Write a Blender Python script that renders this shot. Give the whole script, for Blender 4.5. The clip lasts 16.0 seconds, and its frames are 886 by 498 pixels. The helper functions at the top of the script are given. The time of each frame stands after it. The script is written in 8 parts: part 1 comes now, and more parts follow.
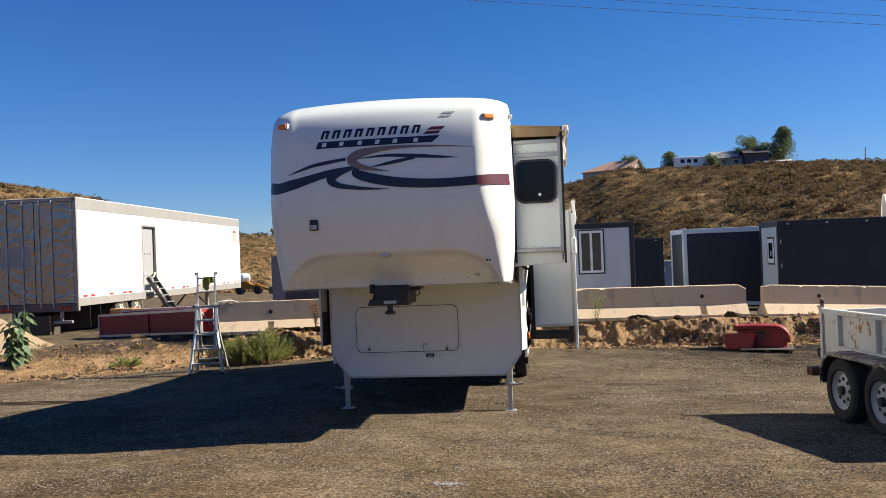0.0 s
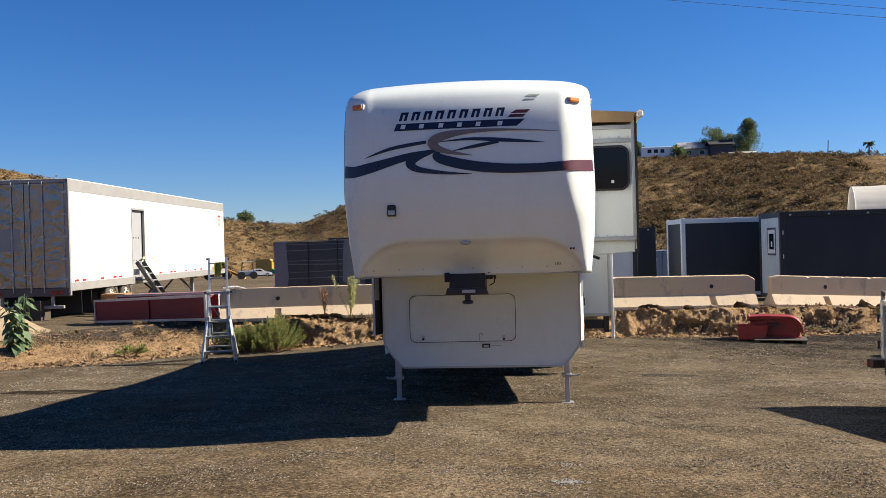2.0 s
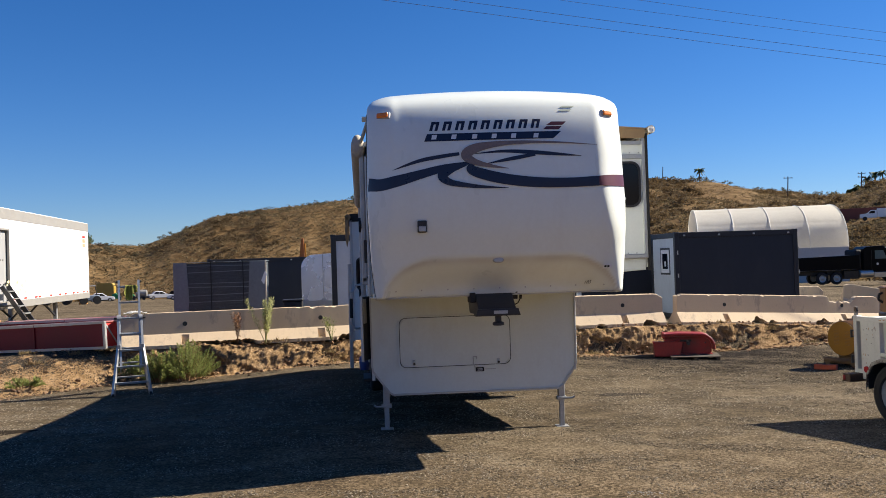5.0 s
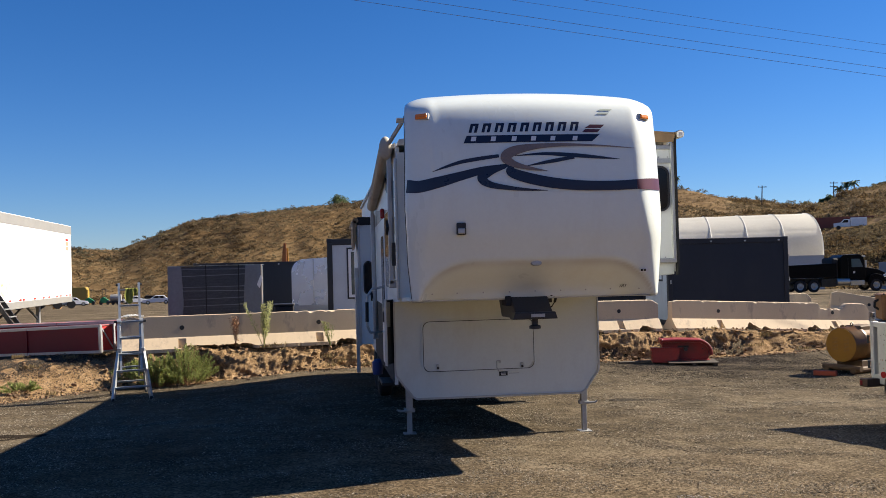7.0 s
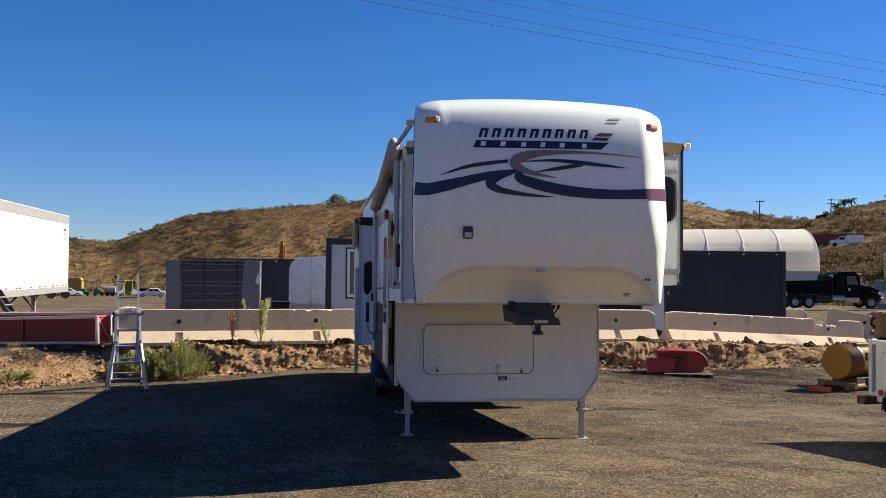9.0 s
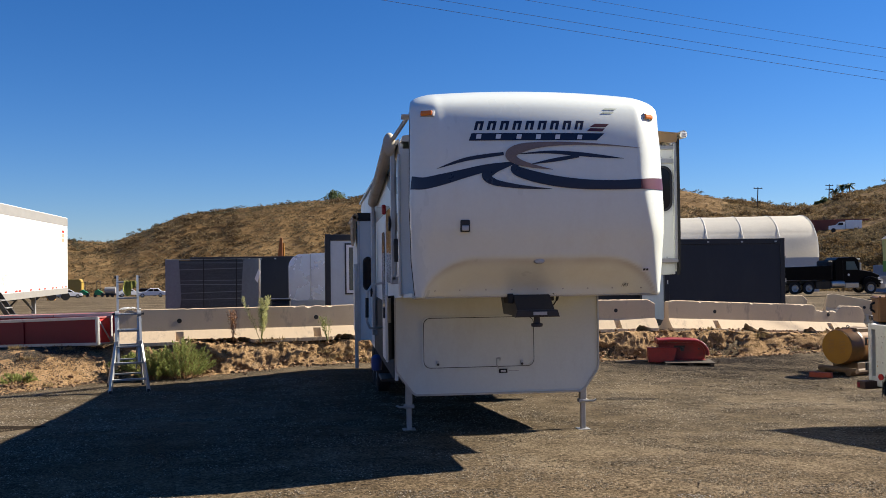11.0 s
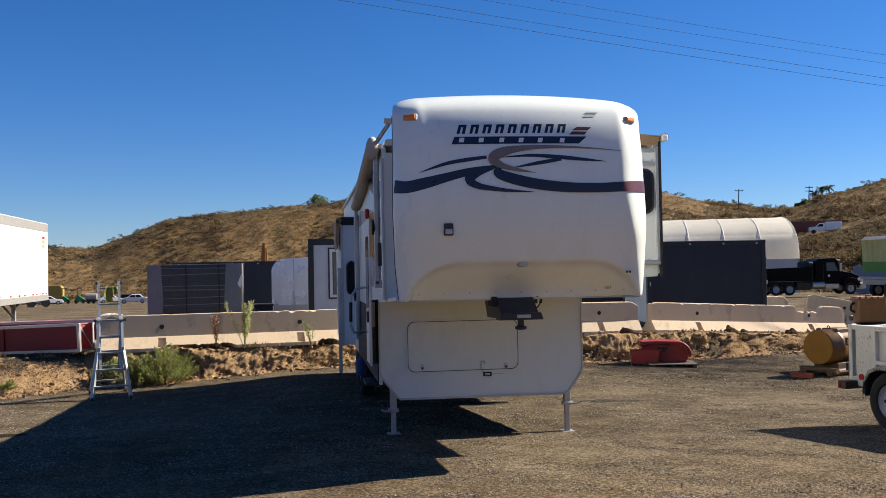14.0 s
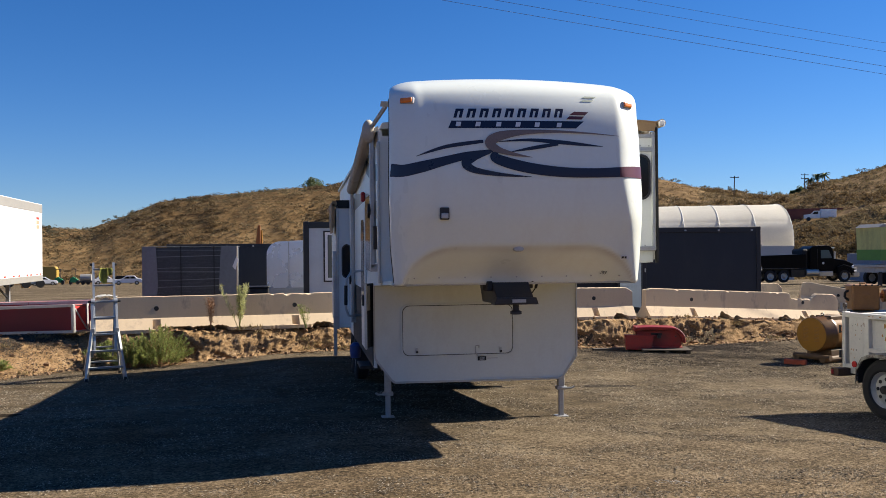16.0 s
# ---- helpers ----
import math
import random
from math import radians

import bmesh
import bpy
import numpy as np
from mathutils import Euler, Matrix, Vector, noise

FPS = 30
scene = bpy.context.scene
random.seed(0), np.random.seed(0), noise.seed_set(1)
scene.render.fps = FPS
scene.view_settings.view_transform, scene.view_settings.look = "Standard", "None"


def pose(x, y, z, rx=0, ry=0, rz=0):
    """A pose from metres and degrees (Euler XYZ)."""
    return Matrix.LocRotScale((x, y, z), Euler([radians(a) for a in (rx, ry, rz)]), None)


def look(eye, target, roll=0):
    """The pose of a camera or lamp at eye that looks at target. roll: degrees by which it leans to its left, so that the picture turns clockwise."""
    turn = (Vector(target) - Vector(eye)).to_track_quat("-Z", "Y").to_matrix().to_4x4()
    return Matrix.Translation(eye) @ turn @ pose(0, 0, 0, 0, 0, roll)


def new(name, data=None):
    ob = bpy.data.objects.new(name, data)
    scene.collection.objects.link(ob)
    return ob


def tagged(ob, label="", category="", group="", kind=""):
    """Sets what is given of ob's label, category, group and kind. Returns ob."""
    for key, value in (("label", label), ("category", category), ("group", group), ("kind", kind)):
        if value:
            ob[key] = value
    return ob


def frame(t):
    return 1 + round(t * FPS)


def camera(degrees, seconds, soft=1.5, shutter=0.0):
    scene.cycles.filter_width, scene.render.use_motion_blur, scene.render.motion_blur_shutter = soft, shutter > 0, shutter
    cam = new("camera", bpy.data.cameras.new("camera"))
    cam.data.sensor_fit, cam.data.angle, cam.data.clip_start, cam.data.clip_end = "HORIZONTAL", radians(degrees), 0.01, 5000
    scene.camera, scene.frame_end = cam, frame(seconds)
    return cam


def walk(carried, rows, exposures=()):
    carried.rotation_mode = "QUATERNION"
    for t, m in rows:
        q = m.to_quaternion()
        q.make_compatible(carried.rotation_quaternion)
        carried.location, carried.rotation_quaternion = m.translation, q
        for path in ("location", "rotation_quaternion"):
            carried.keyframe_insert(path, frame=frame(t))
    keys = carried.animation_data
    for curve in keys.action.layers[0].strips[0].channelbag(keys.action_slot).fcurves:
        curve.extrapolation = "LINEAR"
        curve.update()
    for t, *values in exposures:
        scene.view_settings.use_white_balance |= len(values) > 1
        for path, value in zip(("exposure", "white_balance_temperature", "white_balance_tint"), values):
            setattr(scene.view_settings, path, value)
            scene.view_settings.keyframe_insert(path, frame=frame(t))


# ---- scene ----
cam = camera(53.2, 16.0, soft=0.6)
PATH = [
    (0, (1.554, -11.254, 1.918), (1.326, -9.268, 1.941), -2.2),
    (0.5, (1.364, -11.246, 1.928), (1.137, -9.259, 1.937), -2.3),
    (1, (1.124, -11.138, 1.924), (0.864, -9.155, 1.954), -2.0),
    (1.5, (0.763, -11.064, 1.945), (0.55, -9.075, 1.978), -1.2),
    (2, (0.364, -11.05, 1.963), (0.217, -9.055, 1.954), -1.6),
    (2.5, (0.019, -10.904, 1.949), (-0.092, -8.907, 1.969), -0.7),
    (3, (-0.338, -10.833, 1.95), (-0.344, -8.833, 1.958), -1.0),
    (3.5, (-0.639, -10.782, 1.971), (-0.582, -8.783, 1.967), -1.7),
    (4, (-0.874, -10.639, 1.964), (-0.8, -8.641, 1.995), -1.9),
    (4.5, (-1.103, -10.549, 1.975), (-0.969, -8.554, 2.005), -1.5),
    (4.7, (-1.22, -10.525, 1.979), (-1.05, -8.532, 2.008), -1.8),
    (6.8, (-1.921, -10.371, 1.979), (-1.659, -8.388, 2.026), -1.7),
    (7, (-1.952, -10.364, 1.962), (-1.694, -8.381, 2.005), -1.5),
    (7.5, (-1.992, -10.342, 1.954), (-1.747, -8.357, 1.989), -0.6),
    (8, (-2.012, -10.335, 1.952), (-1.765, -8.351, 2.0), 0.3),
    (8.5, (-2.037, -10.35, 1.954), (-1.77, -8.369, 2.003), 0.7),
    (9, (-2.043, -10.364, 1.96), (-1.776, -8.382, 2.01), 0.5),
    (11.5, (-2.028, -10.374, 1.961), (-1.752, -8.393, 1.995), -1.0),
    (12, (-2.032, -10.382, 1.956), (-1.746, -8.403, 1.995), -1.1),
    (12.5, (-2.031, -10.376, 1.961), (-1.747, -8.396, 1.995), -1.1),
    (13, (-2.034, -10.378, 1.957), (-1.744, -8.4, 1.991), -1.0),
    (13.5, (-2.034, -10.378, 1.955), (-1.733, -8.401, 1.999), -1.0),
    (14, (-2.033, -10.377, 1.959), (-1.727, -8.401, 2.003), -1.1),
    (14.5, (-2.034, -10.394, 1.963), (-1.719, -8.42, 2.001), -1.0),
    (15, (-2.034, -10.375, 1.963), (-1.714, -8.401, 1.993), -0.9),
    (15.5, (-2.03, -10.376, 1.954), (-1.71, -8.402, 1.972), -0.7),
    (16, (-2.035, -10.366, 1.959), (-1.719, -8.391, 1.967), -0.6),
]
walk(cam, [(t, look(eye, target, roll)) for t, eye, target, roll in PATH], [(0.0, 0.70), (16.0, 0.70)])

# ---- world, sun ----
SUN = Vector((1.0, 0.23, 0.75)).normalized()
world = bpy.data.worlds.new("sky")
scene.world = world
world.use_nodes = True
wt = world.node_tree
sky = wt.nodes.new("ShaderNodeTexSky")
sky.sky_type, sky.sun_disc = "NISHITA", False
sky.sun_elevation, sky.sun_rotation = math.asin(SUN.z), math.atan2(SUN.x, SUN.y)
sky.altitude, sky.air_density, sky.dust_density, sky.ozone_density = 300, 1.0, 0.0, 5.5
tint = wt.nodes.new("ShaderNodeMixRGB")
tint.blend_type = "MULTIPLY"
tint.inputs[0].default_value, tint.inputs[2].default_value = 1.0, (0.85, 0.94, 1.19, 1)
wt.links.new(sky.outputs[0], tint.inputs[1])
vivid = wt.nodes.new("ShaderNodeHueSaturation")
vivid.inputs["Hue"].default_value, vivid.inputs["Saturation"].default_value = 0.5, 1.15
wt.links.new(tint.outputs[0], vivid.inputs["Color"])
wt.links.new(vivid.outputs[0], wt.nodes["Background"].inputs[0])
wt.nodes["Background"].inputs[1].default_value = 0.0585
sun_data = bpy.data.lights.new("sun", "SUN")
sun_data.energy, sun_data.angle, sun_data.color = 7.0, radians(0.5), (1.0, 0.915, 0.775)
sun = new("sun", sun_data)
sun.matrix_world = look((30, 10, 40), Vector((30, 10, 40)) - SUN)


# ---- materials ----
def mat(name, base, rough=0.6, metal=0.0, var=0.15, scale=3.0, fine=60.0, bump=0.15, dirt=None, dirt_amount=0.0, dirt_scale=1.2, dirt_from=0.5, dirt_to=0.72, streak=1.0, random_amount=0.0, spec=0.5, coat=0.0, big_bump=0.0, bump_scale=1.0):
    """A surface with patches and grain in its colour, dirt in streaks or spots, and fine relief."""
    m = bpy.data.materials.new(name)
    m.use_nodes = True
    nt = m.node_tree
    bsdf = nt.nodes["Principled BSDF"]

    def node(kind, **values):
        n = nt.nodes.new(kind)
        for k, v in values.items():
            n.inputs[k].default_value = v
        return n

    tc = nt.nodes.new("ShaderNodeTexCoord")
    mp = nt.nodes.new("ShaderNodeMapping")
    mp.inputs["Scale"].default_value = (1, 1, 1.0 / streak)
    nt.links.new(tc.outputs["Object"], mp.inputs[0])
    big = node("ShaderNodeTexNoise", Scale=scale, Detail=5.0, Roughness=0.6)
    small = node("ShaderNodeTexNoise", Scale=fine, Detail=4.0, Roughness=0.65)
    nt.links.new(mp.outputs[0], big.inputs["Vector"])
    nt.links.new(tc.outputs["Object"], small.inputs["Vector"])
    add = nt.nodes.new("ShaderNodeMath")
    add.operation = "MULTIPLY_ADD"
    add.inputs[1].default_value = 0.6
    nt.links.new(small.outputs[0], add.inputs[0])
    half = nt.nodes.new("ShaderNodeMath")
    half.operation = "MULTIPLY"
    half.inputs[1].default_value = 0.7
    nt.links.new(big.outputs[0], half.inputs[0])
    nt.links.new(half.outputs[0], add.inputs[2])
    ramp = nt.nodes.new("ShaderNodeValToRGB")
    lo = [c * (1 - var) for c in base]
    hi = [min(1.0, c * (1 + var)) for c in base]
    ramp.color_ramp.elements[0].position, ramp.color_ramp.elements[0].color = 0.42, (*lo, 1)
    ramp.color_ramp.elements[1].position, ramp.color_ramp.elements[1].color = 0.88, (*hi, 1)
    nt.links.new(add.outputs[0], ramp.inputs[0])
    colour = ramp.outputs[0]
    if dirt is not None:
        dn = node("ShaderNodeTexNoise", Scale=dirt_scale, Detail=8.0, Roughness=0.7)
        nt.links.new(mp.outputs[0], dn.inputs["Vector"])
        dr = nt.nodes.new("ShaderNodeValToRGB")
        dr.color_ramp.elements[0].position, dr.color_ramp.elements[0].color = dirt_from, (0, 0, 0, 1)
        dr.color_ramp.elements[1].position, dr.color_ramp.elements[1].color = dirt_to, (dirt_amount,) * 3 + (1,)
        nt.links.new(dn.outputs[0], dr.inputs[0])
        mix = nt.nodes.new("ShaderNodeMixRGB")
        mix.inputs[2].default_value = (*dirt, 1)
        nt.links.new(dr.outputs[0], mix.inputs[0])
        nt.links.new(colour, mix.inputs[1])
        colour = mix.outputs[0]
    if random_amount:
        info = nt.nodes.new("ShaderNodeNewGeometry")
        hsv = nt.nodes.new("ShaderNodeHueSaturation")
        ma = nt.nodes.new("ShaderNodeMath")
        ma.operation = "MULTIPLY_ADD"
        ma.inputs[1].default_value, ma.inputs[2].default_value = 2 * random_amount, 1 - random_amount
        nt.links.new(info.outputs["Random Per Island"], ma.inputs[0])
        nt.links.new(ma.outputs[0], hsv.inputs["Value"])
        nt.links.new(colour, hsv.inputs["Color"])
        colour = hsv.outputs[0]
    nt.links.new(colour, bsdf.inputs["Base Color"])
    bsdf.inputs["Metallic"].default_value = metal
    bsdf.inputs["Specular IOR Level"].default_value = spec
    bsdf.inputs["Coat Weight"].default_value = coat
    rr = nt.nodes.new("ShaderNodeMapRange")
    rr.inputs[3].default_value, rr.inputs[4].default_value = max(0.02, rough - 0.1), min(1.0, rough + 0.12)
    nt.links.new(big.outputs[0], rr.inputs[0])
    nt.links.new(rr.outputs[0], bsdf.inputs["Roughness"])
    if bump or big_bump:
        bp = node("ShaderNodeBump", Strength=bump, Distance=0.01 * bump_scale)
        nt.links.new(small.outputs[0], bp.inputs["Height"])
        nt.links.new(bp.outputs[0], bsdf.inputs["Normal"])
        if big_bump:
            b2 = node("ShaderNodeBump", Strength=big_bump, Distance=0.08 * bump_scale)
            nt.links.new(big.outputs[0], b2.inputs["Height"])
            nt.links.new(b2.outputs[0], bp.inputs["Normal"])
    return m


def browned_gelcoat():
    """White gelcoat, browned where the mesh's own browning value says so."""
    m = mat("white gelcoat", (0.775, 0.81, 0.75), 0.28, var=0.03, scale=1.2, fine=25, bump=0.03, dirt=(0.55, 0.46, 0.33), dirt_amount=0.18, dirt_scale=1.6, streak=3.0, coat=0.15)
    nt = m.node_tree
    bsdf = nt.nodes["Principled BSDF"]
    before = bsdf.inputs["Base Color"].links[0].from_socket
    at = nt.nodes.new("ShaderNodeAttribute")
    at.attribute_name = "browning"
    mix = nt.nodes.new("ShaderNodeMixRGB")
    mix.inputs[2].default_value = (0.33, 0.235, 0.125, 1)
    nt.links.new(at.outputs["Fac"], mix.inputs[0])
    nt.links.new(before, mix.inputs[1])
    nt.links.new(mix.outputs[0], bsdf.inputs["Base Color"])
    return m


GELCOAT_NOSE = browned_gelcoat()
WALL_WHITE = mat("white fibreglass wall", (0.76, 0.78, 0.745), 0.35, var=0.04, scale=2, fine=40, bump=0.04, dirt=(0.45, 0.40, 0.32), dirt_amount=0.25, dirt_scale=2.0, streak=5.0)
SKIRT = mat("cream painted metal", (0.69, 0.725, 0.685), 0.42, var=0.05, scale=2.0, fine=30, bump=0.05, dirt=(0.40, 0.34, 0.26), dirt_amount=0.22, dirt_scale=2.2, streak=2.0)
NAVY = mat("navy vinyl decal", (0.012, 0.013, 0.035), 0.3, var=0.15, bump=0.02)
MAROON = mat("maroon vinyl decal", (0.09, 0.016, 0.022), 0.35, var=0.15, bump=0.02)
BRONZE = mat("bronze grey vinyl decal", (0.23, 0.17, 0.14), 0.35, var=0.2, bump=0.02)
WALL_GREY_DECAL = mat("pale grey vinyl decal", (0.33, 0.31, 0.29), 0.35, var=0.1, bump=0.02)
TAN = mat("tan vinyl decal", (0.42, 0.31, 0.20), 0.4, var=0.1, bump=0.02)
PALE_GREEN = mat("faded pale decal", (0.46, 0.50, 0.40), 0.4, var=0.1, bump=0.02)
DECAL_WHITE = mat("white vinyl lettering", (0.75, 0.75, 0.74), 0.4, var=0.05, bump=0.02)
BLACK = mat("black rubber", (0.018, 0.018, 0.018), 0.75, var=0.3, fine=80, bump=0.3)
BLACK_METAL = mat("black painted steel", (0.02, 0.02, 0.022), 0.45, var=0.3, bump=0.1, dirt=(0.12, 0.09, 0.06), dirt_amount=0.35)
TYRE_DUSTY = mat("dusty truck tyre", (0.075, 0.066, 0.055), 0.9, var=0.25, fine=60, bump=0.3, dirt=(0.14, 0.115, 0.085), dirt_amount=0.5, dirt_scale=3)
TYRE = mat("tyre rubber", (0.017, 0.0165, 0.016), 0.85, var=0.35, fine=90, bump=0.4, dirt=(0.07, 0.058, 0.045), dirt_amount=0.4, dirt_scale=3)
ALU = mat("bare aluminium", (0.50, 0.51, 0.50), 0.42, metal=0.6, var=0.12, fine=120, bump=0.08, dirt=(0.22, 0.19, 0.15), dirt_amount=0.35, dirt_scale=5)
GALV = mat("galvanised steel", (0.45, 0.45, 0.44), 0.45, metal=0.7, var=0.2, fine=60, bump=0.1, dirt=(0.25, 0.18, 0.12), dirt_amount=0.3)
def wavy_steel():
    """Mirror-bright steel sheet with broad dents."""
    m = mat("quilted stainless steel", (0.34, 0.315, 0.27), 0.22, metal=0.7, var=0.1, bump=0.0)
    nt = m.node_tree
    tc = nt.nodes.new("ShaderNodeTexCoord")
    n = nt.nodes.new("ShaderNodeTexNoise")
    n.inputs["Scale"].default_value, n.inputs["Detail"].default_value, n.inputs["Distortion"].default_value = 1.15, 1.0, 3.4
    b = nt.nodes.new("ShaderNodeBump")
    b.inputs["Strength"].default_value, b.inputs["Distance"].default_value = 0.24, 0.20
    nt.links.new(tc.outputs["Object"], n.inputs["Vector"])
    nt.links.new(n.outputs[0], b.inputs["Height"])
    nt.links.new(b.outputs[0], nt.nodes["Principled BSDF"].inputs["Normal"])
    return m


STAINLESS = wavy_steel()
RIM_WHITE = mat("white painted wheel steel", (0.468, 0.459, 0.423), 0.45, var=0.1, bump=0.05, dirt=(0.25, 0.2, 0.14), dirt_amount=0.5, dirt_scale=6)
GLASS_DARK = mat("dark tinted glass", (0.008, 0.009, 0.012), 0.06, var=0.1, bump=0.0, spec=0.28)
AMBER = mat("amber lens", (0.75, 0.20, 0.02), 0.25, var=0.15, fine=90, bump=0.2)
RED_LENS = mat("red lens", (0.42, 0.02, 0.02), 0.25, var=0.15, fine=90, bump=0.2)
FABRIC_TAN = mat("tan vinyl awning fabric", (0.34, 0.22, 0.11), 0.7, var=0.25, fine=200, bump=0.15, dirt=(0.12, 0.08, 0.05), dirt_amount=0.4, streak=2)
FABRIC_DIRTY = mat("weathered cream awning fabric", (0.495, 0.441, 0.360), 0.75, var=0.2, fine=120, bump=0.2, dirt=(0.25, 0.18, 0.11), dirt_amount=0.6, dirt_scale=3)
SEMI_WHITE = mat("white painted trailer side", (0.86, 0.86, 0.85), 0.4, var=0.03, scale=0.8, fine=20, bump=0.03, dirt=(0.6, 0.58, 0.52), dirt_amount=0.2, dirt_scale=1.0, streak=3)
RAIL_GREY = mat("dull aluminium rail", (0.33, 0.315, 0.29), 0.5, metal=0.3, var=0.12, fine=40, bump=0.1, dirt=(0.3, 0.25, 0.2), dirt_amount=0.3)
TAPE_RED = mat("red reflective tape", (0.45, 0.03, 0.02), 0.4, var=0.1)
YELLOW_STAIN = mat("yellow paint smears", (0.80, 0.68, 0.36), 0.6, var=0.2)
# Grey lowered to hold the shade inside the trailer's door opening.
DOOR_GREY = mat("grey door darkened for shade", (0.30, 0.30, 0.30), 0.5, var=0.06, bump=0.05)
CONCRETE = mat("weathered barrier concrete", (0.569, 0.440, 0.295), 0.85, var=0.09, scale=1.6, fine=45, bump=0.12, dirt=(0.33, 0.26, 0.20), dirt_amount=0.7, dirt_scale=3.2, dirt_from=0.55, dirt_to=0.66, streak=2.0)
CONT_NAVY = mat("dark slate container panel", (0.009, 0.014, 0.024), 0.55, var=0.15, scale=0.8, fine=18, bump=0.06, dirt=(0.04, 0.04, 0.045), dirt_amount=0.25, streak=3)
CONT_FRAME = mat("dark slate container frame", (0.011, 0.014, 0.021), 0.45, var=0.15, fine=30, bump=0.06)
CONT_GREY = mat("pale grey container panel", (0.53, 0.57, 0.60), 0.45, var=0.06, scale=1.5, fine=20, bump=0.04, dirt=(0.28, 0.27, 0.26), dirt_amount=0.25, streak=3)
PLASTIC_WHITE = mat("white window plastic", (0.74, 0.74, 0.74), 0.35, var=0.04, bump=0.02)
RED_PANEL = mat("dark red painted panel", (0.20, 0.012, 0.018), 0.5, var=0.12, scale=1.2, fine=30, bump=0.05, spec=0.3)
RED_BRIGHT = mat("bright red panel", (0.55, 0.03, 0.025), 0.45, var=0.1, bump=0.04)
RED_IRON = mat("red enamelled machine iron", (0.248, 0.017, 0.015), 0.45, var=0.22, scale=3, fine=40, bump=0.15, dirt=(0.06, 0.03, 0.025), dirt_amount=0.6, dirt_scale=2.5)
WOOD = mat("grey weathered wood", (0.067, 0.052, 0.037), 0.85, var=0.3, fine=50, bump=0.4, streak=0.3)
CARDBOARD = mat("orange-brown carton", (0.30, 0.15, 0.06), 0.8, var=0.15, bump=0.1)
UTIL_WHITE = mat("chipped white trailer paint", (0.630, 0.605, 0.539), 0.5, var=0.10, scale=2.5, fine=30, bump=0.12, dirt=(0.20, 0.10, 0.045), dirt_amount=0.75, dirt_scale=7.0, dirt_from=0.615, dirt_to=0.66, streak=1.8)
FENDER = mat("rust-eaten white guard", (0.336, 0.312, 0.264), 0.7, var=0.2, scale=3, fine=40, bump=0.2, dirt=(0.085, 0.045, 0.022), dirt_amount=0.95, dirt_scale=6, dirt_from=0.46, dirt_to=0.54)
# Glass colour lightened to stand in for bright reflections in the panes.
GLASS_CABIN = mat("grey-green cabin glass", (0.045, 0.06, 0.062), 0.05, var=0.1, bump=0.0, spec=0.8)
RUST = mat("rust patch", (0.42, 0.20, 0.055), 0.85, var=0.35, fine=50, bump=0.3)
CAT_YELLOW = mat("ochre yellow machine paint", (0.288, 0.133, 0.012), 0.48, var=0.12, scale=3, fine=30, bump=0.08, dirt=(0.2, 0.12, 0.05), dirt_amount=0.35, spec=0.25)
ORANGE = mat("faded orange machine paint", (0.270, 0.131, 0.038), 0.5, var=0.2, scale=4, fine=40, bump=0.12, dirt=(0.12, 0.07, 0.04), dirt_amount=0.5)
TOWEL = mat("olive green cloth", (0.42, 0.42, 0.10), 0.9, var=0.25, fine=150, bump=0.5)
HALL_FABRIC = mat("cream tarpaulin", (0.84, 0.80, 0.71), 0.7, var=0.06, scale=0.3, fine=4, bump=0.1, dirt=(0.5, 0.45, 0.36), dirt_amount=0.3, dirt_scale=0.3, streak=3, big_bump=0.3, bump_scale=4)
def thin_cloth(m, share):
    """Lets part of the light through a material, as thin tarpaulin does."""
    nt = m.node_tree
    bsdf = nt.nodes["Principled BSDF"]
    tr = nt.nodes.new("ShaderNodeBsdfTranslucent")
    nt.links.new(bsdf.inputs["Base Color"].links[0].from_socket, tr.inputs["Color"])
    mix = nt.nodes.new("ShaderNodeMixShader")
    mix.inputs[0].default_value = share
    nt.links.new(bsdf.outputs[0], mix.inputs[1])
    nt.links.new(tr.outputs[0], mix.inputs[2])
    nt.links.new(mix.outputs[0], nt.nodes["Material Output"].inputs[0])


thin_cloth(HALL_FABRIC, 0.5)
BOOM = mat("orange boom paint", (0.350, 0.112, 0.021), 0.5, var=0.2, scale=4, fine=40, bump=0.1)
HALL_SEAM = mat("pale hall seam webbing", (0.810, 0.782, 0.712), 0.7, var=0.05, bump=0.05)
HALL_GREY = mat("grey hall base wall", (0.50, 0.49, 0.46), 0.7, var=0.08, scale=0.5, fine=5)
WRAP_DARK = mat("black stretch-wrapped panels", (0.045, 0.054, 0.063), 0.4, var=0.45, scale=3.0, fine=30, bump=0.35, streak=0.12)
WRAP_GREY = mat("grey plastic film", (0.158, 0.179, 0.194), 0.35, var=0.2, scale=2, fine=15, bump=0.25, streak=3)
SILVER = mat("silver trailer skin", (0.86, 0.88, 0.91), 0.26, metal=0.5, var=0.08, scale=1.0, fine=10, bump=0.05)
CAR_WHITE = mat("white car paint", (0.75, 0.75, 0.76), 0.25, var=0.03, bump=0.0, coat=0.4)
CAR_BLACK = mat("black truck paint", (0.006, 0.006, 0.007), 0.34, var=0.2, bump=0.0, spec=0.08)
CHROME = mat("chrome", (0.55, 0.54, 0.52), 0.34, metal=0.75, var=0.05, bump=0.0)
GREEN_PAINT = mat("bright green machine paint", (0.014, 0.252, 0.091), 0.4, var=0.1)
TANK_YELLOW = mat("yellow machine paint", (0.364, 0.238, 0.042), 0.45, var=0.12)
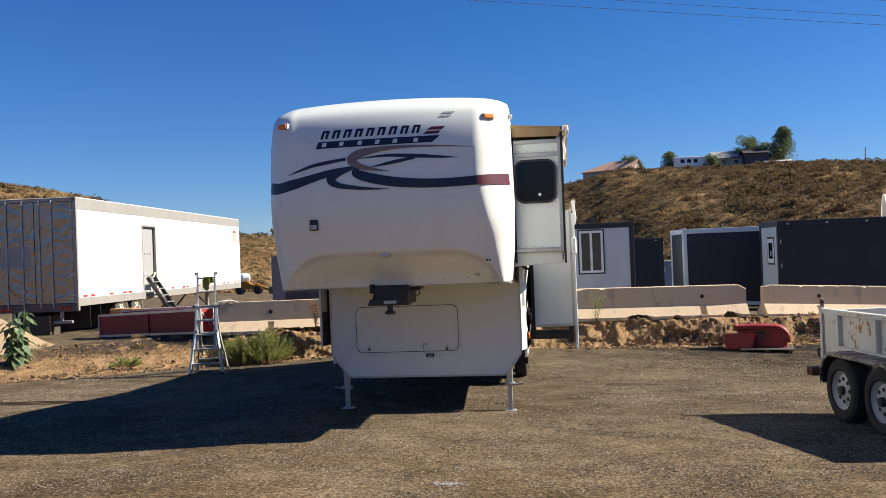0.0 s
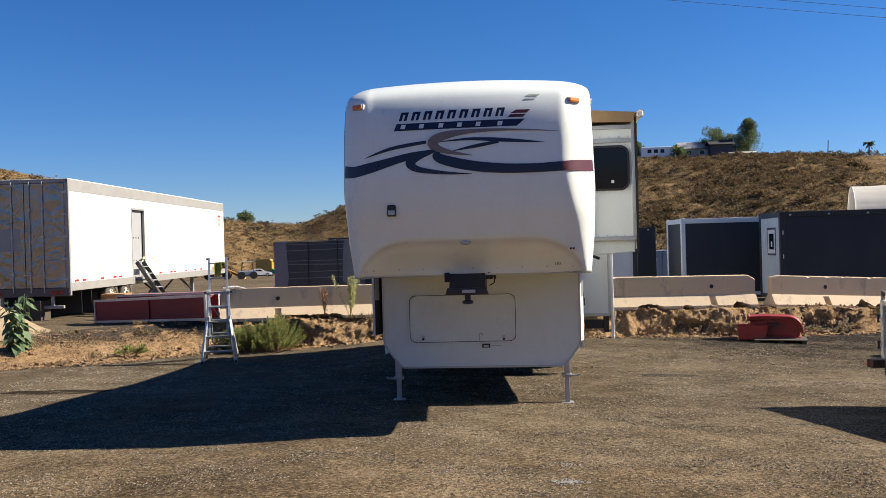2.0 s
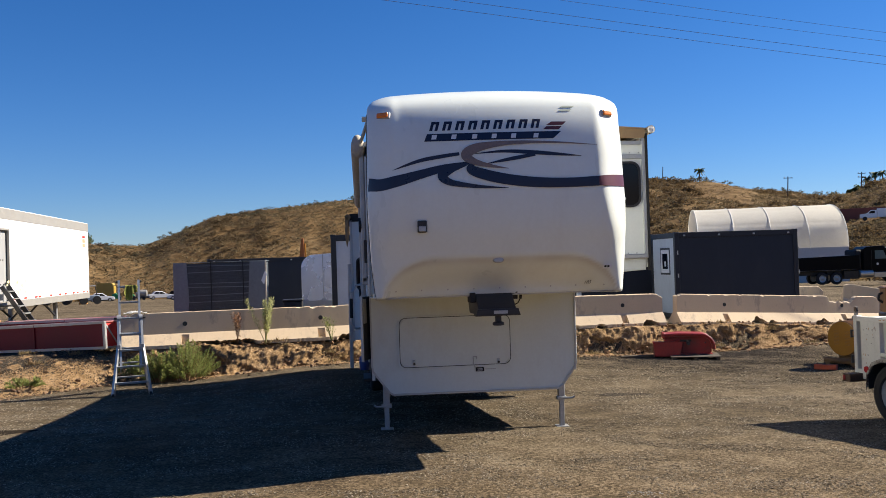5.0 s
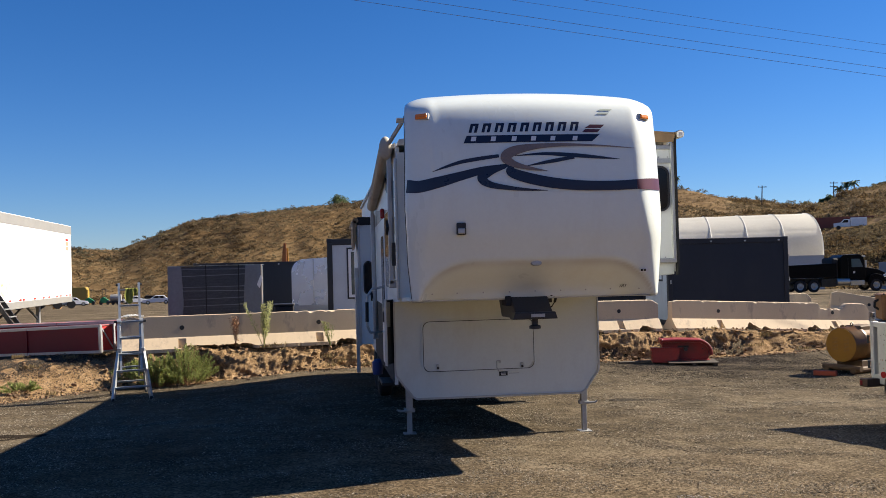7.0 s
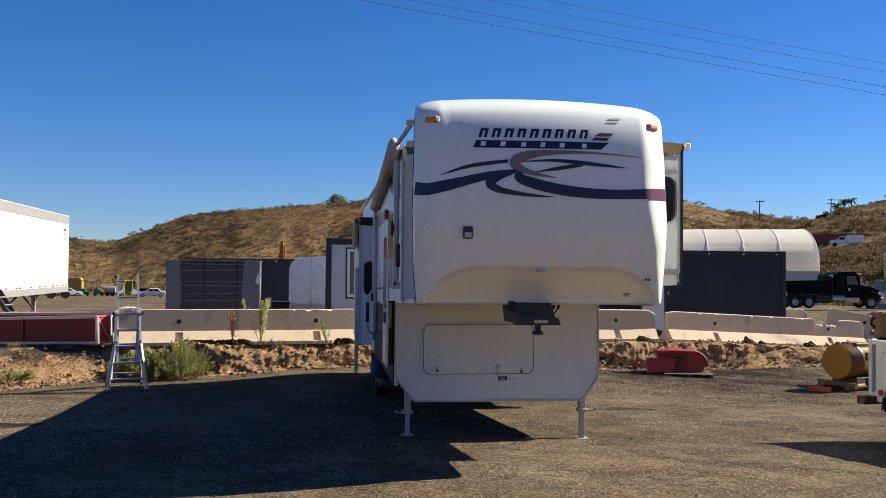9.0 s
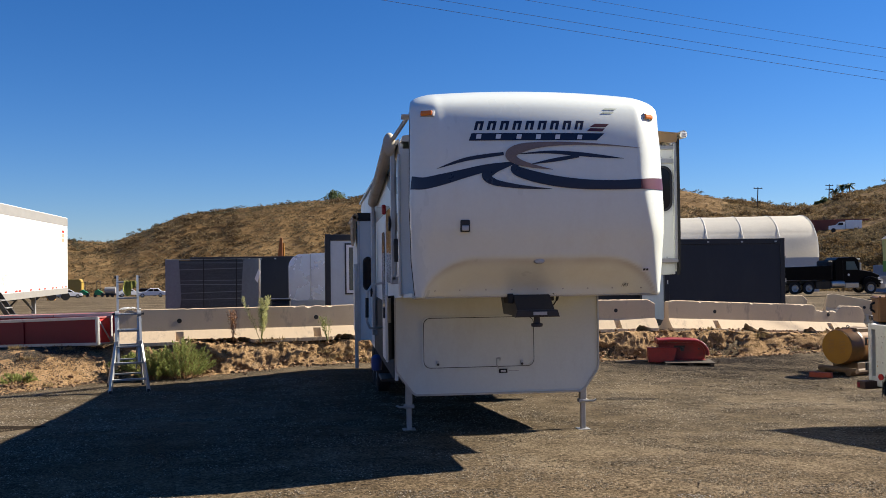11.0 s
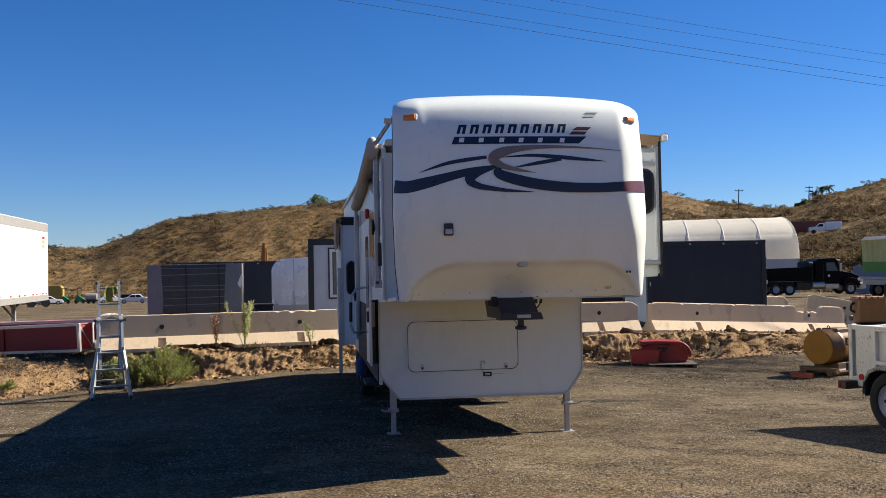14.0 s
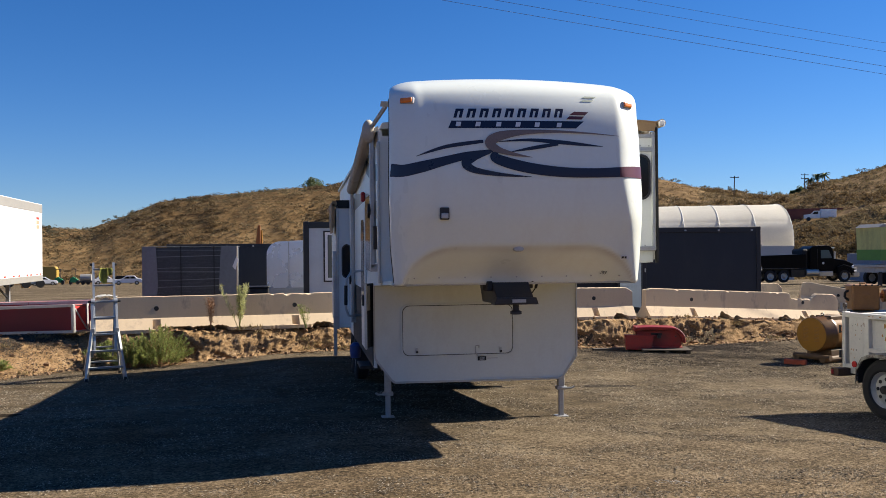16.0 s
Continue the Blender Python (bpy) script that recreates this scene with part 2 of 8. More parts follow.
LIME = mat("faded yellow-green paint", (0.60, 0.56, 0.19), 0.55, var=0.15, fine=10, dirt=(0.18, 0.12, 0.05), dirt_amount=0.4, streak=3)
GREEN_BAND = mat("green painted band", (0.13, 0.30, 0.05), 0.55, var=0.15)
BLUE_GREY = mat("blue-grey container paint", (0.19, 0.23, 0.28), 0.55, var=0.12, fine=6)
BIN_BLUE = mat("pale blue-grey bin paint", (0.30, 0.38, 0.46), 0.5, var=0.12, fine=8, dirt=(0.12, 0.10, 0.08), dirt_amount=0.4, streak=3)
BLUE = mat("blue plastic", (0.025, 0.06, 0.20), 0.5, var=0.1)
ROOF_TAN = mat("terracotta roof", (0.60, 0.36, 0.24), 0.8, var=0.15, fine=3)
ROOF_GREY = mat("grey shingle roof", (0.28, 0.275, 0.28), 0.85, var=0.15, fine=3)
HOUSE_WALL = mat("beige stucco", (0.434, 0.392, 0.329), 0.85, var=0.08, fine=3)
SHED_BLUE = mat("dark slate shed board", (0.05, 0.055, 0.07), 0.7, var=0.15, fine=3)
SHED_ROOF = mat("dark shingle roof", (0.030, 0.026, 0.026), 0.85, var=0.2, fine=3)
POLE_WOOD = mat("tarred pole wood", (0.07, 0.05, 0.04), 0.9, var=0.3)
WIRE = mat("wire", (0.16, 0.18, 0.21), 0.6, var=0.1)
BARK = mat("grey-brown bark", (0.10, 0.075, 0.055), 0.9, var=0.3, fine=20, bump=0.5)
LEAF = mat("olive tree leaves", (0.115, 0.150, 0.060), 0.65, var=0.3, scale=0.4, fine=3, bump=0.0, random_amount=0.45)
LEAF_BUSH = mat("yellow-green weed leaves", (0.230, 0.257, 0.077), 0.65, var=0.3, scale=3, fine=20, bump=0.0, random_amount=0.45)
LEAF_BROAD = mat("fresh broad leaves", (0.135, 0.20, 0.095), 0.5, var=0.25, scale=6, fine=30, bump=0.1, random_amount=0.35)
LEAF_DRY = mat("dry brown stalks", (0.30, 0.15, 0.07), 0.85, var=0.3, scale=6, fine=30, bump=0.0, random_amount=0.4)
LEAF_SAGE = mat("sage yellow shoots", (0.390, 0.390, 0.177), 0.75, var=0.25, scale=6, fine=30, bump=0.0, random_amount=0.35)
STRAW = mat("straw", (0.238, 0.172, 0.079), 0.85, var=0.3, fine=30, bump=0.0, random_amount=0.4)
SCRUB = mat("dry hillside scrub", (0.105, 0.069, 0.032), 0.9, var=0.4, scale=0.15, fine=1.5, bump=0.3, random_amount=0.55)
BRUSH = mat("olive brown brush", (0.145, 0.110, 0.058), 0.9, var=0.4, scale=0.15, fine=1.5, bump=0.3, random_amount=0.6)
RIDGE = mat("grey-green ridge brush", (0.105, 0.098, 0.060), 0.9, var=0.3, scale=0.15, fine=1.5, bump=0.2, random_amount=0.5)
SCRUB_PALE = mat("pale dry grass tussocks", (0.187, 0.130, 0.065), 0.9, var=0.3, scale=0.15, fine=1.5, bump=0.3, random_amount=0.4)
PEBBLE = mat("grey gravel stones", (0.143, 0.117, 0.085), 0.95, var=0.25, scale=8, fine=60, bump=0.2, random_amount=0.55, spec=0.06)
PEBBLE_LIGHT = mat("pale gravel stones", (0.284, 0.244, 0.187), 0.95, var=0.25, scale=8, fine=60, bump=0.2, random_amount=0.5, spec=0.08)
PEBBLE_DARK = mat("dark loose gravel stones", (0.081, 0.067, 0.053), 0.95, var=0.25, scale=8, fine=60, bump=0.2, random_amount=0.6, spec=0.06)
DAMP = mat("damp dark gravel", (0.026, 0.019, 0.013), 0.9, var=0.25, scale=8, fine=60, bump=0.2, random_amount=0.5, spec=0.1)
CHALK = mat("chalky white spill", (0.275, 0.260, 0.235), 0.95, var=0.2, fine=60, bump=0.3, random_amount=0.3)
CLOD = mat("dry earth clods", (0.196, 0.117, 0.061), 0.95, var=0.25, scale=5, fine=40, bump=0.5, random_amount=0.35)

for _m, _share in ((SCRUB, 0.4), (BRUSH, 0.4), (RIDGE, 0.4), (SCRUB_PALE, 0.35), (LEAF, 0.3), (LEAF_BUSH, 0.5), (LEAF_BROAD, 0.3), (LEAF_SAGE, 0.5), (STRAW, 0.3)):
    thin_cloth(_m, _share)


def ground_mat(name, stops, scale, fine, bump, big=0.4, stretch=1.0, cells=0.22, deep=0.03, mid=0.3, grain=0.45, dusty=None):
    """Loose ground: colour stops mixed by broad patches, clumps and grain, with relief."""
    m = bpy.data.materials.new(name)
    m.use_nodes = True
    nt = m.node_tree
    bsdf = nt.nodes["Principled BSDF"]
    bsdf.inputs["Roughness"].default_value = 0.92
    bsdf.inputs["Specular IOR Level"].default_value = 0.06
    tc = nt.nodes.new("ShaderNodeTexCoord")
    streaks = nt.nodes.new("ShaderNodeMapping")
    streaks.inputs["Scale"].default_value = (stretch, 1, 1)
    streaks.inputs["Rotation"].default_value = (0, 0, 0.12)
    nt.links.new(tc.outputs["Object"], streaks.inputs[0])
    outs = []
    for sc, de in ((scale, 6.0), (scale * 7, 5.0), (fine, 6.0)):
        n = nt.nodes.new("ShaderNodeTexNoise")
        n.inputs["Scale"].default_value, n.inputs["Detail"].default_value, n.inputs["Roughness"].default_value = sc, de, 0.68
        nt.links.new((tc.outputs["Object"] if sc == fine else streaks.outputs[0]), n.inputs["Vector"])
        outs.append(n.outputs[0])
    vor = nt.nodes.new("ShaderNodeTexVoronoi")
    vor.inputs["Scale"].default_value = fine * 0.8
    nt.links.new(tc.outputs["Object"], vor.inputs["Vector"])
    last = None
    for o, w in zip(outs, (big, mid, grain)):
        ma = nt.nodes.new("ShaderNodeMath")
        ma.operation = "MULTIPLY_ADD"
        ma.inputs[1].default_value = w
        nt.links.new(o, ma.inputs[0])
        if last is None:
            ma.inputs[2].default_value = 0.0
        else:
            nt.links.new(last, ma.inputs[2])
        last = ma.outputs[0]
    mv = nt.nodes.new("ShaderNodeMath")
    mv.operation = "MULTIPLY_ADD"
    mv.inputs[1].default_value = cells
    nt.links.new(vor.outputs["Color"], mv.inputs[0])
    nt.links.new(last, mv.inputs[2])
    ramp = nt.nodes.new("ShaderNodeValToRGB")
    for i, (p, c) in enumerate(stops):
        e = ramp.color_ramp.elements[i] if i < 2 else ramp.color_ramp.elements.new(p)
        e.position, e.color = p, (*c, 1)
    nt.links.new(mv.outputs[0], ramp.inputs[0])
    colour = ramp.outputs[0]
    if dusty:
        # compacted dusty dirt where the open yard is driven over
        sep = nt.nodes.new("ShaderNodeSeparateXYZ")
        nt.links.new(tc.outputs["Object"], sep.inputs[0])
        wander = nt.nodes.new("ShaderNodeMath")
        wander.operation = "MULTIPLY_ADD"
        wander.inputs[1].default_value = 9.0
        nt.links.new(outs[0], wander.inputs[0])
        nt.links.new(sep.outputs["Y"], wander.inputs[2])
        band = nt.nodes.new("ShaderNodeMapRange")
        for k, v in zip((1, 2, 3, 4), (-1.5, 4.0, 1.0, 0.0)):
            band.inputs[k].default_value = v
        nt.links.new(wander.outputs[0], band.inputs[0])
        dust = nt.nodes.new("ShaderNodeMixRGB")
        dust.blend_type = "MULTIPLY"
        dust.inputs[2].default_value = (*dusty, 1)
        nt.links.new(band.outputs[0], dust.inputs[0])
        nt.links.new(colour, dust.inputs[1])
        colour = dust.outputs[0]
    nt.links.new(colour, bsdf.inputs["Base Color"])
    bp = nt.nodes.new("ShaderNodeBump")
    bp.inputs["Strength"].default_value, bp.inputs["Distance"].default_value = bump, deep
    nt.links.new(mv.outputs[0], bp.inputs["Height"])
    nt.links.new(bp.outputs[0], bsdf.inputs["Normal"])
    return m


GRAVEL = ground_mat("crushed gravel and dirt", [(0.50, (0.0070, 0.0055, 0.0041)), (0.63, (0.0306, 0.0233, 0.0145)), (0.76, (0.0826, 0.0618, 0.0376)), (0.92, (0.2122, 0.1652, 0.1101))], 0.22, 52, 1.0, stretch=0.9, cells=0.24, deep=0.04, mid=0.36, grain=0.55, dusty=(1.4, 1.3, 1.18))
SOIL = ground_mat("dry brown earth", [(0.44, (0.0709, 0.0405, 0.0181)), (0.58, (0.1924, 0.1164, 0.0555)), (0.74, (0.3240, 0.2076, 0.1070)), (0.9, (0.4658, 0.3240, 0.1925))], 0.9, 34, 1.0, deep=0.06, mid=0.35, grain=0.4)
HILL = ground_mat("dry grass hillside", [(0.42, (0.0324, 0.0191, 0.0084)), (0.56, (0.0730, 0.0438, 0.0192)), (0.70, (0.1298, 0.0797, 0.0353)), (0.88, (0.2110, 0.1394, 0.0689))], 0.022, 0.9, 1.0, big=0.5)


# ---- building blocks ----
def thing(name, m, label, category, group="", kind=""):
    ob = new(name)
    ob.empty_display_size = 0.3
    ob.matrix_world = m if isinstance(m, Matrix) else Matrix.Translation(m)
    return tagged(ob, label, category, group, kind)


def part(name, bm, material, parent=None, label="", smooth=False):
    me = bpy.data.meshes.new(name)
    bmesh.ops.recalc_face_normals(bm, faces=bm.faces)
    bm.to_mesh(me)
    bm.free()
    me.materials.append(material)
    if smooth:
        for p in me.polygons:
            p.use_smooth = True
    ob = new(name, me)
    if parent is not None:
        ob.parent = parent
    if label:
        ob["label"] = label
    return ob


def raw(name, verts, faces, material, parent=None, smooth=False):
    me = bpy.data.meshes.new(name)
    me.from_pydata([tuple(v) for v in verts], [], [tuple(f) for f in faces])
    me.materials.append(material)
    if smooth:
        me.polygons.foreach_set("use_smooth", [True] * len(me.polygons))
    me.update()
    ob = new(name, me)
    if parent is not None:
        ob.parent = parent
    return ob


def box(x0, x1, y0, y1, z0, z1, bevel=0.0, bm=None, seg=1, m=None):
    bm = bm or bmesh.new()
    r = bmesh.ops.create_cube(bm, size=1, matrix=Matrix.Translation(((x0 + x1) / 2, (y0 + y1) / 2, (z0 + z1) / 2)) @ Matrix.Diagonal((x1 - x0, y1 - y0, z1 - z0, 1)))
    vs = r["verts"]
    if bevel:
        es = list({e for v in vs for e in v.link_edges})
        r = bmesh.ops.bevel(bm, geom=es, offset=bevel, segments=seg, affect="EDGES", profile=0.5)
        vs = list({v for f in r["faces"] for v in f.verts} | {v for v in vs if v.is_valid})
    if m is not None:
        bmesh.ops.transform(bm, matrix=m, verts=[v for v in vs if v.is_valid])
    return bm


def tube(p, q, r, seg=10, bm=None, r2=None):
    bm = bm or bmesh.new()
    p, q = Vector(p), Vector(q)
    d = q - p
    m = Matrix.Translation((p + q) / 2) @ d.to_track_quat("Z", "Y").to_matrix().to_4x4()
    bmesh.ops.create_cone(bm, cap_ends=True, segments=seg, radius1=r, radius2=r if r2 is None else r2, depth=d.length, matrix=m)
    return bm


def bar(p, q, w, h, bm=None):
    """A rectangular bar from p to q, w across and h high."""
    bm = bm or bmesh.new()
    p, q = Vector(p), Vector(q)
    d = q - p
    m = Matrix.Translation((p + q) / 2) @ d.to_track_quat("Y", "Z").to_matrix().to_4x4() @ Matrix.Diagonal((w, d.length, h, 1))
    bmesh.ops.create_cube(bm, size=1, matrix=m)
    return bm


def path_tube(points, r, seg=8, bm=None):
    bm = bm or bmesh.new()
    for a, b in zip(points, points[1:]):
        tube(a, b, r, seg, bm)
    return bm


def prism(outline, axis, a, b, bm=None, bevel=0.0):
    """A flat outline pushed along an axis from a to b. The outline's pairs are the other two axes in order."""
    bm = bm or bmesh.new()

    def at(u, v, w):
        return {"x": (w, u, v), "y": (u, w, v), "z": (u, v, w)}[axis]

    lo = [bm.verts.new(at(u, v, a)) for u, v in outline]
    hi = [bm.verts.new(at(u, v, b)) for u, v in outline]
    n = len(outline)
    fs = [bm.faces.new(lo), bm.faces.new(hi)]
    for i in range(n):
        fs.append(bm.faces.new((lo[i], lo[(i + 1) % n], hi[(i + 1) % n], hi[i])))
    if bevel:
        es = list({e for f in fs[:2] for e in f.edges})
        bmesh.ops.bevel(bm, geom=es, offset=bevel, segments=2, affect="EDGES", profile=0.5)
    return bm


def round_rect(x0, x1, z0, z1, r, n=6):
    out = []
    for cx, cz, a0 in ((x1 - r, z1 - r, 0), (x0 + r, z1 - r, 90), (x0 + r, z0 + r, 180), (x1 - r, z0 + r, 270)):
        for i in range(n + 1):
            a = radians(a0 + 90 * i / n)
            out.append((cx + r * math.cos(a), cz + r * math.sin(a)))
    return out


def ring(outer, inner, axis, a, b):
    """A flat frame between two outlines of equal length, from a to b along the axis."""
    bm = bmesh.new()

    def at(u, v, w):
        return {"x": (w, u, v), "y": (u, w, v), "z": (u, v, w)}[axis]

    n = len(outer)
    rows = [[bm.verts.new(at(u, v, w)) for u, v in o] for o, w in ((outer, a), (inner, a), (inner, b), (outer, b))]
    for k in range(4):
        for i in range(n):
            bm.faces.new((rows[k][i], rows[k][(i + 1) % n], rows[(k + 1) % 4][(i + 1) % n], rows[(k + 1) % 4][i]))
    return bm


def smooth_step(a, b, x):
    t = min(1.0, max(0.0, (x - a) / (b - a)))
    return t * t * (3 - 2 * t)


def line_at(points, x):
    """The height of a polyline at x."""
    if x <= points[0][0]:
        return points[0][1]
    for (x0, y0), (x1, y1) in zip(points, points[1:]):
        if x <= x1:
            return y0 + (y1 - y0) * (x - x0) / (x1 - x0)
    return points[-1][1]


def lathe(profile, axis, seg=24, bm=None, m=None):
    """A profile of (radius, along) turned round an axis through the origin."""
    bm = bm or bmesh.new()
    rows = []
    for r, w in profile:
        row = []
        for i in range(seg):
            a = 2 * math.pi * i / seg
            u, v = r * math.cos(a), r * math.sin(a)
            c = Vector({"x": (w, u, v), "y": (u, w, v), "z": (u, v, w)}[axis])
            row.append(bm.verts.new(m @ c if m is not None else c))
        rows.append(row)
    for p, q in zip(rows, rows[1:]):
        for i in range(seg):
            bm.faces.new((p[i], p[(i + 1) % seg], q[(i + 1) % seg], q[i]))
    top = max(p[0] for p in profile)
    for row, p in ((rows[0], profile[0]), (rows[-1], profile[-1])):
        if p[0] < 0.555 * top:
            bm.faces.new(row)
    return bm


def wheel(parent, at, r, width, rim_r, rim_material=None, tyre_material=None, holes=8):
    """A tyre with a dished steel rim, its hub and hand holes, turned about the x axis of its thing."""
    w = width / 2
    m = Matrix.Translation(at)
    ty = lathe([(rim_r, -w * 0.8), (rim_r + 0.02, -w), (r - 0.05, -w), (r - 0.012, -w * 0.82), (r, -w * 0.6), (r, w * 0.6), (r - 0.012, w * 0.82), (r - 0.05, w), (rim_r + 0.02, w), (rim_r, w * 0.8)], "x", 32, m=m)
    tyre = part("wheel", ty, tyre_material or TYRE, parent, "black worn tyre on a steel rim", smooth=False)
    for s in (-1, 1):
        rim = lathe([(r_ * rim_r, s * w * d_) for r_, d_ in ((1, 0.85), (1, 0.7), (0.86, 0.35), (0.76, 0.5), (0.4, 0.62), (0.3, 0.66), (0.08, 0.66))], "x", 26, m=m)
        part("rim", rim, rim_material or RIM_WHITE, tyre)
        part("hub", lathe([(rim_r * 0.25, s * w * 0.6), (rim_r * 0.22, s * w * 1.05), (0.01, s * w * 1.08)], "x", 14, m=m), BLACK_METAL, tyre)
    if holes:
        for i in range(holes):
            a = 2 * math.pi * i / holes
            for s in (-1, 1):
                c = Vector(at) + Vector((s * w * 0.565, rim_r * 0.58 * math.cos(a), rim_r * 0.58 * math.sin(a)))
                part("hand_hole", tube(c, c + Vector((s * w * 0.07, 0, 0)), rim_r * 0.105, 8), BLACK, tyre)
    return tyre


def jitter_blades(n, spot, size, up=0.5, seed=1, aspect=2.6):
    """n small pointed leaves: spot(k, rng) gives each one's place and outward way."""
    rng = random.Random(seed)
    verts, faces = [], []
    for k in range(n):
        c, way = spot(k, rng)
        way = Vector(way)
        way = (way + Vector((rng.gauss(0, 0.6), rng.gauss(0, 0.6), rng.gauss(up, 0.5)))).normalized()
        side = way.cross(Vector((rng.gauss(0, 1), rng.gauss(0, 1), rng.gauss(0, 1)))).normalized()
        s = size * rng.uniform(0.6, 1.4)
        i = len(verts)
        c = Vector(c)
        verts += [c, c + way * s * 0.5 + side * s / aspect, c + way * s, c + way * s * 0.5 - side * s / aspect]
        faces.append((i, i + 1, i + 2, i + 3))
    return verts, faces

# ---- land ----
TOE = [(-40, 1.5), (-14, 4.8), (-9.6, 6.3), (-7.8, 7.3), (-6.6, 8.8), (-4.5, 9.35), (-1, 10.0), (3, 10.75), (6.2, 11.15), (9, 11.8), (13, 12.9), (20, 14.6), (40, 18)]
WIDE = [(-9.5, 3.4), (-7.6, 2.6), (-6.4, 1.0), (-5, 0.55), (40, 0.5)]
YARD = [(-16, 0.12), (-11, 0.10), (-8, 0.25), (-5, 0.31), (-1.5, 0.25), (3, 0.27), (6.5, 0.18), (9, 0.08), (12.5, -0.14), (16, -0.2), (30, -0.3)]
CREST = [(-75, 3.5), (-40, 5.4), (-33, 5.46), (-30.3, 5.2), (-27.5, 4.55), (-23.7, 2.75), (-18.9, 2.1), (-15, 1.68), (-13, 1.72), (-11.4, 2.3), (-8.8, 3.28), (-6.1, 3.7), (-1.2, 4.18), (2.4, 4.4), (4.7, 5.0), (8.5, 5.12), (12, 5.0), (15, 5.0), (18.7, 4.78), (22.8, 4.42), (24.7, 3.95), (27, 3.6), (29, 3.28), (30.6, 3.35), (32.2, 3.85), (33.7, 4.2), (35.8, 4.65), (45, 6.2), (80, 5.0), (110, 5.0), (150, 5.5), (180, 4.5), (220, 5.5), (260, 5), (285, 3.5)]


def near_z(x, y):
    lx = max(-1.5, min(7.0, x))
    y = max(-16.0, y)
    dip = 0.16 * smooth_step(1.5, 5.5, -x) * smooth_step(-0.5, 6.0, y)
    return -0.032 * lx + (-0.05 * y if y < 3 else -0.15 - 0.018 * (y - 3)) - dip


def yard_z(x, y):
    far = smooth_step(14, 45, y)
    return line_at(YARD, x) * (1 - far) - 0.0215 * max(0.0, y - 13)


def ground_z(x, y):
    t0 = line_at(TOE, x)
    s = smooth_step(t0, t0 + line_at(WIDE, x), y)
    return near_z(x, min(y, 14)) * (1 - s) + yard_z(x, y) * s


def spaced(lo, hi, step, out_lo, out_hi, grow=1.22):
    v = list(np.arange(lo, hi + 1e-6, step))
    s = step
    while v[-1] < out_hi:
        s *= grow
        v.append(v[-1] + s)
    s = step
    while v[0] > out_lo:
        s *= grow
        v.insert(0, v[0] - s)
    return v


def make_ground():
    xs = spaced(-14, 15, 0.16, -2500, 2500)
    ys = spaced(-13, 15, 0.16, -2500, 3500)
    verts, faces = [], []
    for y in ys:
        for x in xs:
            z = ground_z(x, y) + 0.012 * noise.noise((x * 0.9, y * 0.9, 3)) + 0.010 * noise.noise((x * 3.1, y * 3.1, 7))
            t0 = line_at(TOE, x)
            if t0 - 0.1 < y < t0 + line_at(WIDE, x) + 0.1:
                z -= 0.06
            if y > 60:
                z = max(z, -4.2)
            verts.append((x, y, z))
    n = len(xs)
    for j in range(len(ys) - 1):
        for i in range(n - 1):
            a = j * n + i
            faces.append((a, a + 1, a + n + 1, a + n))
    ob = raw("ground", verts, faces, GRAVEL, smooth=True)
    tagged(ob, "grey-brown crushed gravel yard with compacted dirt", "ground", kind="structure")


def make_bank():
    """The cut edge of the upper yard: crumbling dry earth under the barriers."""
    xs = list(np.arange(-19, -7, 0.10)) + list(np.arange(-7, 9, 0.034)) + list(np.arange(9, 26, 0.10))
    nv = 40
    verts, faces = [], []
    for x in xs:
        t0, w = line_at(TOE, x), line_at(WIDE, x)
        steep = 1 - smooth_step(0.6, 1.6, w)
        for k in range(nv):
            v = k / (nv - 1)
            y = t0 - 0.25 + (w + 0.5) * v
            z = ground_z(x, y)
            inside = smooth_step(0.0, 0.18, v) * (1 - smooth_step(0.86, 1.0, v))
            p = Vector((x, y, z))
            lump = noise.fractal(p * 1.7, 1.0, 2.0, 4) * 0.08 + (0.42 - noise.voronoi(p * 4.5)[0][0]) * 0.05 + noise.noise(p * 19) * 0.03
            q = Vector((x, 1.4 * v, 0.7 * z))
            crag = noise.noise(q * 1.3) * 0.20 + noise.noise(q * 3.1) * 0.12 + (0.45 - noise.voronoi(q * 3.6)[0][0]) * 0.09 + (0.4 - noise.voronoi(q * 8.5)[0][0]) * 0.11 + noise.noise(q * 24) * 0.035
            z += inside * (0.75 * lump - 0.015) + 0.012 * inside - 0.05 * (1 - inside)
            y += inside * steep * (crag - 0.03)
            verts.append((x, y, z))
    for i in range(len(xs) - 1):
        for k in range(nv - 1):
            a = i * nv + k
            faces.append((a, a + nv, a + nv + 1, a + 1))
    tagged(raw("dirt_bank", verts, faces, SOIL, smooth=True), "crumbling dry brown earth bank below the barriers", "bank", kind="structure")


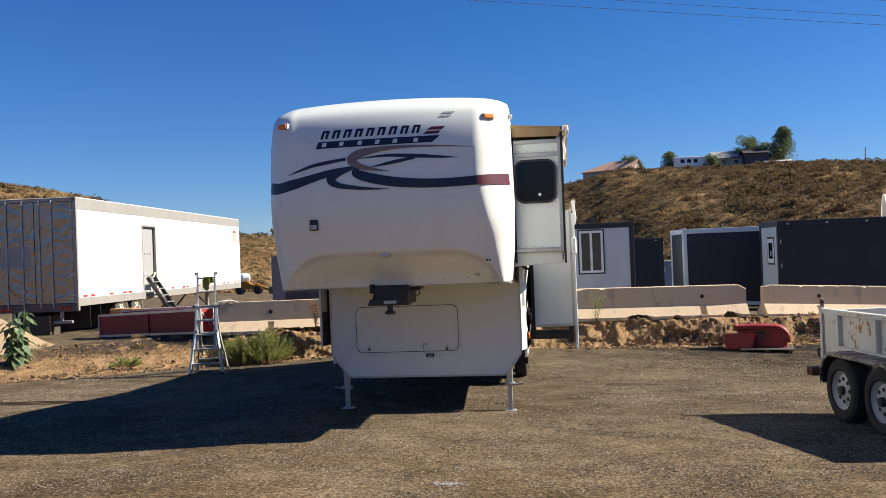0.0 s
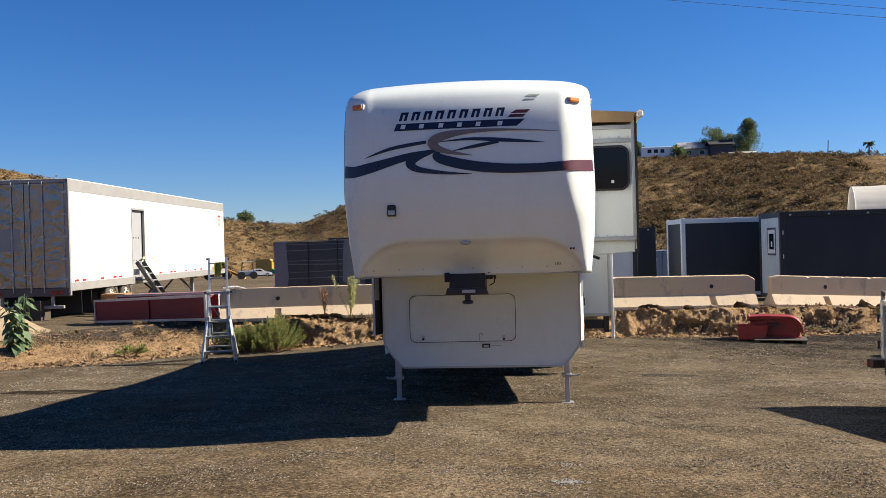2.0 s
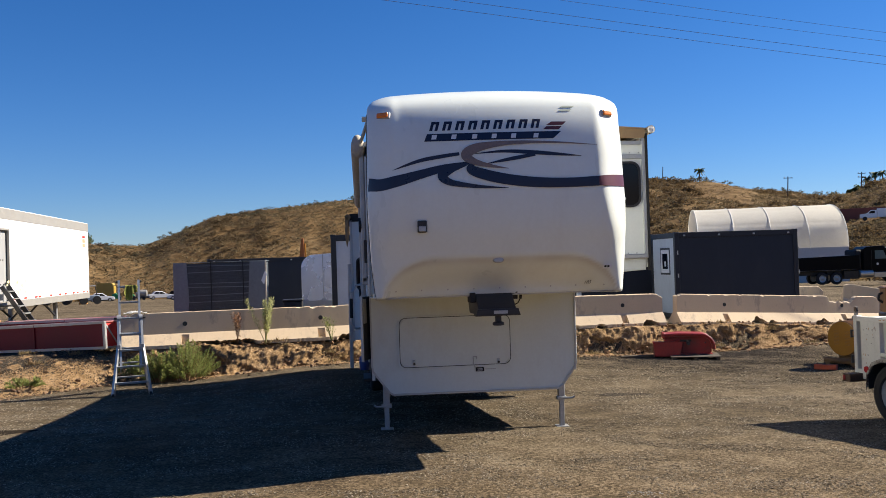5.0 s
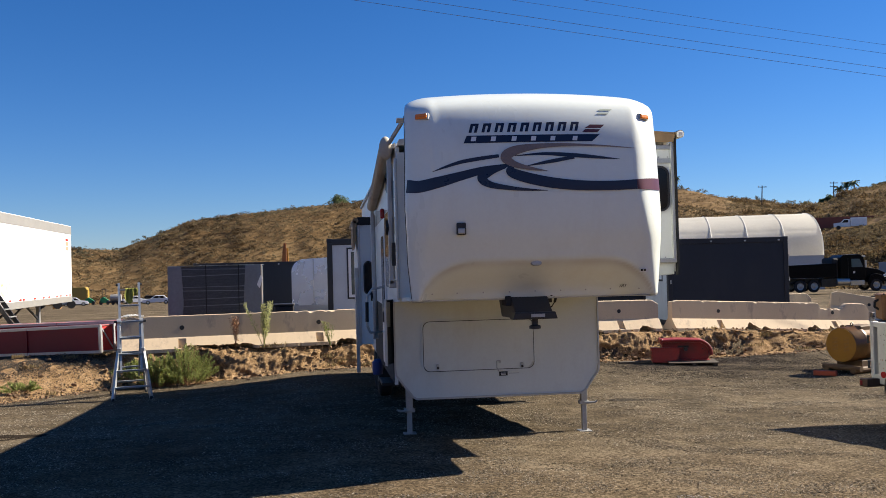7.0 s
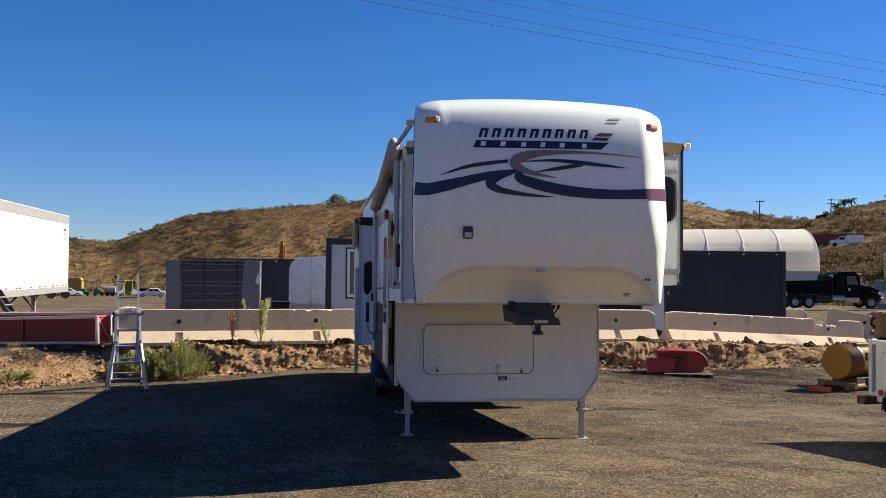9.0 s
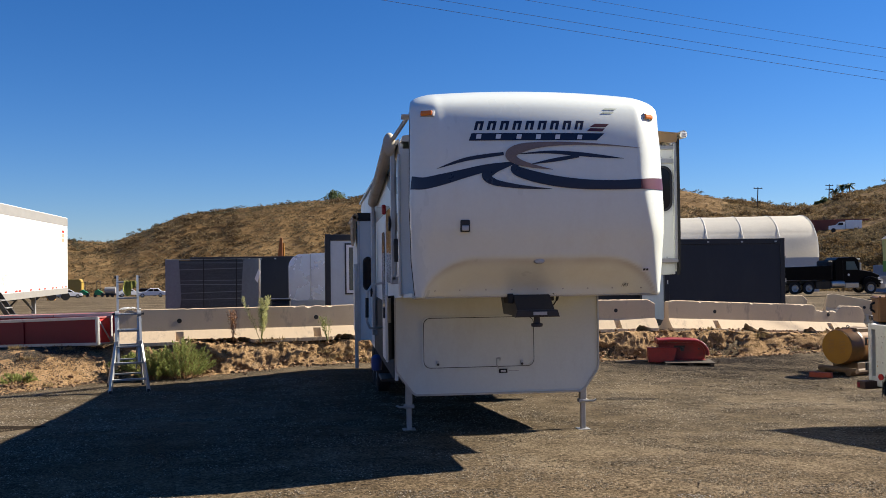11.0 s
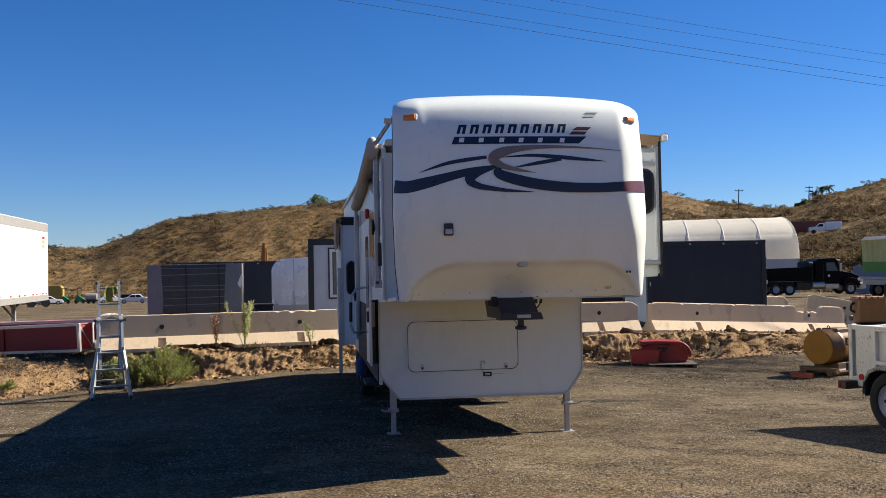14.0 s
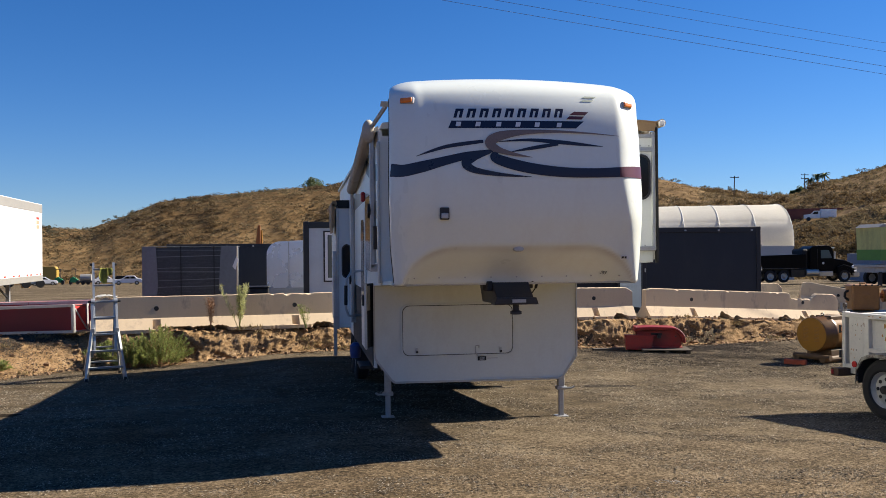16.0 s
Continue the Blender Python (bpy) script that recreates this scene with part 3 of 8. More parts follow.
def ico_lumps(spots, squash, seed, rough=0.35):
    """Many small uneven stones or shrubs in one mesh: each spot is (x, y, z, size)."""
    g = (1 + 5 ** 0.5) / 2
    base = np.array([(-1, g, 0), (1, g, 0), (-1, -g, 0), (1, -g, 0), (0, -1, g), (0, 1, g), (0, -1, -g), (0, 1, -g), (g, 0, -1), (g, 0, 1), (-g, 0, -1), (-g, 0, 1)]) / 1.9
    tri = np.array([(0, 11, 5), (0, 5, 1), (0, 1, 7), (0, 7, 10), (0, 10, 11), (1, 5, 9), (5, 11, 4), (11, 10, 2), (10, 7, 6), (7, 1, 8), (3, 9, 4), (3, 4, 2), (3, 2, 6), (3, 6, 8), (3, 8, 9), (4, 9, 5), (2, 4, 11), (6, 2, 10), (8, 6, 7), (9, 8, 1)])
    rng = np.random.default_rng(seed)
    s = np.array(spots)
    n = len(s)
    k = base[None] * (1 + rough * rng.uniform(-1, 1, (n, 12, 1)))
    a = rng.uniform(0, 2 * np.pi, n)
    c, d = np.cos(a)[:, None], np.sin(a)[:, None]
    st = rng.uniform(0.75, 1.3, (n, 1))
    x, y, z = k[..., 0] * st, k[..., 1] / st, k[..., 2] * squash
    out = np.stack([x * c - y * d, x * d + y * c, z], -1) * s[:, None, 3:4] + s[:, None, :3]
    return out.reshape(-1, 3), (tri[None] + 12 * np.arange(n)[:, None, None]).reshape(-1, 3)


def chips(spots, squash, seed):
    """Many small eight-sided stones in one mesh: each spot is (x, y, z, size)."""
    base = np.array([(1, 0, 0), (0, 1, 0), (-1, 0, 0), (0, -1, 0), (0, 0, 1), (0, 0, -1)], float)
    tri = np.array([(0, 1, 4), (1, 2, 4), (2, 3, 4), (3, 0, 4), (1, 0, 5), (2, 1, 5), (3, 2, 5), (0, 3, 5)])
    rng = np.random.default_rng(seed)
    s = np.array(spots)
    n = len(s)
    k = base[None] + rng.uniform(-0.35, 0.35, (n, 6, 3))
    a = rng.uniform(0, 2 * np.pi, n)
    c, d = np.cos(a)[:, None], np.sin(a)[:, None]
    x, y, z = k[..., 0] * 1.15, k[..., 1] * 0.85, k[..., 2] * squash
    out = np.stack([x * c - y * d, x * d + y * c, z], -1) * s[:, None, 3:4] + s[:, None, :3]
    return out.reshape(-1, 3), (tri[None] + 6 * np.arange(n)[:, None, None]).reshape(-1, 3)


def tuft_cloud(spots, n, seed, tall=0.8):
    """Many twiggy tufts in one mesh: each spot is (x, y, z, size), drawn as n small leaning blades."""
    rng = np.random.default_rng(seed)
    s = np.repeat(np.array(spots), n, axis=0)
    k = len(s)
    d = rng.normal(0, 1, (k, 3))
    d /= np.linalg.norm(d, axis=1)[:, None]
    d[:, 2] = np.abs(d[:, 2]) * tall
    c = s[:, :3] + d * s[:, 3:4] * rng.uniform(0.1, 0.9, (k, 1))
    e = rng.normal(0, 1, (k, 3, 3)) * s[:, None, 3:4] * 0.18
    e[:, :, 2] = np.abs(e[:, :, 2])
    return (c[:, None] + e).reshape(-1, 3), np.arange(3 * k).reshape(-1, 3)


def bush_cloud(spots, n, seed, squash=0.6, leaf=0.17):
    """Many rounded leafy bushes in one mesh: each spot is (x, y, z, size), a dome of n small leaf clumps."""
    rng = np.random.default_rng(seed)
    s = np.repeat(np.array(spots), n, axis=0)
    k = len(s)
    d = rng.normal(0, 1, (k, 3))
    d /= np.linalg.norm(d, axis=1)[:, None]
    d[:, 2] = np.abs(d[:, 2]) * squash
    c = s[:, :3] + d * s[:, 3:4] * rng.uniform(0.45, 1.0, (k, 1))
    e = rng.normal(0, 1, (k, 3, 3)) * s[:, None, 3:4] * leaf
    return (c[:, None] + e).reshape(-1, 3), np.arange(3 * k).reshape(-1, 3)


def hill_z(az, d):
    """Height of the hills at an azimuth in degrees from straight ahead and a distance from the first stand."""
    foot = line_at([(-75, 150), (-28, 155), (-16, 176), (0, 172), (8, 120), (20, 112), (30, 95), (80, 90)], az)
    top = line_at([(-75, 240), (-28, 230), (-16, 250), (0, 250), (14, 255), (24, 230), (30, 245), (80, 240)], az)
    crest = 1.95 + top * math.tan(radians(line_at(CREST, az)))
    lo = -0.024 * (foot - 13) - 0.8
    t = (d - foot) / (top - foot)
    if t <= 1:
        t = max(t, -0.3)
        f = t * (1.45 - 0.45 * t) if t > 0 else t * 0.6
        return lo + (crest - lo) * f, t
    return crest - (d - top) * 0.05, t


def hill_point(az, d):
    z, t = hill_z(az, d)
    a = radians(az)
    x, y = -1 + d * math.sin(a), -10.5 + d * math.cos(a)
    e = smooth_step(-0.05, 0.15, t) * (1 - 0.8 * smooth_step(0.75, 1.0, t))
    z += e * (2.2 * noise.fractal((x * 0.03, y * 0.03, 1), 1.0, 2.0, 4) + 0.5 * noise.noise((x * 0.2, y * 0.2, 4)))
    z += smooth_step(0.5, 0.9, t) * 0.35 * noise.noise((x * 0.11, y * 0.11, 8))
    return x, y, z


def make_hills():
    # Past 80 degrees: unseen hills added for reflections and to cut low sky.
    azs = list(np.arange(-75, 80.1, 0.22)) + list(np.arange(81.5, 285, 1.5)) + [285]
    ds = list(np.arange(70, 275, 2.6)) + [290, 320, 380, 500]
    verts, faces = [], []
    for az in azs:
        for d in ds:
            verts.append(hill_point(float(az), float(d)))
    n = len(ds)
    for i in range(len(azs) - 1):
        for k in range(n - 1):
            a = i * n + k
            faces.append((a, a + 1, a + n + 1, a + n))
    tagged(raw("hillside", verts, faces, HILL, smooth=True), "dry tan hills with bare earth and scrub, plus added unseen hills behind", "hill", kind="structure")
    rng = random.Random(5)
    dark, low, pale = [], [], []
    while len(dark) < 9000:
        az, d = rng.uniform(-36, 40), rng.uniform(95, 262)
        z, t = hill_z(az, d)
        if not 0.03 < t < 0.97 or (29 < az < 39 and 134.5 < d < 147):
            continue
        x, y, z = hill_point(az, d)
        more = 0.42 * smooth_step(7, 12, az) * (1 - smooth_step(21, 22.5, az)) * smooth_step(0.25, 0.45, t)
        bare = 0.7 * smooth_step(21, 22, az) * (1 - smooth_step(24.5, 27, az)) * smooth_step(0.5, 0.7, t)
        if noise.noise((x * 0.05, y * 0.025, 20)) + rng.uniform(-0.5, 0.5) < 0.13 - more + bare + 0.16 * (1 - smooth_step(2, 7, az)):
            continue
        s = rng.uniform(0.55, 1.15) * (1.7 if rng.random() < 0.2 else 1.0)
        for q in range(3):
            dark.append((x + rng.gauss(0, 0.55 * s), y + rng.gauss(0, 0.4 * s), z + 0.05 * s, s * rng.uniform(0.6, 1.0)))
    while len(low) < 23000:
        az, d = rng.uniform(-36, 40), rng.uniform(95, 262)
        z, t = hill_z(az, d)
        if 0.02 < t < 1.0 and not (21.3 < az < 25 and t > 0.55) and not (29 < az < 39 and 134.5 < d < 147):
            x, y, z = hill_point(az, d)
            low.append((x, y, z, rng.uniform(0.3, 0.7)))
    while len(pale) < 19000:
        az = rng.uniform(-36, 40)
        d = rng.uniform(95, 262)
        z, t = hill_z(az, d)
        if 0.02 < t < 1.0 and (not 12 < az < 21.5 or t < 0.4):
            x, y, z = hill_point(az, d)
            pale.append((x, y, z + 0.05, rng.uniform(0.3, 0.8)))
    brush = []
    while len(brush) < 7500:
        az, d = rng.uniform(23, 41), rng.uniform(98, 141.5)
        z, t = hill_z(az, d)
        if t < 0.02:
            continue
        x, y, z = hill_point(az, d)
        if noise.noise((x * 0.09, y * 0.09, 31)) + rng.uniform(-0.5, 0.5) > -0.25:
            s = rng.uniform(0.25, 0.6)
            brush.append((x, y, z + 0.15 * s, s))
    v, f = bush_cloud(brush, 30, 4, 0.7, 0.15)
    tagged(raw("slope_brush", v, f, BRUSH), "olive brown brush covering the lower slope", "brush", kind="stuff")
    v, f = bush_cloud(dark, 46, 1, 0.75, 0.14)
    tagged(raw("hill_scrub", v, f, SCRUB), "dark dry scrub bushes scattered over the hillside", "scrub", kind="stuff")
    v, f = bush_cloud(low, 15, 3, 0.8, 0.2)
    tagged(raw("hill_brush", v, f, BRUSH), "low olive brown brush scattered over the hillside", "brush", kind="stuff")
    v, f = tuft_cloud(pale, 10, 2, 0.45)
    tagged(raw("hill_grass", v, f, SCRUB_PALE), "pale dry grass tussocks on the hillside", "grass", kind="stuff")


def make_gravel():
    rng = random.Random(11)

    def bare(x, y, chance):
        """Patches where the stones have been pressed into the dirt."""
        return noise.noise((x * 0.9, y * 2.0, 5)) + 0.6 * noise.noise((x * 3.2, y * 6.0, 9)) + rng.uniform(-chance, chance) < 0

    spots = []
    for k in range(190000):
        y = -8.5 + 18 * rng.random() ** 1.9
        x = rng.uniform(-5.2 - 0.22 * (y + 9), 5.5 + 0.30 * (y + 9)) + 0.06 * (y + 9)
        if y > line_at(TOE, x) - 0.1 or bare(x, y, 0.30):
            continue
        s = rng.choice((0.004, 0.005, 0.006, 0.007, 0.008, 0.009, 0.011)) * rng.uniform(0.7, 1.3)
        spots.append((x, y, ground_z(x, y) + 0.2 * s, s))
    for k in range(95000):
        y = -4.5 + 14 * rng.random()
        x = rng.uniform(-6.2 - 0.22 * (y + 9), 5.5 + 0.32 * (y + 9)) + 0.06 * (y + 9)
        if y > line_at(TOE, x) - 0.1 or bare(x, y, 0.30):
            continue
        s = rng.uniform(0.008, 0.012) + 0.008 * smooth_step(-3, 4, y) * rng.random()
        spots.append((x, y, ground_z(x, y) + 0.1 * s, s))
    v, f = chips(spots, 0.42, 3)
    tagged(raw("gravel", v, f, PEBBLE), "loose grey gravel stones strewn over the yard", "gravel", kind="stuff")
    spots = []
    for k in range(90000):
        y = -7.5 + 15 * rng.random() ** 1.3
        x = rng.uniform(-6.2 - 0.22 * (y + 9), 5.5 + 0.32 * (y + 9)) + 0.06 * (y + 9)
        if y > line_at(TOE, x) - 0.1 or bare(x, y, 0.30):
            continue
        s = rng.uniform(0.0045, 0.0085) + 0.006 * smooth_step(-5, 4, y) * rng.random()
        spots.append((x, y, ground_z(x, y) + 0.5 * s, s))
    v, f = chips(spots, 0.45, 14)
    tagged(raw("pale_gravel", v, f, PEBBLE_LIGHT), "pale gravel stones scattered over the yard", "gravel", kind="stuff")
    # darker loose stones swept up near the bank
    spots = []
    for k in range(22000):
        x, y = rng.gauss(7.2, 1.7), 0
        y = line_at(TOE, x) - 0.4 - abs(rng.gauss(0, 2.0))
        s = rng.uniform(0.007, 0.016)
        spots.append((x, y, ground_z(x, y) + 0.3 * s, s))
    for k in range(9000):
        x = rng.gauss(-8.6, 1.1)
        y = line_at(TOE, x) + 0.75 * line_at(WIDE, x) + rng.gauss(0.0, 0.35)
        s = rng.uniform(0.007, 0.015)
        spots.append((x, y, ground_z(x, y) + 0.02, s))
    for k in range(7000):
        x = rng.uniform(-13, -5.8)
        y = line_at(TOE, x) + line_at(WIDE, x) * rng.uniform(-0.15, 1.0)
        s = rng.uniform(0.007, 0.014)
        spots.append((x, y, ground_z(x, y) + 0.015, s))
    v, f = chips(spots, 0.7, 6)
    tagged(raw("loose_gravel", v, f, PEBBLE_DARK), "dark loose gravel swept up along the bank", "gravel", kind="stuff")
    spots = []
    for k in range(16000):
        a, q = rng.uniform(0, 6.28), rng.random() ** 0.5
        q *= 1 + 0.4 * noise.noise((math.cos(a) * 1.5, math.sin(a) * 1.5, 3))
        x, y = -6.45 + 0.85 * q * math.cos(a), 1.72 + 0.34 * q * math.sin(a)
        spots.append((x, y, ground_z(x, y) + 0.004, rng.uniform(0.008, 0.016)))
    v, f = chips(spots, 0.5, 8)
    tagged(raw("damp_patch", v, f, DAMP), "dark damp patch on the gravel", "wet patch", kind="stuff")
    spots = []
    for k in range(1500):
        a, q = rng.uniform(0, 6.28), rng.random() ** 0.5
        q *= 1 + 0.5 * noise.noise((math.cos(a) * 1.5, math.sin(a) * 1.5, 9))
        x, y = 2.83 + 0.40 * q * math.cos(a), 3.46 + 0.16 * q * math.sin(a)
        spots.append((x, y, ground_z(x, y) + 0.004, rng.uniform(0.008, 0.016)))
    v, f = chips(spots, 0.5, 12)
    tagged(raw("dark_gravel", v, f, PEBBLE_DARK), "small dark patch of loose gravel", "gravel", kind="stuff")
    # chalky spill on the yard
    spots = []
    for k in range(260):
        a, q = rng.uniform(0, 6.28), rng.random()
        x, y = 0.77 + 0.12 * q * math.cos(a) + rng.gauss(0, 0.025), -4.52 + 0.05 * q * math.sin(a) + rng.gauss(0, 0.03)
        if k > 225:
            x, y = x - 0.01, y + 0.62
        spots.append((x, y, ground_z(x, y) + 0.002, rng.uniform(0.004, 0.011)))
    v, f = chips(spots, 0.4, 7)
    tagged(raw("chalk_spill", v, f, CHALK), "small chalky white spill on the gravel", "spill", kind="stuff")
    spots = []
    for k in range(9000):
        x = rng.uniform(-13, 16)
        t0, w = line_at(TOE, x), line_at(WIDE, x)
        y = t0 + rng.gauss(-0.1, 0.22) if rng.random() < 0.6 else t0 + rng.uniform(0, w)
        s = 0.007 + 0.045 * rng.random() ** 7
        spots.append((x, y, ground_z(x, y) + 0.05 * (y > t0) + 0.3 * s, s))
    v, f = ico_lumps(spots, 0.75, 4, 0.45)
    tagged(raw("earth_clods", v, f, CLOD), "dry earth clods fallen from the bank", "earth clods", kind="stuff")


make_ground()
make_bank()
make_hills()
make_gravel()

# ---- fifth-wheel camper ----
FRONT = [(1.66, -2.34), (1.85, -2.38), (2.05, -2.43), (2.3, -2.51), (2.6, -2.54), (2.85, -2.53), (3.05, -2.515), (3.23, -2.48), (3.36, -2.43), (3.46, -2.365), (3.55, -2.24), (3.62, -2.05), (3.67, -1.70), (3.69, -1.1)]
SIDE_W = [(1.66, 1.19), (2.0, 1.225), (2.5, 1.245), (3.0, 1.235), (3.36, 1.225), (3.69, 1.21)]


def eased(points, x):
    """A smooth curve through a polyline, with no kinks at its points."""
    k = max(0, min(len(points) - 2, sum(1 for p in points[1:] if p[0] < x)))
    (x0, y0), (x1, y1) = points[k], points[k + 1]
    before, after = points[max(0, k - 1)], points[min(len(points) - 1, k + 2)]
    m0 = (y1 - before[1]) / (x1 - before[0])
    m1 = (after[1] - y0) / (after[0] - x0)
    h, t = x1 - x0, min(1.0, max(0.0, (x - x0) / (x1 - x0)))
    return (2 * t ** 3 - 3 * t * t + 1) * y0 + (t ** 3 - 2 * t * t + t) * h * m0 + (3 * t * t - 2 * t ** 3) * y1 + (t ** 3 - t * t) * h * m1


def brow_z(x):
    """Height of the rounded arch moulded over the pin box."""
    d = max(0.0, min(1.0, (abs(x + 0.01) - 0.60) / 0.52))
    return 1.62 + 0.41 * math.sqrt(1 - d * d)


def cap_shape(x, z):
    """How far forward the moulded nose reaches at x and z."""
    w = line_at(SIDE_W, z) + 0.001
    crease = (0.90 if x > 0 else 0.98) + (0.20 if x > 0 else 0.14) * (1 - smooth_step(1.60, 2.85, z))
    c = max(0.0, (abs(x) - crease) / (w - crease))
    y = eased(FRONT, z) + (0.055 if x > 0 else 0.04) * min(1.0, abs(x) / 0.93) ** 2 + ((0.85 - 0.40 * smooth_step(3.2, 3.6, z) if x > 0 else 0.45) * (w - crease)) * (c - 0.16 * (1 - math.exp(-c / 0.16))) + (0.12 if x > 0 else 0.08) * (1 - math.sqrt(max(0.0, 1 - min(1.0, c) ** 4)))
    return y + 0.27 * smooth_step(-0.03, 0.36, brow_z(x) - z)


def build_camper():
    rv = thing("camper_trailer", (0, 0, 0), "large white fifth-wheel camper trailer parked on its landing legs", "camper")
    # nose cap
    zs = [1.66 + (3.36 - 1.66) * i / 84 for i in range(85)] + [3.40, 3.44, 3.48, 3.52, 3.56, 3.60, 3.63, 3.655, 3.675, 3.69]
    qs = [-1 + 2 * i / 90 for i in range(91)]
    qs = [math.copysign(1 - (1 - abs(q)) ** 1.35, q) for q in qs]
    bm = bmesh.new()
    rows = []
    for z in zs:
        w = line_at(SIDE_W, z)
        crown = smooth_step(3.36, 3.69, z)
        row = [bm.verts.new((-w + 0.125, -1.0, z - 0.095 * crown))]
        for q in qs:
            drop = crown * (0.050 * q * q + 0.035 * abs(q) ** 14)
            y = max(-2.6, min(-1.0, cap_shape(w * q, z)))
            tuck = 0.125 * max(0.0, min(1.0, (y + 2.2) / 1.2)) * max(0.0, (-q - 0.82) / 0.18)
            row.append(bm.verts.new((w * q + tuck, y, z - drop)))
        row.append(bm.verts.new((w, -1.0, z - 0.095 * crown)))
        rows.append(row)
    for a, b in zip(rows, rows[1:]):
        for i in range(len(a) - 1):
            bm.faces.new((a[i], a[i + 1], b[i + 1], b[i]))
    low = rows[0]
    und = [bm.verts.new((v.co.x, max(v.co.y + 0.06, -1.9), 1.64)) for v in low]
    for i in range(len(low) - 1):
        bm.faces.new((low[i], und[i], und[i + 1], low[i + 1]))
    # Browner along the brow, faintly below it and round the pin box.
    lay = bm.verts.layers.float.new("browning")
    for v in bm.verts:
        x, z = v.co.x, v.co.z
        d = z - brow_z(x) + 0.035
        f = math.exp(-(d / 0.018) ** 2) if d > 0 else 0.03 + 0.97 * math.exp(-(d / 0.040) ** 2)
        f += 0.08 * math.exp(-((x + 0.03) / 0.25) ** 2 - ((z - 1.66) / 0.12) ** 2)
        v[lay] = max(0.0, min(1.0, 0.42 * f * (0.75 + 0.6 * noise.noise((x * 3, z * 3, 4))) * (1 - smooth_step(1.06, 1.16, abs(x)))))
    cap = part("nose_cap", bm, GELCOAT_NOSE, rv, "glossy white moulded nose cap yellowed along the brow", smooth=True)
    bm = path_tube([(x, cap_shape(x, 1.665) + 0.02, 1.655) for x in [-1.19 + 2.38 * i / 24 for i in range(25)]], 0.011, 6)
    part("lip_trim", bm, ALU, rv)
    for k in range(9):
        x = -1.0 + 0.25 * k
        y = cap_shape(x, 1.72)
        part("rivet", tube((x, y + 0.004, 1.72), (x, y - 0.006, 1.72), 0.008, 6), GALV, cap)

    def ribbon(name, rows_, material, steps=14, off=0.004, label=""):
        pts = [Vector(r) for r in rows_]
        ext = [2 * pts[0] - pts[1]] + pts + [2 * pts[-1] - pts[-2]]
        line = []
        for i in range(1, len(ext) - 2):
            p0, p1, p2, p3 = ext[i - 1:i + 3]
            for s in range(steps):
                t = s / steps
                line.append(0.5 * ((2 * p1) + (p2 - p0) * t + (2 * p0 - 5 * p1 + 4 * p2 - p3) * t * t + (3 * p1 - p0 - 3 * p2 + p3) * t ** 3))
        line.append(pts[-1])
        bm = bmesh.new()
        prev = None
        for i, p in enumerate(line):
            a, b = line[max(0, i - 1)], line[min(len(line) - 1, i + 1)]
            d = Vector((b.x - a.x, b.y - a.y)).normalized()
            nrm = Vector((-d.y, d.x)) * max(0.001, p.z) / 2
            row = []
            for k in (-1, -0.33, 0.33, 1):
                x, z = p.x + nrm.x * k, p.y + nrm.y * k
                w = line_at(SIDE_W, z) - 0.002
                x = max(-w, min(w, x))
                row.append(bm.verts.new((x, cap_shape(x, z) - off, z)))
            if prev:
                for k in range(3):
                    bm.faces.new((prev[k], row[k], row[k + 1], prev[k + 1]))
            prev = row
        return part(name, bm, material, cap, label)

    ribbon("stripe", [(-1.01, 2.826, 0.003), (-0.88, 2.872, 0.022), (-0.74, 2.913, 0.033), (-0.57, 2.941, 0.035), (-0.40, 2.963, 0.030)], NAVY)
    ribbon("stripe", [(-1.23, 2.71, 0.12), (-1.12, 2.699, 0.109), (-0.96, 2.731, 0.101), (-0.77, 2.78, 0.082), (-0.55, 2.834, 0.065), (-0.31, 2.878, 0.027)], NAVY)
    ribbon("stripe", [(-0.34, 2.867, 0.03), (-0.49, 2.826, 0.085), (-0.56, 2.763, 0.088), (-0.49, 2.703, 0.06), (-0.30, 2.667, 0.038), (-0.13, 2.65, 0.022), (0.04, 2.641, 0.003)], NAVY, off=0.007)
    ribbon("stripe", [(-0.27, 2.873, 0.022), (-0.30, 2.818, 0.080), (-0.16, 2.763, 0.098), (0.07, 2.713, 0.098), (0.35, 2.684, 0.092), (0.64, 2.68, 0.087), (0.90, 2.691, 0.092)], NAVY, off=0.009)
    ribbon("stripe", [(0.90, 2.691, 0.092), (1.06, 2.70, 0.105), (1.17, 2.705, 0.112), (1.225, 2.71, 0.115)], MAROON, off=0.009)
    ribbon("stripe", [(0.90, 3.028, 0.003), (0.59, 3.049, 0.014), (0.25, 3.059, 0.027), (-0.04, 3.047, 0.049), (-0.25, 3.01, 0.085), (-0.34, 2.95, 0.092), (-0.27, 2.889, 0.06), (-0.13, 2.848, 0.033), (0.05, 2.818, 0.003)], BRONZE, off=0.011)
    ribbon("stripe", [(-0.26, 2.961, 0.005), (0.02, 2.978, 0.027), (0.30, 2.962, 0.038), (0.53, 2.943, 0.027), (0.74, 2.927, 0.003)], NAVY)
    ribbon("stripe", [(-0.15, 2.867, 0.005), (0.07, 2.906, 0.033), (0.30, 2.945, 0.030)], NAVY, off=0.007)

    def patch(name, outline, material, off=0.004):
        a, b, c, d = (Vector(p) for p in outline)
        bm = bmesh.new()
        n = max(1, int((b - a).length / 0.018))
        prev = None
        for i in range(n + 1):
            lo, hi = a.lerp(b, i / n), d.lerp(c, i / n)
            row = [bm.verts.new((p.x, cap_shape(p.x, p.y) - off, p.y)) for p in (lo, lo.lerp(hi, 0.5), hi)]
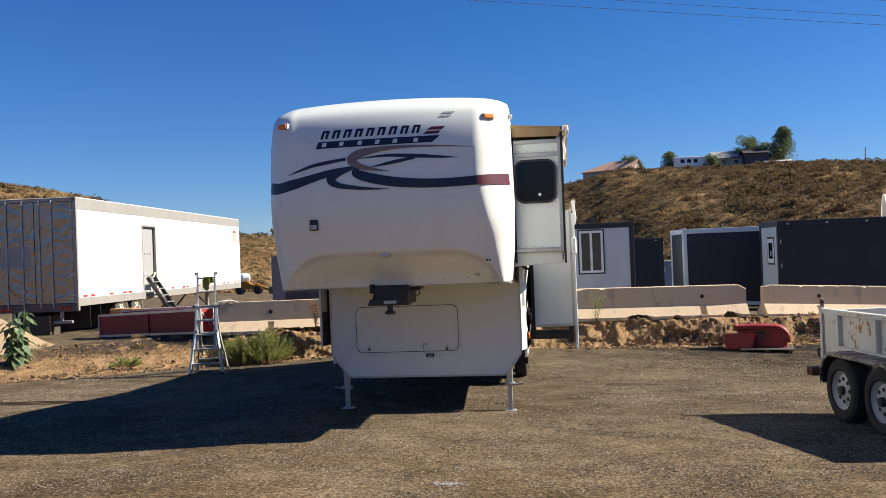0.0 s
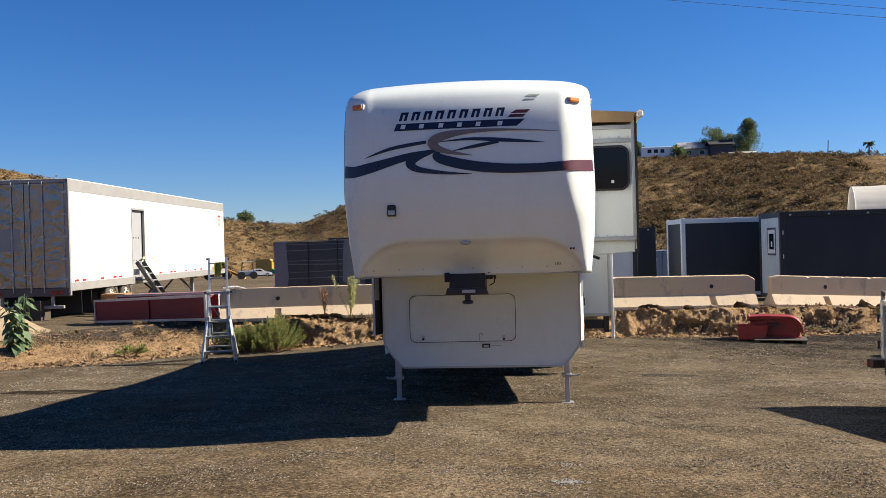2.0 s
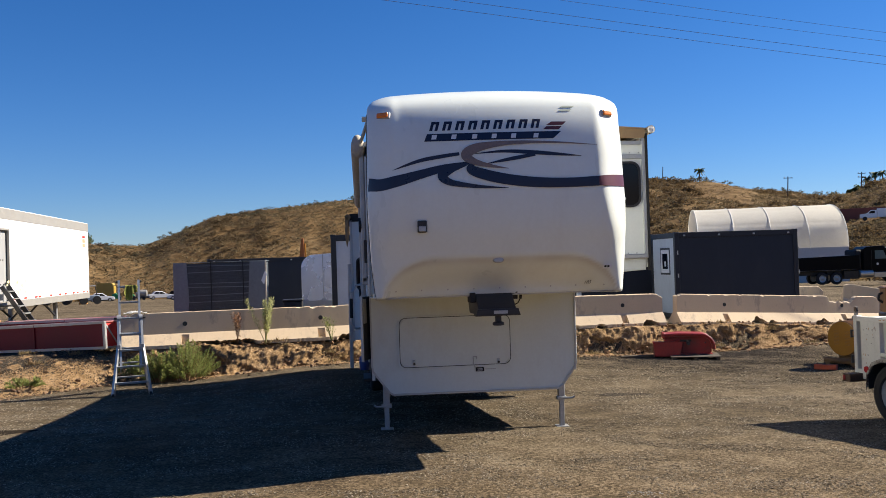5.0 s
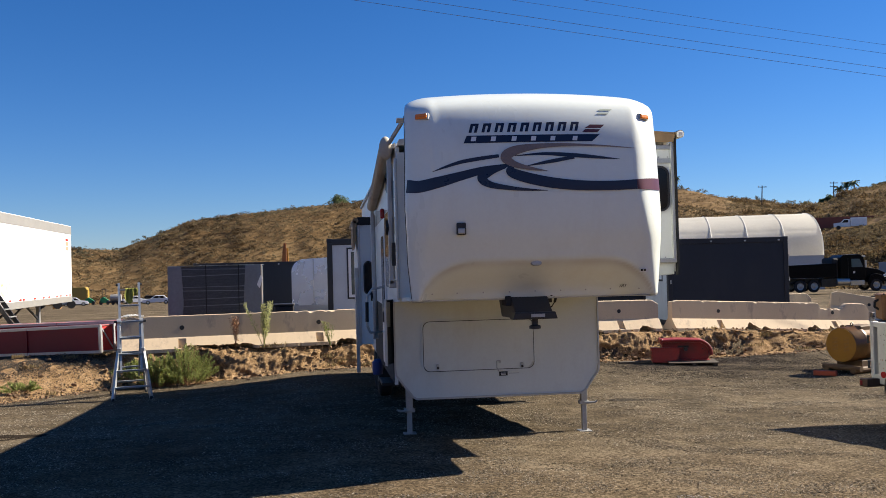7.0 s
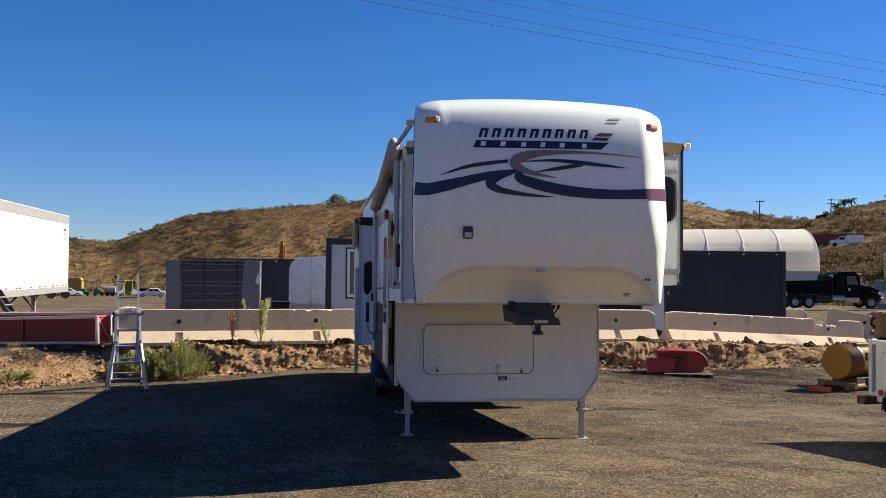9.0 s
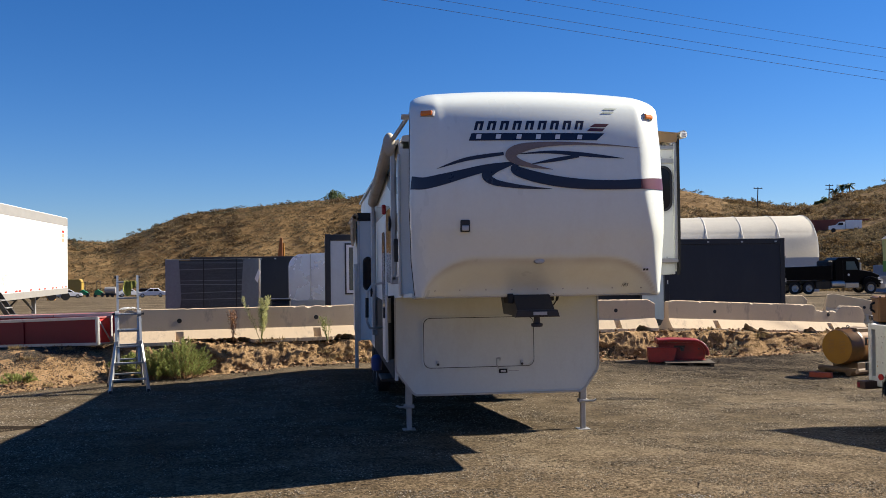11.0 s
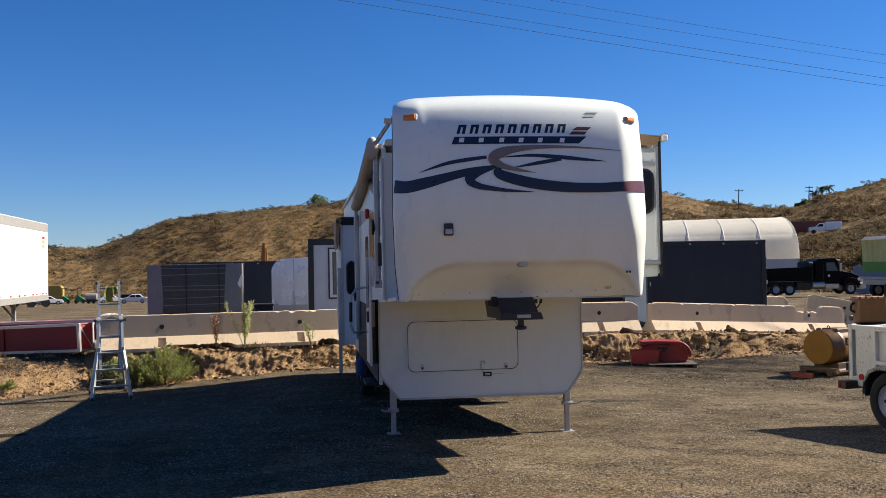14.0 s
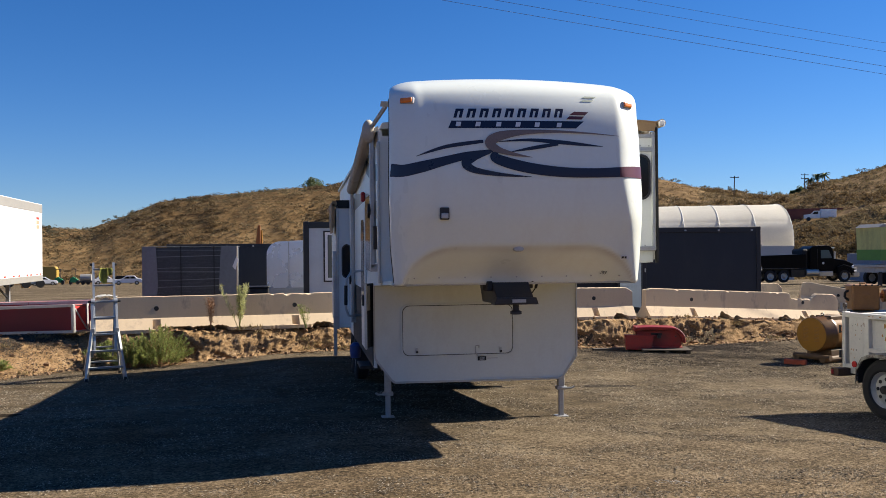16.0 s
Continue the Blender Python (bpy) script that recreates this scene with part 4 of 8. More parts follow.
            if prev:
                for k in range(2):
                    bm.faces.new((prev[k], row[k], row[k + 1], prev[k + 1]))
            prev = row
        return part(name, bm, material, cap)

    # maker's marks as plain slanted blocks
    for k in range(9):
        x0 = -0.665 + 0.117 * k
        z0 = 3.180 + 0.0015 * k
        for a, w, lo, hi in ((0.0, 0.027, 0.0, 0.086), (0.048, 0.027, 0.0, 0.086), (0.027, 0.021, 0.062, 0.086)):
            patch("marking", [(x0 + a + 0.3 * lo, z0 + lo), (x0 + a + w + 0.3 * lo, z0 + lo), (x0 + a + w + 0.3 * hi, z0 + hi), (x0 + a + 0.3 * hi, z0 + hi)], NAVY)
    patch("marking", [(-0.715, 3.082), (0.48, 3.092), (0.56, 3.160), (-0.685, 3.152)], NAVY)
    for x0 in (-0.65, -0.47, -0.28, -0.10, 0.08, 0.29):
        patch("marking", [(x0, 3.100), (x0 + 0.045, 3.100), (x0 + 0.055, 3.142), (x0 + 0.010, 3.142)], DECAL_WHITE, 0.008)
    patch("marking", [(0.42, 3.218), (0.575, 3.218), (0.615, 3.252), (0.475, 3.252)], MAROON)
    patch("marking", [(0.39, 3.178), (0.54, 3.178), (0.57, 3.208), (0.425, 3.208)], MAROON)
    patch("marking", [(0.57, 3.393), (0.69, 3.393), (0.72, 3.410), (0.60, 3.410)], PALE_GREEN)
    patch("marking", [(0.55, 3.356), (0.66, 3.356), (0.685, 3.374), (0.575, 3.374)], PALE_GREEN)
    patch("sticker", [(0.955, 1.875), (1.035, 1.875), (1.035, 1.915), (0.955, 1.915)], DECAL_WHITE, 0.014)
    for dx in (0.008, 0.035):
        patch("marking", [(0.955 + dx, 1.885), (0.975 + dx, 1.885), (0.975 + dx, 1.905), (0.955 + dx, 1.905)], BLACK, 0.018)
    # stencilled stock number
    cu = bpy.data.curves.new("number", "FONT")
    cu.body, cu.size, cu.shear = "183", 0.043, 0.2
    tmp = new("number_text", cu)
    me = bpy.data.meshes.new_from_object(tmp.evaluated_get(bpy.context.evaluated_depsgraph_get()))
    bpy.data.objects.remove(tmp)
    me.materials.append(BLACK)
    for v in me.vertices:
        x, z = 0.82 + v.co.x, 1.732 + v.co.y
        v.co = (x, cap_shape(x, z) - 0.012, z)
    num = new("number", me)
    num.parent = cap
    # lamps, badge, drain
    for x in (-1.08, 1.04):
        s = math.copysign(1, x)
        y = cap_shape(x, 3.345)
        m = pose(x, y - 0.012, 3.345, -10, 0, s * 34)
        part("marker_lamp", box(-0.06, 0.06, -0.02, 0.03, -0.024, 0.024, 0.012, seg=2, m=m), AMBER, rv, "amber clearance lamp")
        part("lamp_base", box(-0.068, 0.068, -0.006, 0.035, -0.032, 0.032, 0.008, m=m), GALV, rv)
    y = cap_shape(-0.757, 2.31)
    sock = part("socket", box(-0.80, -0.715, y - 0.03, y + 0.03, 2.255, 2.365, 0.008), BLACK_METAL, rv, "black nose light fixture")
    part("lens", box(-0.79, -0.725, y - 0.036, y + 0.0, 2.265, 2.315, 0.006), GALV, sock)
    part("drain_vent", lathe([(0.001, -0.02), (0.045, -0.018), (0.055, 0), (0.055, 0.03)], "y", 16, m=Matrix.Translation((-0.05, cap_shape(-0.05, 1.985), 1.985)) @ Matrix.Diagonal((1, 1, 0.5, 1))), GALV, rv)
    # floor of the nose, skirt and hatch
    part("nose_floor", prism([(-1.95, 1.655), (-0.05, 1.58), (-0.05, 1.62), (-1.95, 1.695)], "x", -1.19, 1.19), SKIRT, rv, "cream sheet-metal floor of the nose")
    outline = [(-1.21, 1.60), (-1.21, 0.80), (-1.20, 0.73), (-1.01, 0.475), (-0.97, 0.45), (1.0, 0.44), (1.04, 0.46), (1.21, 0.70), (1.22, 0.78), (1.22, 1.60)]
    part("skirt_panel", prism(outline, "y", -0.10, -0.06), SKIRT, rv, "cream front bulkhead with chamfered lower corners")
    bm = bmesh.new()
    for a, b in zip(outline, outline[1:]):
        bar((a[0], -0.108, a[1]), (b[0], -0.108, b[1]), 0.018, 0.022, bm)
    part("edge_trim", bm, ALU, rv)
    hatch = part("hatch_door", prism(round_rect(-0.865, 0.415, 0.775, 1.325, 0.07), "y", -0.118, -0.08, bevel=0.006), SKIRT, rv, "large flat storage hatch with a rubber seal")
    part("trim_ring", ring(round_rect(-0.876, 0.426, 0.764, 1.336, 0.076), round_rect(-0.865, 0.415, 0.775, 1.325, 0.07), "y", -0.121, -0.10), SKIRT, hatch)
    part("seal", ring(round_rect(-0.884, 0.434, 0.756, 1.344, 0.08), round_rect(-0.876, 0.426, 0.764, 1.336, 0.076), "y", -0.114, -0.10), BLACK, hatch)
    part("trim_ring", ring(round_rect(-0.899, 0.449, 0.741, 1.359, 0.088), round_rect(-0.884, 0.434, 0.756, 1.344, 0.08), "y", -0.124, -0.10), SKIRT, hatch)
    for x, z in ((-0.717, 0.815), (0.281, 0.80)):
        latch = part("latch", box(x - 0.016, x + 0.016, -0.14, -0.11, z - 0.03, z + 0.03, 0.006), ALU, hatch)
        part("lock", tube((x, -0.15, z - 0.012), (x, -0.135, z - 0.012), 0.014, 10), BLACK_METAL, latch)
    part("hook", path_tube([(0.02, -0.12, 0.83), (0.02, -0.135, 0.86), (-0.02, -0.135, 0.86), (-0.02, -0.13, 0.78), (0.0, -0.13, 0.74)], 0.006, 6), GALV, hatch)
    part("badge", box(0.01, 0.11, -0.112, -0.10, 0.680, 0.728), BLACK, rv)
    for k in range(2):
        part("marking", box(0.03, 0.09, -0.1145, -0.112, 0.692 + 0.014 * k, 0.699 + 0.014 * k), DECAL_WHITE, rv)
    part("marking", box(0.125, 0.25, -0.1025, -0.10, 0.700, 0.708), GALV, rv)
    # pin box
    pin = part("pin_box", prism([(-2.26, 1.53), (-2.20, 1.47), (-1.60, 1.46), (-1.45, 1.66), (-1.9, 1.70), (-2.04, 1.69)], "x", -0.235, 0.125, bevel=0.01), BLACK_METAL, rv, "black steel kingpin box")
    part("pin_head", prism([(-0.27, 1.465), (0.155, 1.465), (0.135, 1.53), (-0.25, 1.53)], "y", -2.33, -2.16, bevel=0.008), BLACK_METAL, pin)
    part("bracket", box(-0.29, -0.235, -2.1, -1.9, 1.585, 1.68, 0.006), BLACK, pin)
    part("bracket", box(0.125, 0.20, -1.95, -1.5, 1.60, 1.68, 0.006), BLACK_METAL, pin)
    part("kingpin", lathe([(0.03, 1.455), (0.03, 1.40), (0.055, 1.39), (0.055, 1.365), (0.03, 1.36)], "z", 14, m=Matrix.Translation((-0.05, -2.26, 0.01))), BLACK_METAL, pin)
    part("label", box(-0.10, 0.03, -2.338, -2.33, 1.485, 1.515), GALV, pin)
    part("cable", path_tube([(0.10, -2.05, 1.66), (0.17, -2.06, 1.675), (0.215, -2.04, 1.66), (0.22, -1.98, 1.61)], 0.014, 8), BLACK, rv, "black electrical cable")
    part("cord", path_tube([(0.22, -1.98, 1.61), (0.21, -1.9, 1.56), (0.16, -1.85, 1.53)], 0.006, 6), BLACK, rv)
    # body
    prof = [(-1.0, 1.62), (-0.06, 1.58), (-0.06, 0.62), (8.6, 0.62), (8.75, 0.75), (8.75, 3.24), (8.6, 3.32), (-0.80, 3.32), (-0.93, 3.27), (-1.0, 3.16)]
    for s in (-1, 1):
        x0, x1 = sorted((s * (1.285 if s > 0 else 1.21), s * (1.25 if s > 0 else 1.175)))
        part("side_wall", prism([(0.15 if y < 0 and y > -0.5 and s > 0 else y, z) for y, z in prof], "x", x0, x1), WALL_WHITE, rv)
    part("roof", prism([(-1.20, 3.28), (1.24, 3.28), (1.22, 3.34), (0.7, 3.41), (0, 3.435), (-0.7, 3.41), (-1.18, 3.34)], "y", -1.02, 8.7), WALL_WHITE, rv)
    corner = part("corner_panel", prism([(1.19, -0.075), (1.222, -0.098), (1.256, -0.02), (1.278, 0.08), (1.285, 0.16), (1.25, 0.16)], "z", 0.74, 1.60), SKIRT, rv, "rounded cream corner behind the bulkhead")
    part("vent_slot", prism([(1.247, -0.042), (1.274, 0.05), (1.277, 0.05), (1.250, -0.042)], "z", 1.28, 1.46), GALV, corner)
    part("rear_wall", box(-1.2, 1.2, 8.66, 8.74, 0.65, 3.30), WALL_WHITE, rv)
    part("underbody", box(-1.12, 1.12, -0.03, 8.6, 0.58, 0.70), BLACK_METAL, rv)
    for x in (-0.55, 0.55):
        part("chassis_beam", box(x - 0.05, x + 0.05, 0.0, 8.6, 0.42, 0.58), BLACK_METAL, rv)
    for s in (-1, 1):
        part("corner_trim", box(s * 1.225 - 0.014, s * 1.225 + 0.014, -1.06, -0.98, 1.64, 3.14, 0.006), BLACK_METAL if s > 0 else ALU, rv)
        part("roof_rail", prism([(s * 1.20, 3.34), (s * 1.25, 3.31), (s * 1.25, 3.27), (s * 1.20, 3.28)], "y", -0.8, 8.7), ALU, rv)
        part("rain_spout", prism([(-1.78, 3.400), (-1.86, 3.425), (-1.86, 3.415), (-1.78, 3.385)], "x", *sorted((s * 1.15, s * 1.265))), DECAL_WHITE, rv)
    # lower side graphics and compartment doors, offside
    for y0, y1, z0, z1 in ((0.25, 1.35, 0.72, 1.30), (1.5, 2.5, 0.72, 1.15)):
        d = part("lower_side_cover", box(1.28, 1.292, y0, y1, z0, z1, 0.004), WALL_WHITE, rv)
        part("handle", box(1.29, 1.325, y0 + 0.1, y0 + 0.16, z1 - 0.16, z1 - 0.06, 0.006), BLACK_METAL, d)
    # curved graphics on the offside wall
    for name, rows_, colour, off in (
        ("side_stripe", [(0.17, 1.05, 1.20), (0.6, 0.86, 1.22), (1.3, 0.80, 1.26), (2.2, 0.86, 1.34), (3.45, 1.00, 1.46)], TAN, 0.0),
        ("side_stripe", [(0.17, 1.24, 1.30), (0.6, 1.26, 1.42), (1.3, 1.30, 1.56), (2.2, 1.38, 1.66), (3.45, 1.52, 1.78)], WALL_GREY_DECAL, 0.0),
        ("side_stripe", [(0.17, 0.72, 0.98), (0.6, 0.70, 0.80), (1.3, 0.66, 0.76), (2.2, 0.66, 0.82), (3.45, 0.66, 0.96)], BRONZE, 0.0),
        ("side_stripe", [(0.30, 1.56, 1.60), (1.0, 1.66, 1.78), (2.0, 1.84, 2.02), (3.45, 2.00, 2.30)], NAVY, 0.0),
    ):
        bm = bmesh.new()
        lo = [bm.verts.new((1.2945 + off, y, a)) for y, a, b in rows_]
        hi = [bm.verts.new((1.2945 + off, y, b)) for y, a, b in rows_]
        for k in range(len(rows_) - 1):
            bm.faces.new((lo[k], lo[k + 1], hi[k + 1], hi[k]))
        bmesh.ops.solidify(bm, geom=bm.faces[:], thickness=0.002)
        part(name, bm, colour, rv)
    part("marker_lamp", box(1.29, 1.318, 0.40, 0.50, 0.83, 0.91, 0.006), AMBER, rv, "amber side marker lamp")
    part("side_stripe", prism([(-1.0, 2.66), (-0.6, 2.95), (-0.6, 2.80), (-1.0, 2.55)], "x", 1.2865, 1.2885), NAVY, rv)
    # landing legs
    for x in (-1.05, 1.05):
        leg = part("landing_leg", box(x - 0.038, x + 0.038, -0.04, 0.036, 0.30, 0.72, 0.005), GALV, rv, "galvanised landing leg with a crank")
        zb = near_z(x, 0)
        part("inner_tube", box(x - 0.028, x + 0.028, -0.030, 0.026, zb + 0.01, 0.32, 0.003), GALV, leg)
        part("foot", box(x - 0.075, x + 0.075, -0.075, 0.075, zb - 0.006, zb + 0.012, 0.004), GALV, leg)
        s = math.copysign(1, x)
        part("crank", path_tube([(x, -0.05, 0.31), (x + s * 0.12, -0.06, 0.31), (x + s * 0.15, -0.06, 0.33)], 0.012, 8), GALV, leg)
        part("bracket", box(x - 0.06, x + 0.06, -0.05, 0.04, 0.29, 0.33, 0.004), GALV, leg)
    part("return_panel", box(-1.212, -1.08, -1.03, -0.99, 1.655, 3.20, 0.004), WALL_WHITE, rv)
    # thin black line for the seam and its shadow along the nearside nose edge
    line = [1.68 + 0.085 * k for k in range(21)]
    part("seam", path_tube([(-line_at(SIDE_W, z) + 0.002, cap_shape(-line_at(SIDE_W, z), z) + 0.012, z) for z in line], 0.008, 6), BLACK, rv, "black line for the seam and its shadow along the nose")
    # dark bands on that wall: part graphics, part painted reflections
    for pts, colour in (([(-0.98, 2.74), (0.0, 2.78), (0.9, 2.98), (0.9, 3.14), (0.0, 2.98), (-0.98, 2.92)], NAVY), ([(-0.98, 2.24), (0.6, 2.70), (3.8, 2.90), (3.8, 2.62), (0.6, 2.66), (-0.98, 2.50)], BRONZE)):
        part("side_stripe", prism(pts, "x", -1.2125, -1.2105), colour, rv)
    # wheels
    for y in (4.55, 5.45):
        for x in (-1.06, 1.06):
            wheel(rv, (x, y, near_z(x, y) + 0.37), 0.37, 0.22, 0.21)
    part("mud_flap", box(0.92, 1.2, 3.95, 3.97, 0.08, 0.65), BLACK, rv)
    return rv


def slide_window(parent, x0, x1, z0, z1, y):
    w = part("window", prism(round_rect(x0, x1, z0, z1, 0.085), "y", y - 0.02, y + 0.01, bevel=0.004), GLASS_DARK, parent, "black tinted window with rounded corners")
    part("window_frame", ring(round_rect(x0 - 0.022, x1 + 0.022, z0 - 0.022, z1 + 0.022, 0.10), round_rect(x0, x1, z0, z1, 0.085), "y", y - 0.026, y + 0.01), BLACK_METAL, w)
    part("catch", box(x1 - 0.18, x1 - 0.15, y - 0.028, y - 0.015, z0 + 0.06, z0 + 0.09), DECAL_WHITE, w)


def build_slides(rv):
    # bedroom slide-out, offside
    y0 = -1.22
    s = part("slide_out", box(1.20, 1.76, y0, 1.2, 1.96, 3.22, 0.006), WALL_WHITE, rv, "white bedroom slide-out box with one dark window")
    slide_window(s, 1.275, 1.69, 2.53, 2.98, y0 - 0.004)
    part("flange", box(1.22, 1.775, y0 - 0.018, y0 + 0.02, 3.03, 3.08, 0.004), ALU, s)
    part("flange", box(1.22, 1.775, y0 - 0.018, y0 + 0.02, 3.18, 3.225, 0.004), ALU, s)
    part("flange", box(1.735, 1.775, y0 - 0.02, y0 + 0.03, 1.96, 3.25, 0.004), ALU, s)
    part("seal", box(1.776, 1.798, y0 - 0.035, y0 + 0.03, 1.825, 3.30), BLACK, s)
    part("seal", box(1.222, 1.245, y0 - 0.03, y0 + 0.03, 1.84, 3.30), BLACK, s)
    part("sill_trim", box(1.21, 1.774, y0 - 0.03, y0 + 0.04, 1.955, 2.005, 0.008), ALU, s)
    for k in range(6):
        part("screw", tube((1.26 + 0.095 * k, y0 - 0.028, 2.015), (1.26 + 0.095 * k, y0 - 0.036, 2.015), 0.007, 6), GALV, s)
    part("floor_tray", prism([(1.21, 1.96), (1.765, 1.96), (1.755, 1.83), (1.21, 1.80)], "y", y0 + 0.02, 1.2, bevel=0.01), SKIRT, s)
    part("side_skin", box(1.765, 1.785, y0 + 0.03, 1.2, 1.86, 3.20), WALL_WHITE, s)
    for k in range(5):
        part("screw", tube((1.30 + 0.1 * k, y0 - 0.015, 3.095), (1.30 + 0.1 * k, y0 - 0.026, 3.095), 0.007, 6), GALV, s)
    aw = part("topper_awning", prism([(1.20, 3.40), (1.82, 3.355), (1.82, 3.345), (1.20, 3.37)], "y", y0 - 0.05, 1.25), FABRIC_TAN, rv, "brown slide-out topper awning fabric")
    part("fabric_end", prism([(1.22, 3.37), (1.78, 3.345), (1.76, 3.25), (1.22, 3.26)], "y", y0 - 0.045, y0 - 0.035), FABRIC_TAN, aw)
    part("roller", tube((1.84, y0 - 0.06, 3.34), (1.84, 1.28, 3.34), 0.042, 14), FABRIC_DIRTY, aw)
    bm = path_tube([(1.84, y0 + 0.30, 3.30), (1.815, y0 + 0.30, 3.22), (1.83, y0 + 0.30, 3.12), (1.81, y0 + 0.30, 3.02)], 0.013, 8)
    part("spring_arm", bm, DECAL_WHITE, aw)
    part("arm_plate", box(1.80, 1.868, y0 - 0.08, y0 - 0.05, 3.30, 3.365, 0.01), DECAL_WHITE, aw)
    part("drape", prism([(1.83, 3.31), (1.87, 3.31), (1.865, 3.10), (1.85, 2.98), (1.83, 3.04)], "y", y0 + 0.42, y0 + 1.2), FABRIC_DIRTY, aw)
    part("brace", path_tube([(1.22, y0 + 0.05, 1.87), (1.31, y0 + 0.08, 1.79), (1.37, y0 + 0.10, 1.765)], 0.016, 8), BLACK_METAL, s)
    # living-room slide-out, offside
    y0 = 3.55
    s = part("slide_out", box(1.30, 1.985, y0, 6.9, 0.75, 2.66, 0.006), WALL_WHITE, rv, "deep white living-room slide-out box")
    part("flange", box(1.97, 2.01, y0 - 0.02, y0 + 0.04, 0.75, 2.66, 0.004), ALU, s)
    part("flange", box(1.36, 1.985, y0 - 0.02, y0 + 0.03, 0.73, 0.78, 0.004), ALU, s)
    part("end_post", box(2.01, 2.055, y0 - 0.03, y0 + 0.02, 0.36, 2.6, 0.006), WALL_WHITE, s)
    part("support", box(1.2, 1.92, y0 + 0.1, y0 + 0.3, 0.52, 0.66), BLACK_METAL, s)
    part("seal", box(1.295, 1.355, y0 - 0.04, y0 + 0.01, 0.60, 2.66), BLACK, s)
    part("support", box(1.90, 1.98, y0 + 0.05, y0 + 0.2, 0.46, 0.76), BLACK_METAL, s)
    aw = part("topper_awning", prism([(1.28, 2.86), (2.04, 2.76), (2.04, 2.745), (1.28, 2.70)], "y", y0 - 0.04, 6.95), FABRIC_TAN, rv, "brown slide-out topper awning fabric")
    part("roller", tube((2.05, y0 - 0.06, 2.78), (2.05, 7.0, 2.78), 0.045, 12), FABRIC_DIRTY, aw)
    part("spring_arm", path_tube([(2.04, y0 - 0.08, 2.8), (2.07, y0 - 0.08, 2.5), (2.04, y0 - 0.08, 2.4)], 0.025, 8), DECAL_WHITE, aw)
    part("porch_lamp", box(2.00, 2.08, y0 - 0.06, y0 + 0.02, 1.92, 2.20, 0.02), DECAL_WHITE, s)
    # nearside slide-out
    y0 = 5.0
    s = part("slide_out", box(-1.43, -1.18, y0, 7.6, 0.68, 2.76, 0.006), WALL_WHITE, rv, "white nearside slide-out box")
    part("flange", box(-1.445, -1.40, y0 - 0.02, y0 + 0.03, 0.66, 2.78, 0.004), ALU, s)
    slide_window(s, -1.33, -1.20, 1.55, 2.10, y0 - 0.004)
    part("cover", box(-1.44, -1.2, y0 - 0.02, y0 + 0.02, 2.74, 2.88), BLACK, s)
    aw = part("topper_awning", tube((-1.47, y0 - 0.06, 2.82), (-1.47, 7.6, 2.82), 0.05, 12), FABRIC_TAN, rv)
    part("drape", prism([(-1.52, 2.82), (-1.46, 2.82), (-1.47, 2.44), (-1.50, 2.32), (-1.52, 2.46)], "y", y0 - 0.06, y0 + 1.2), FABRIC_TAN, aw)
    part("post", box(-1.50, -1.44, y0 - 0.03, y0 + 0.03, 0.20, 2.0, 0.006), ALU, s)
    # patio awning, nearside
    r0, r1 = -0.75, 3.2
    aw = part("patio_awning", tube((-1.305, r0, 3.27), (-1.27, r1, 2.93), 0.075, 16), FABRIC_DIRTY, rv, "rolled patio awning in a faded cover")
    bm = lathe([(0.02, -0.06), (0.07, -0.05), (0.095, -0.01), (0.095, 0.02), (0.02, 0.03)], "y", 18, m=Matrix.Translation((-1.305, r0 - 0.02, 3.28)) @ Matrix.Diagonal((0.75, 1, 1.35, 1)))
    part("end_cap", bm, FABRIC_DIRTY, aw, smooth=True)
    part("bracket_bar", bar((-1.205, -1.75, 3.40), (-1.27, r0 - 0.02, 3.33), 0.022, 0.045), FABRIC_DIRTY, aw)
    for y, za, zb in ((r0 + 0.02, 1.80, 3.22), (r1 - 0.05, 0.95, 2.90)):
        part("awning_arm", box(-1.295, -1.245, y - 0.02, y + 0.03, za, zb, 0.006), ALU, aw)
        part("awning_arm", box(-1.25, -1.225, y + 0.05, y + 0.09, za + 0.05, zb - 0.1, 0.006), ALU, aw)
        part("arm_foot", box(-1.30, -1.21, y - 0.02, y + 0.04, za - 0.04, za + 0.04, 0.006), GALV, aw)
        part("arm_knob", prism([(y - 0.05, za + 0.62), (y + 0.01, za + 0.70), (y + 0.07, za + 0.62), (y + 0.01, za + 0.54)], "x", -1.32, -1.29), BLACK, aw)
    # nearside wall: vents, stripes, door with grab handle, steps
    door = part("door", box(-1.235, -1.21, 1.0, 1.72, 0.72, 2.55, 0.008), WALL_WHITE, rv, "closed white entry door with a long dark window")
    part("window", prism(round_rect(1.12, 1.60, 1.30, 2.40, 0.08), "x", -1.242, -1.233), GLASS_DARK, door)
    part("handle", box(-1.27, -1.235, 1.06, 1.14, 1.28, 1.42, 0.01), BLACK_METAL, door)
    bag = part("baggage_door", prism([(-1.212, 0.03), (-1.318, -0.20), (-1.302, -0.212), (-1.196, 0.018)], "z", 0.87, 1.61, bevel=0.004), BLACK, rv, "open black-lined baggage door")
    part("door_edge", prism([(-1.316, -0.198), (-1.330, -0.204), (-1.308, -0.224), (-1.298, -0.212)], "z", 0.86, 1.62), ALU, bag)
    # Grey upper third is a reflection put into the door's colour.
    part("reflection_strip", prism([(-1.236, -0.028), (-1.304, -0.190), (-1.294, -0.200), (-1.222, -0.034)], "z", 1.30, 1.585), GALV, bag)
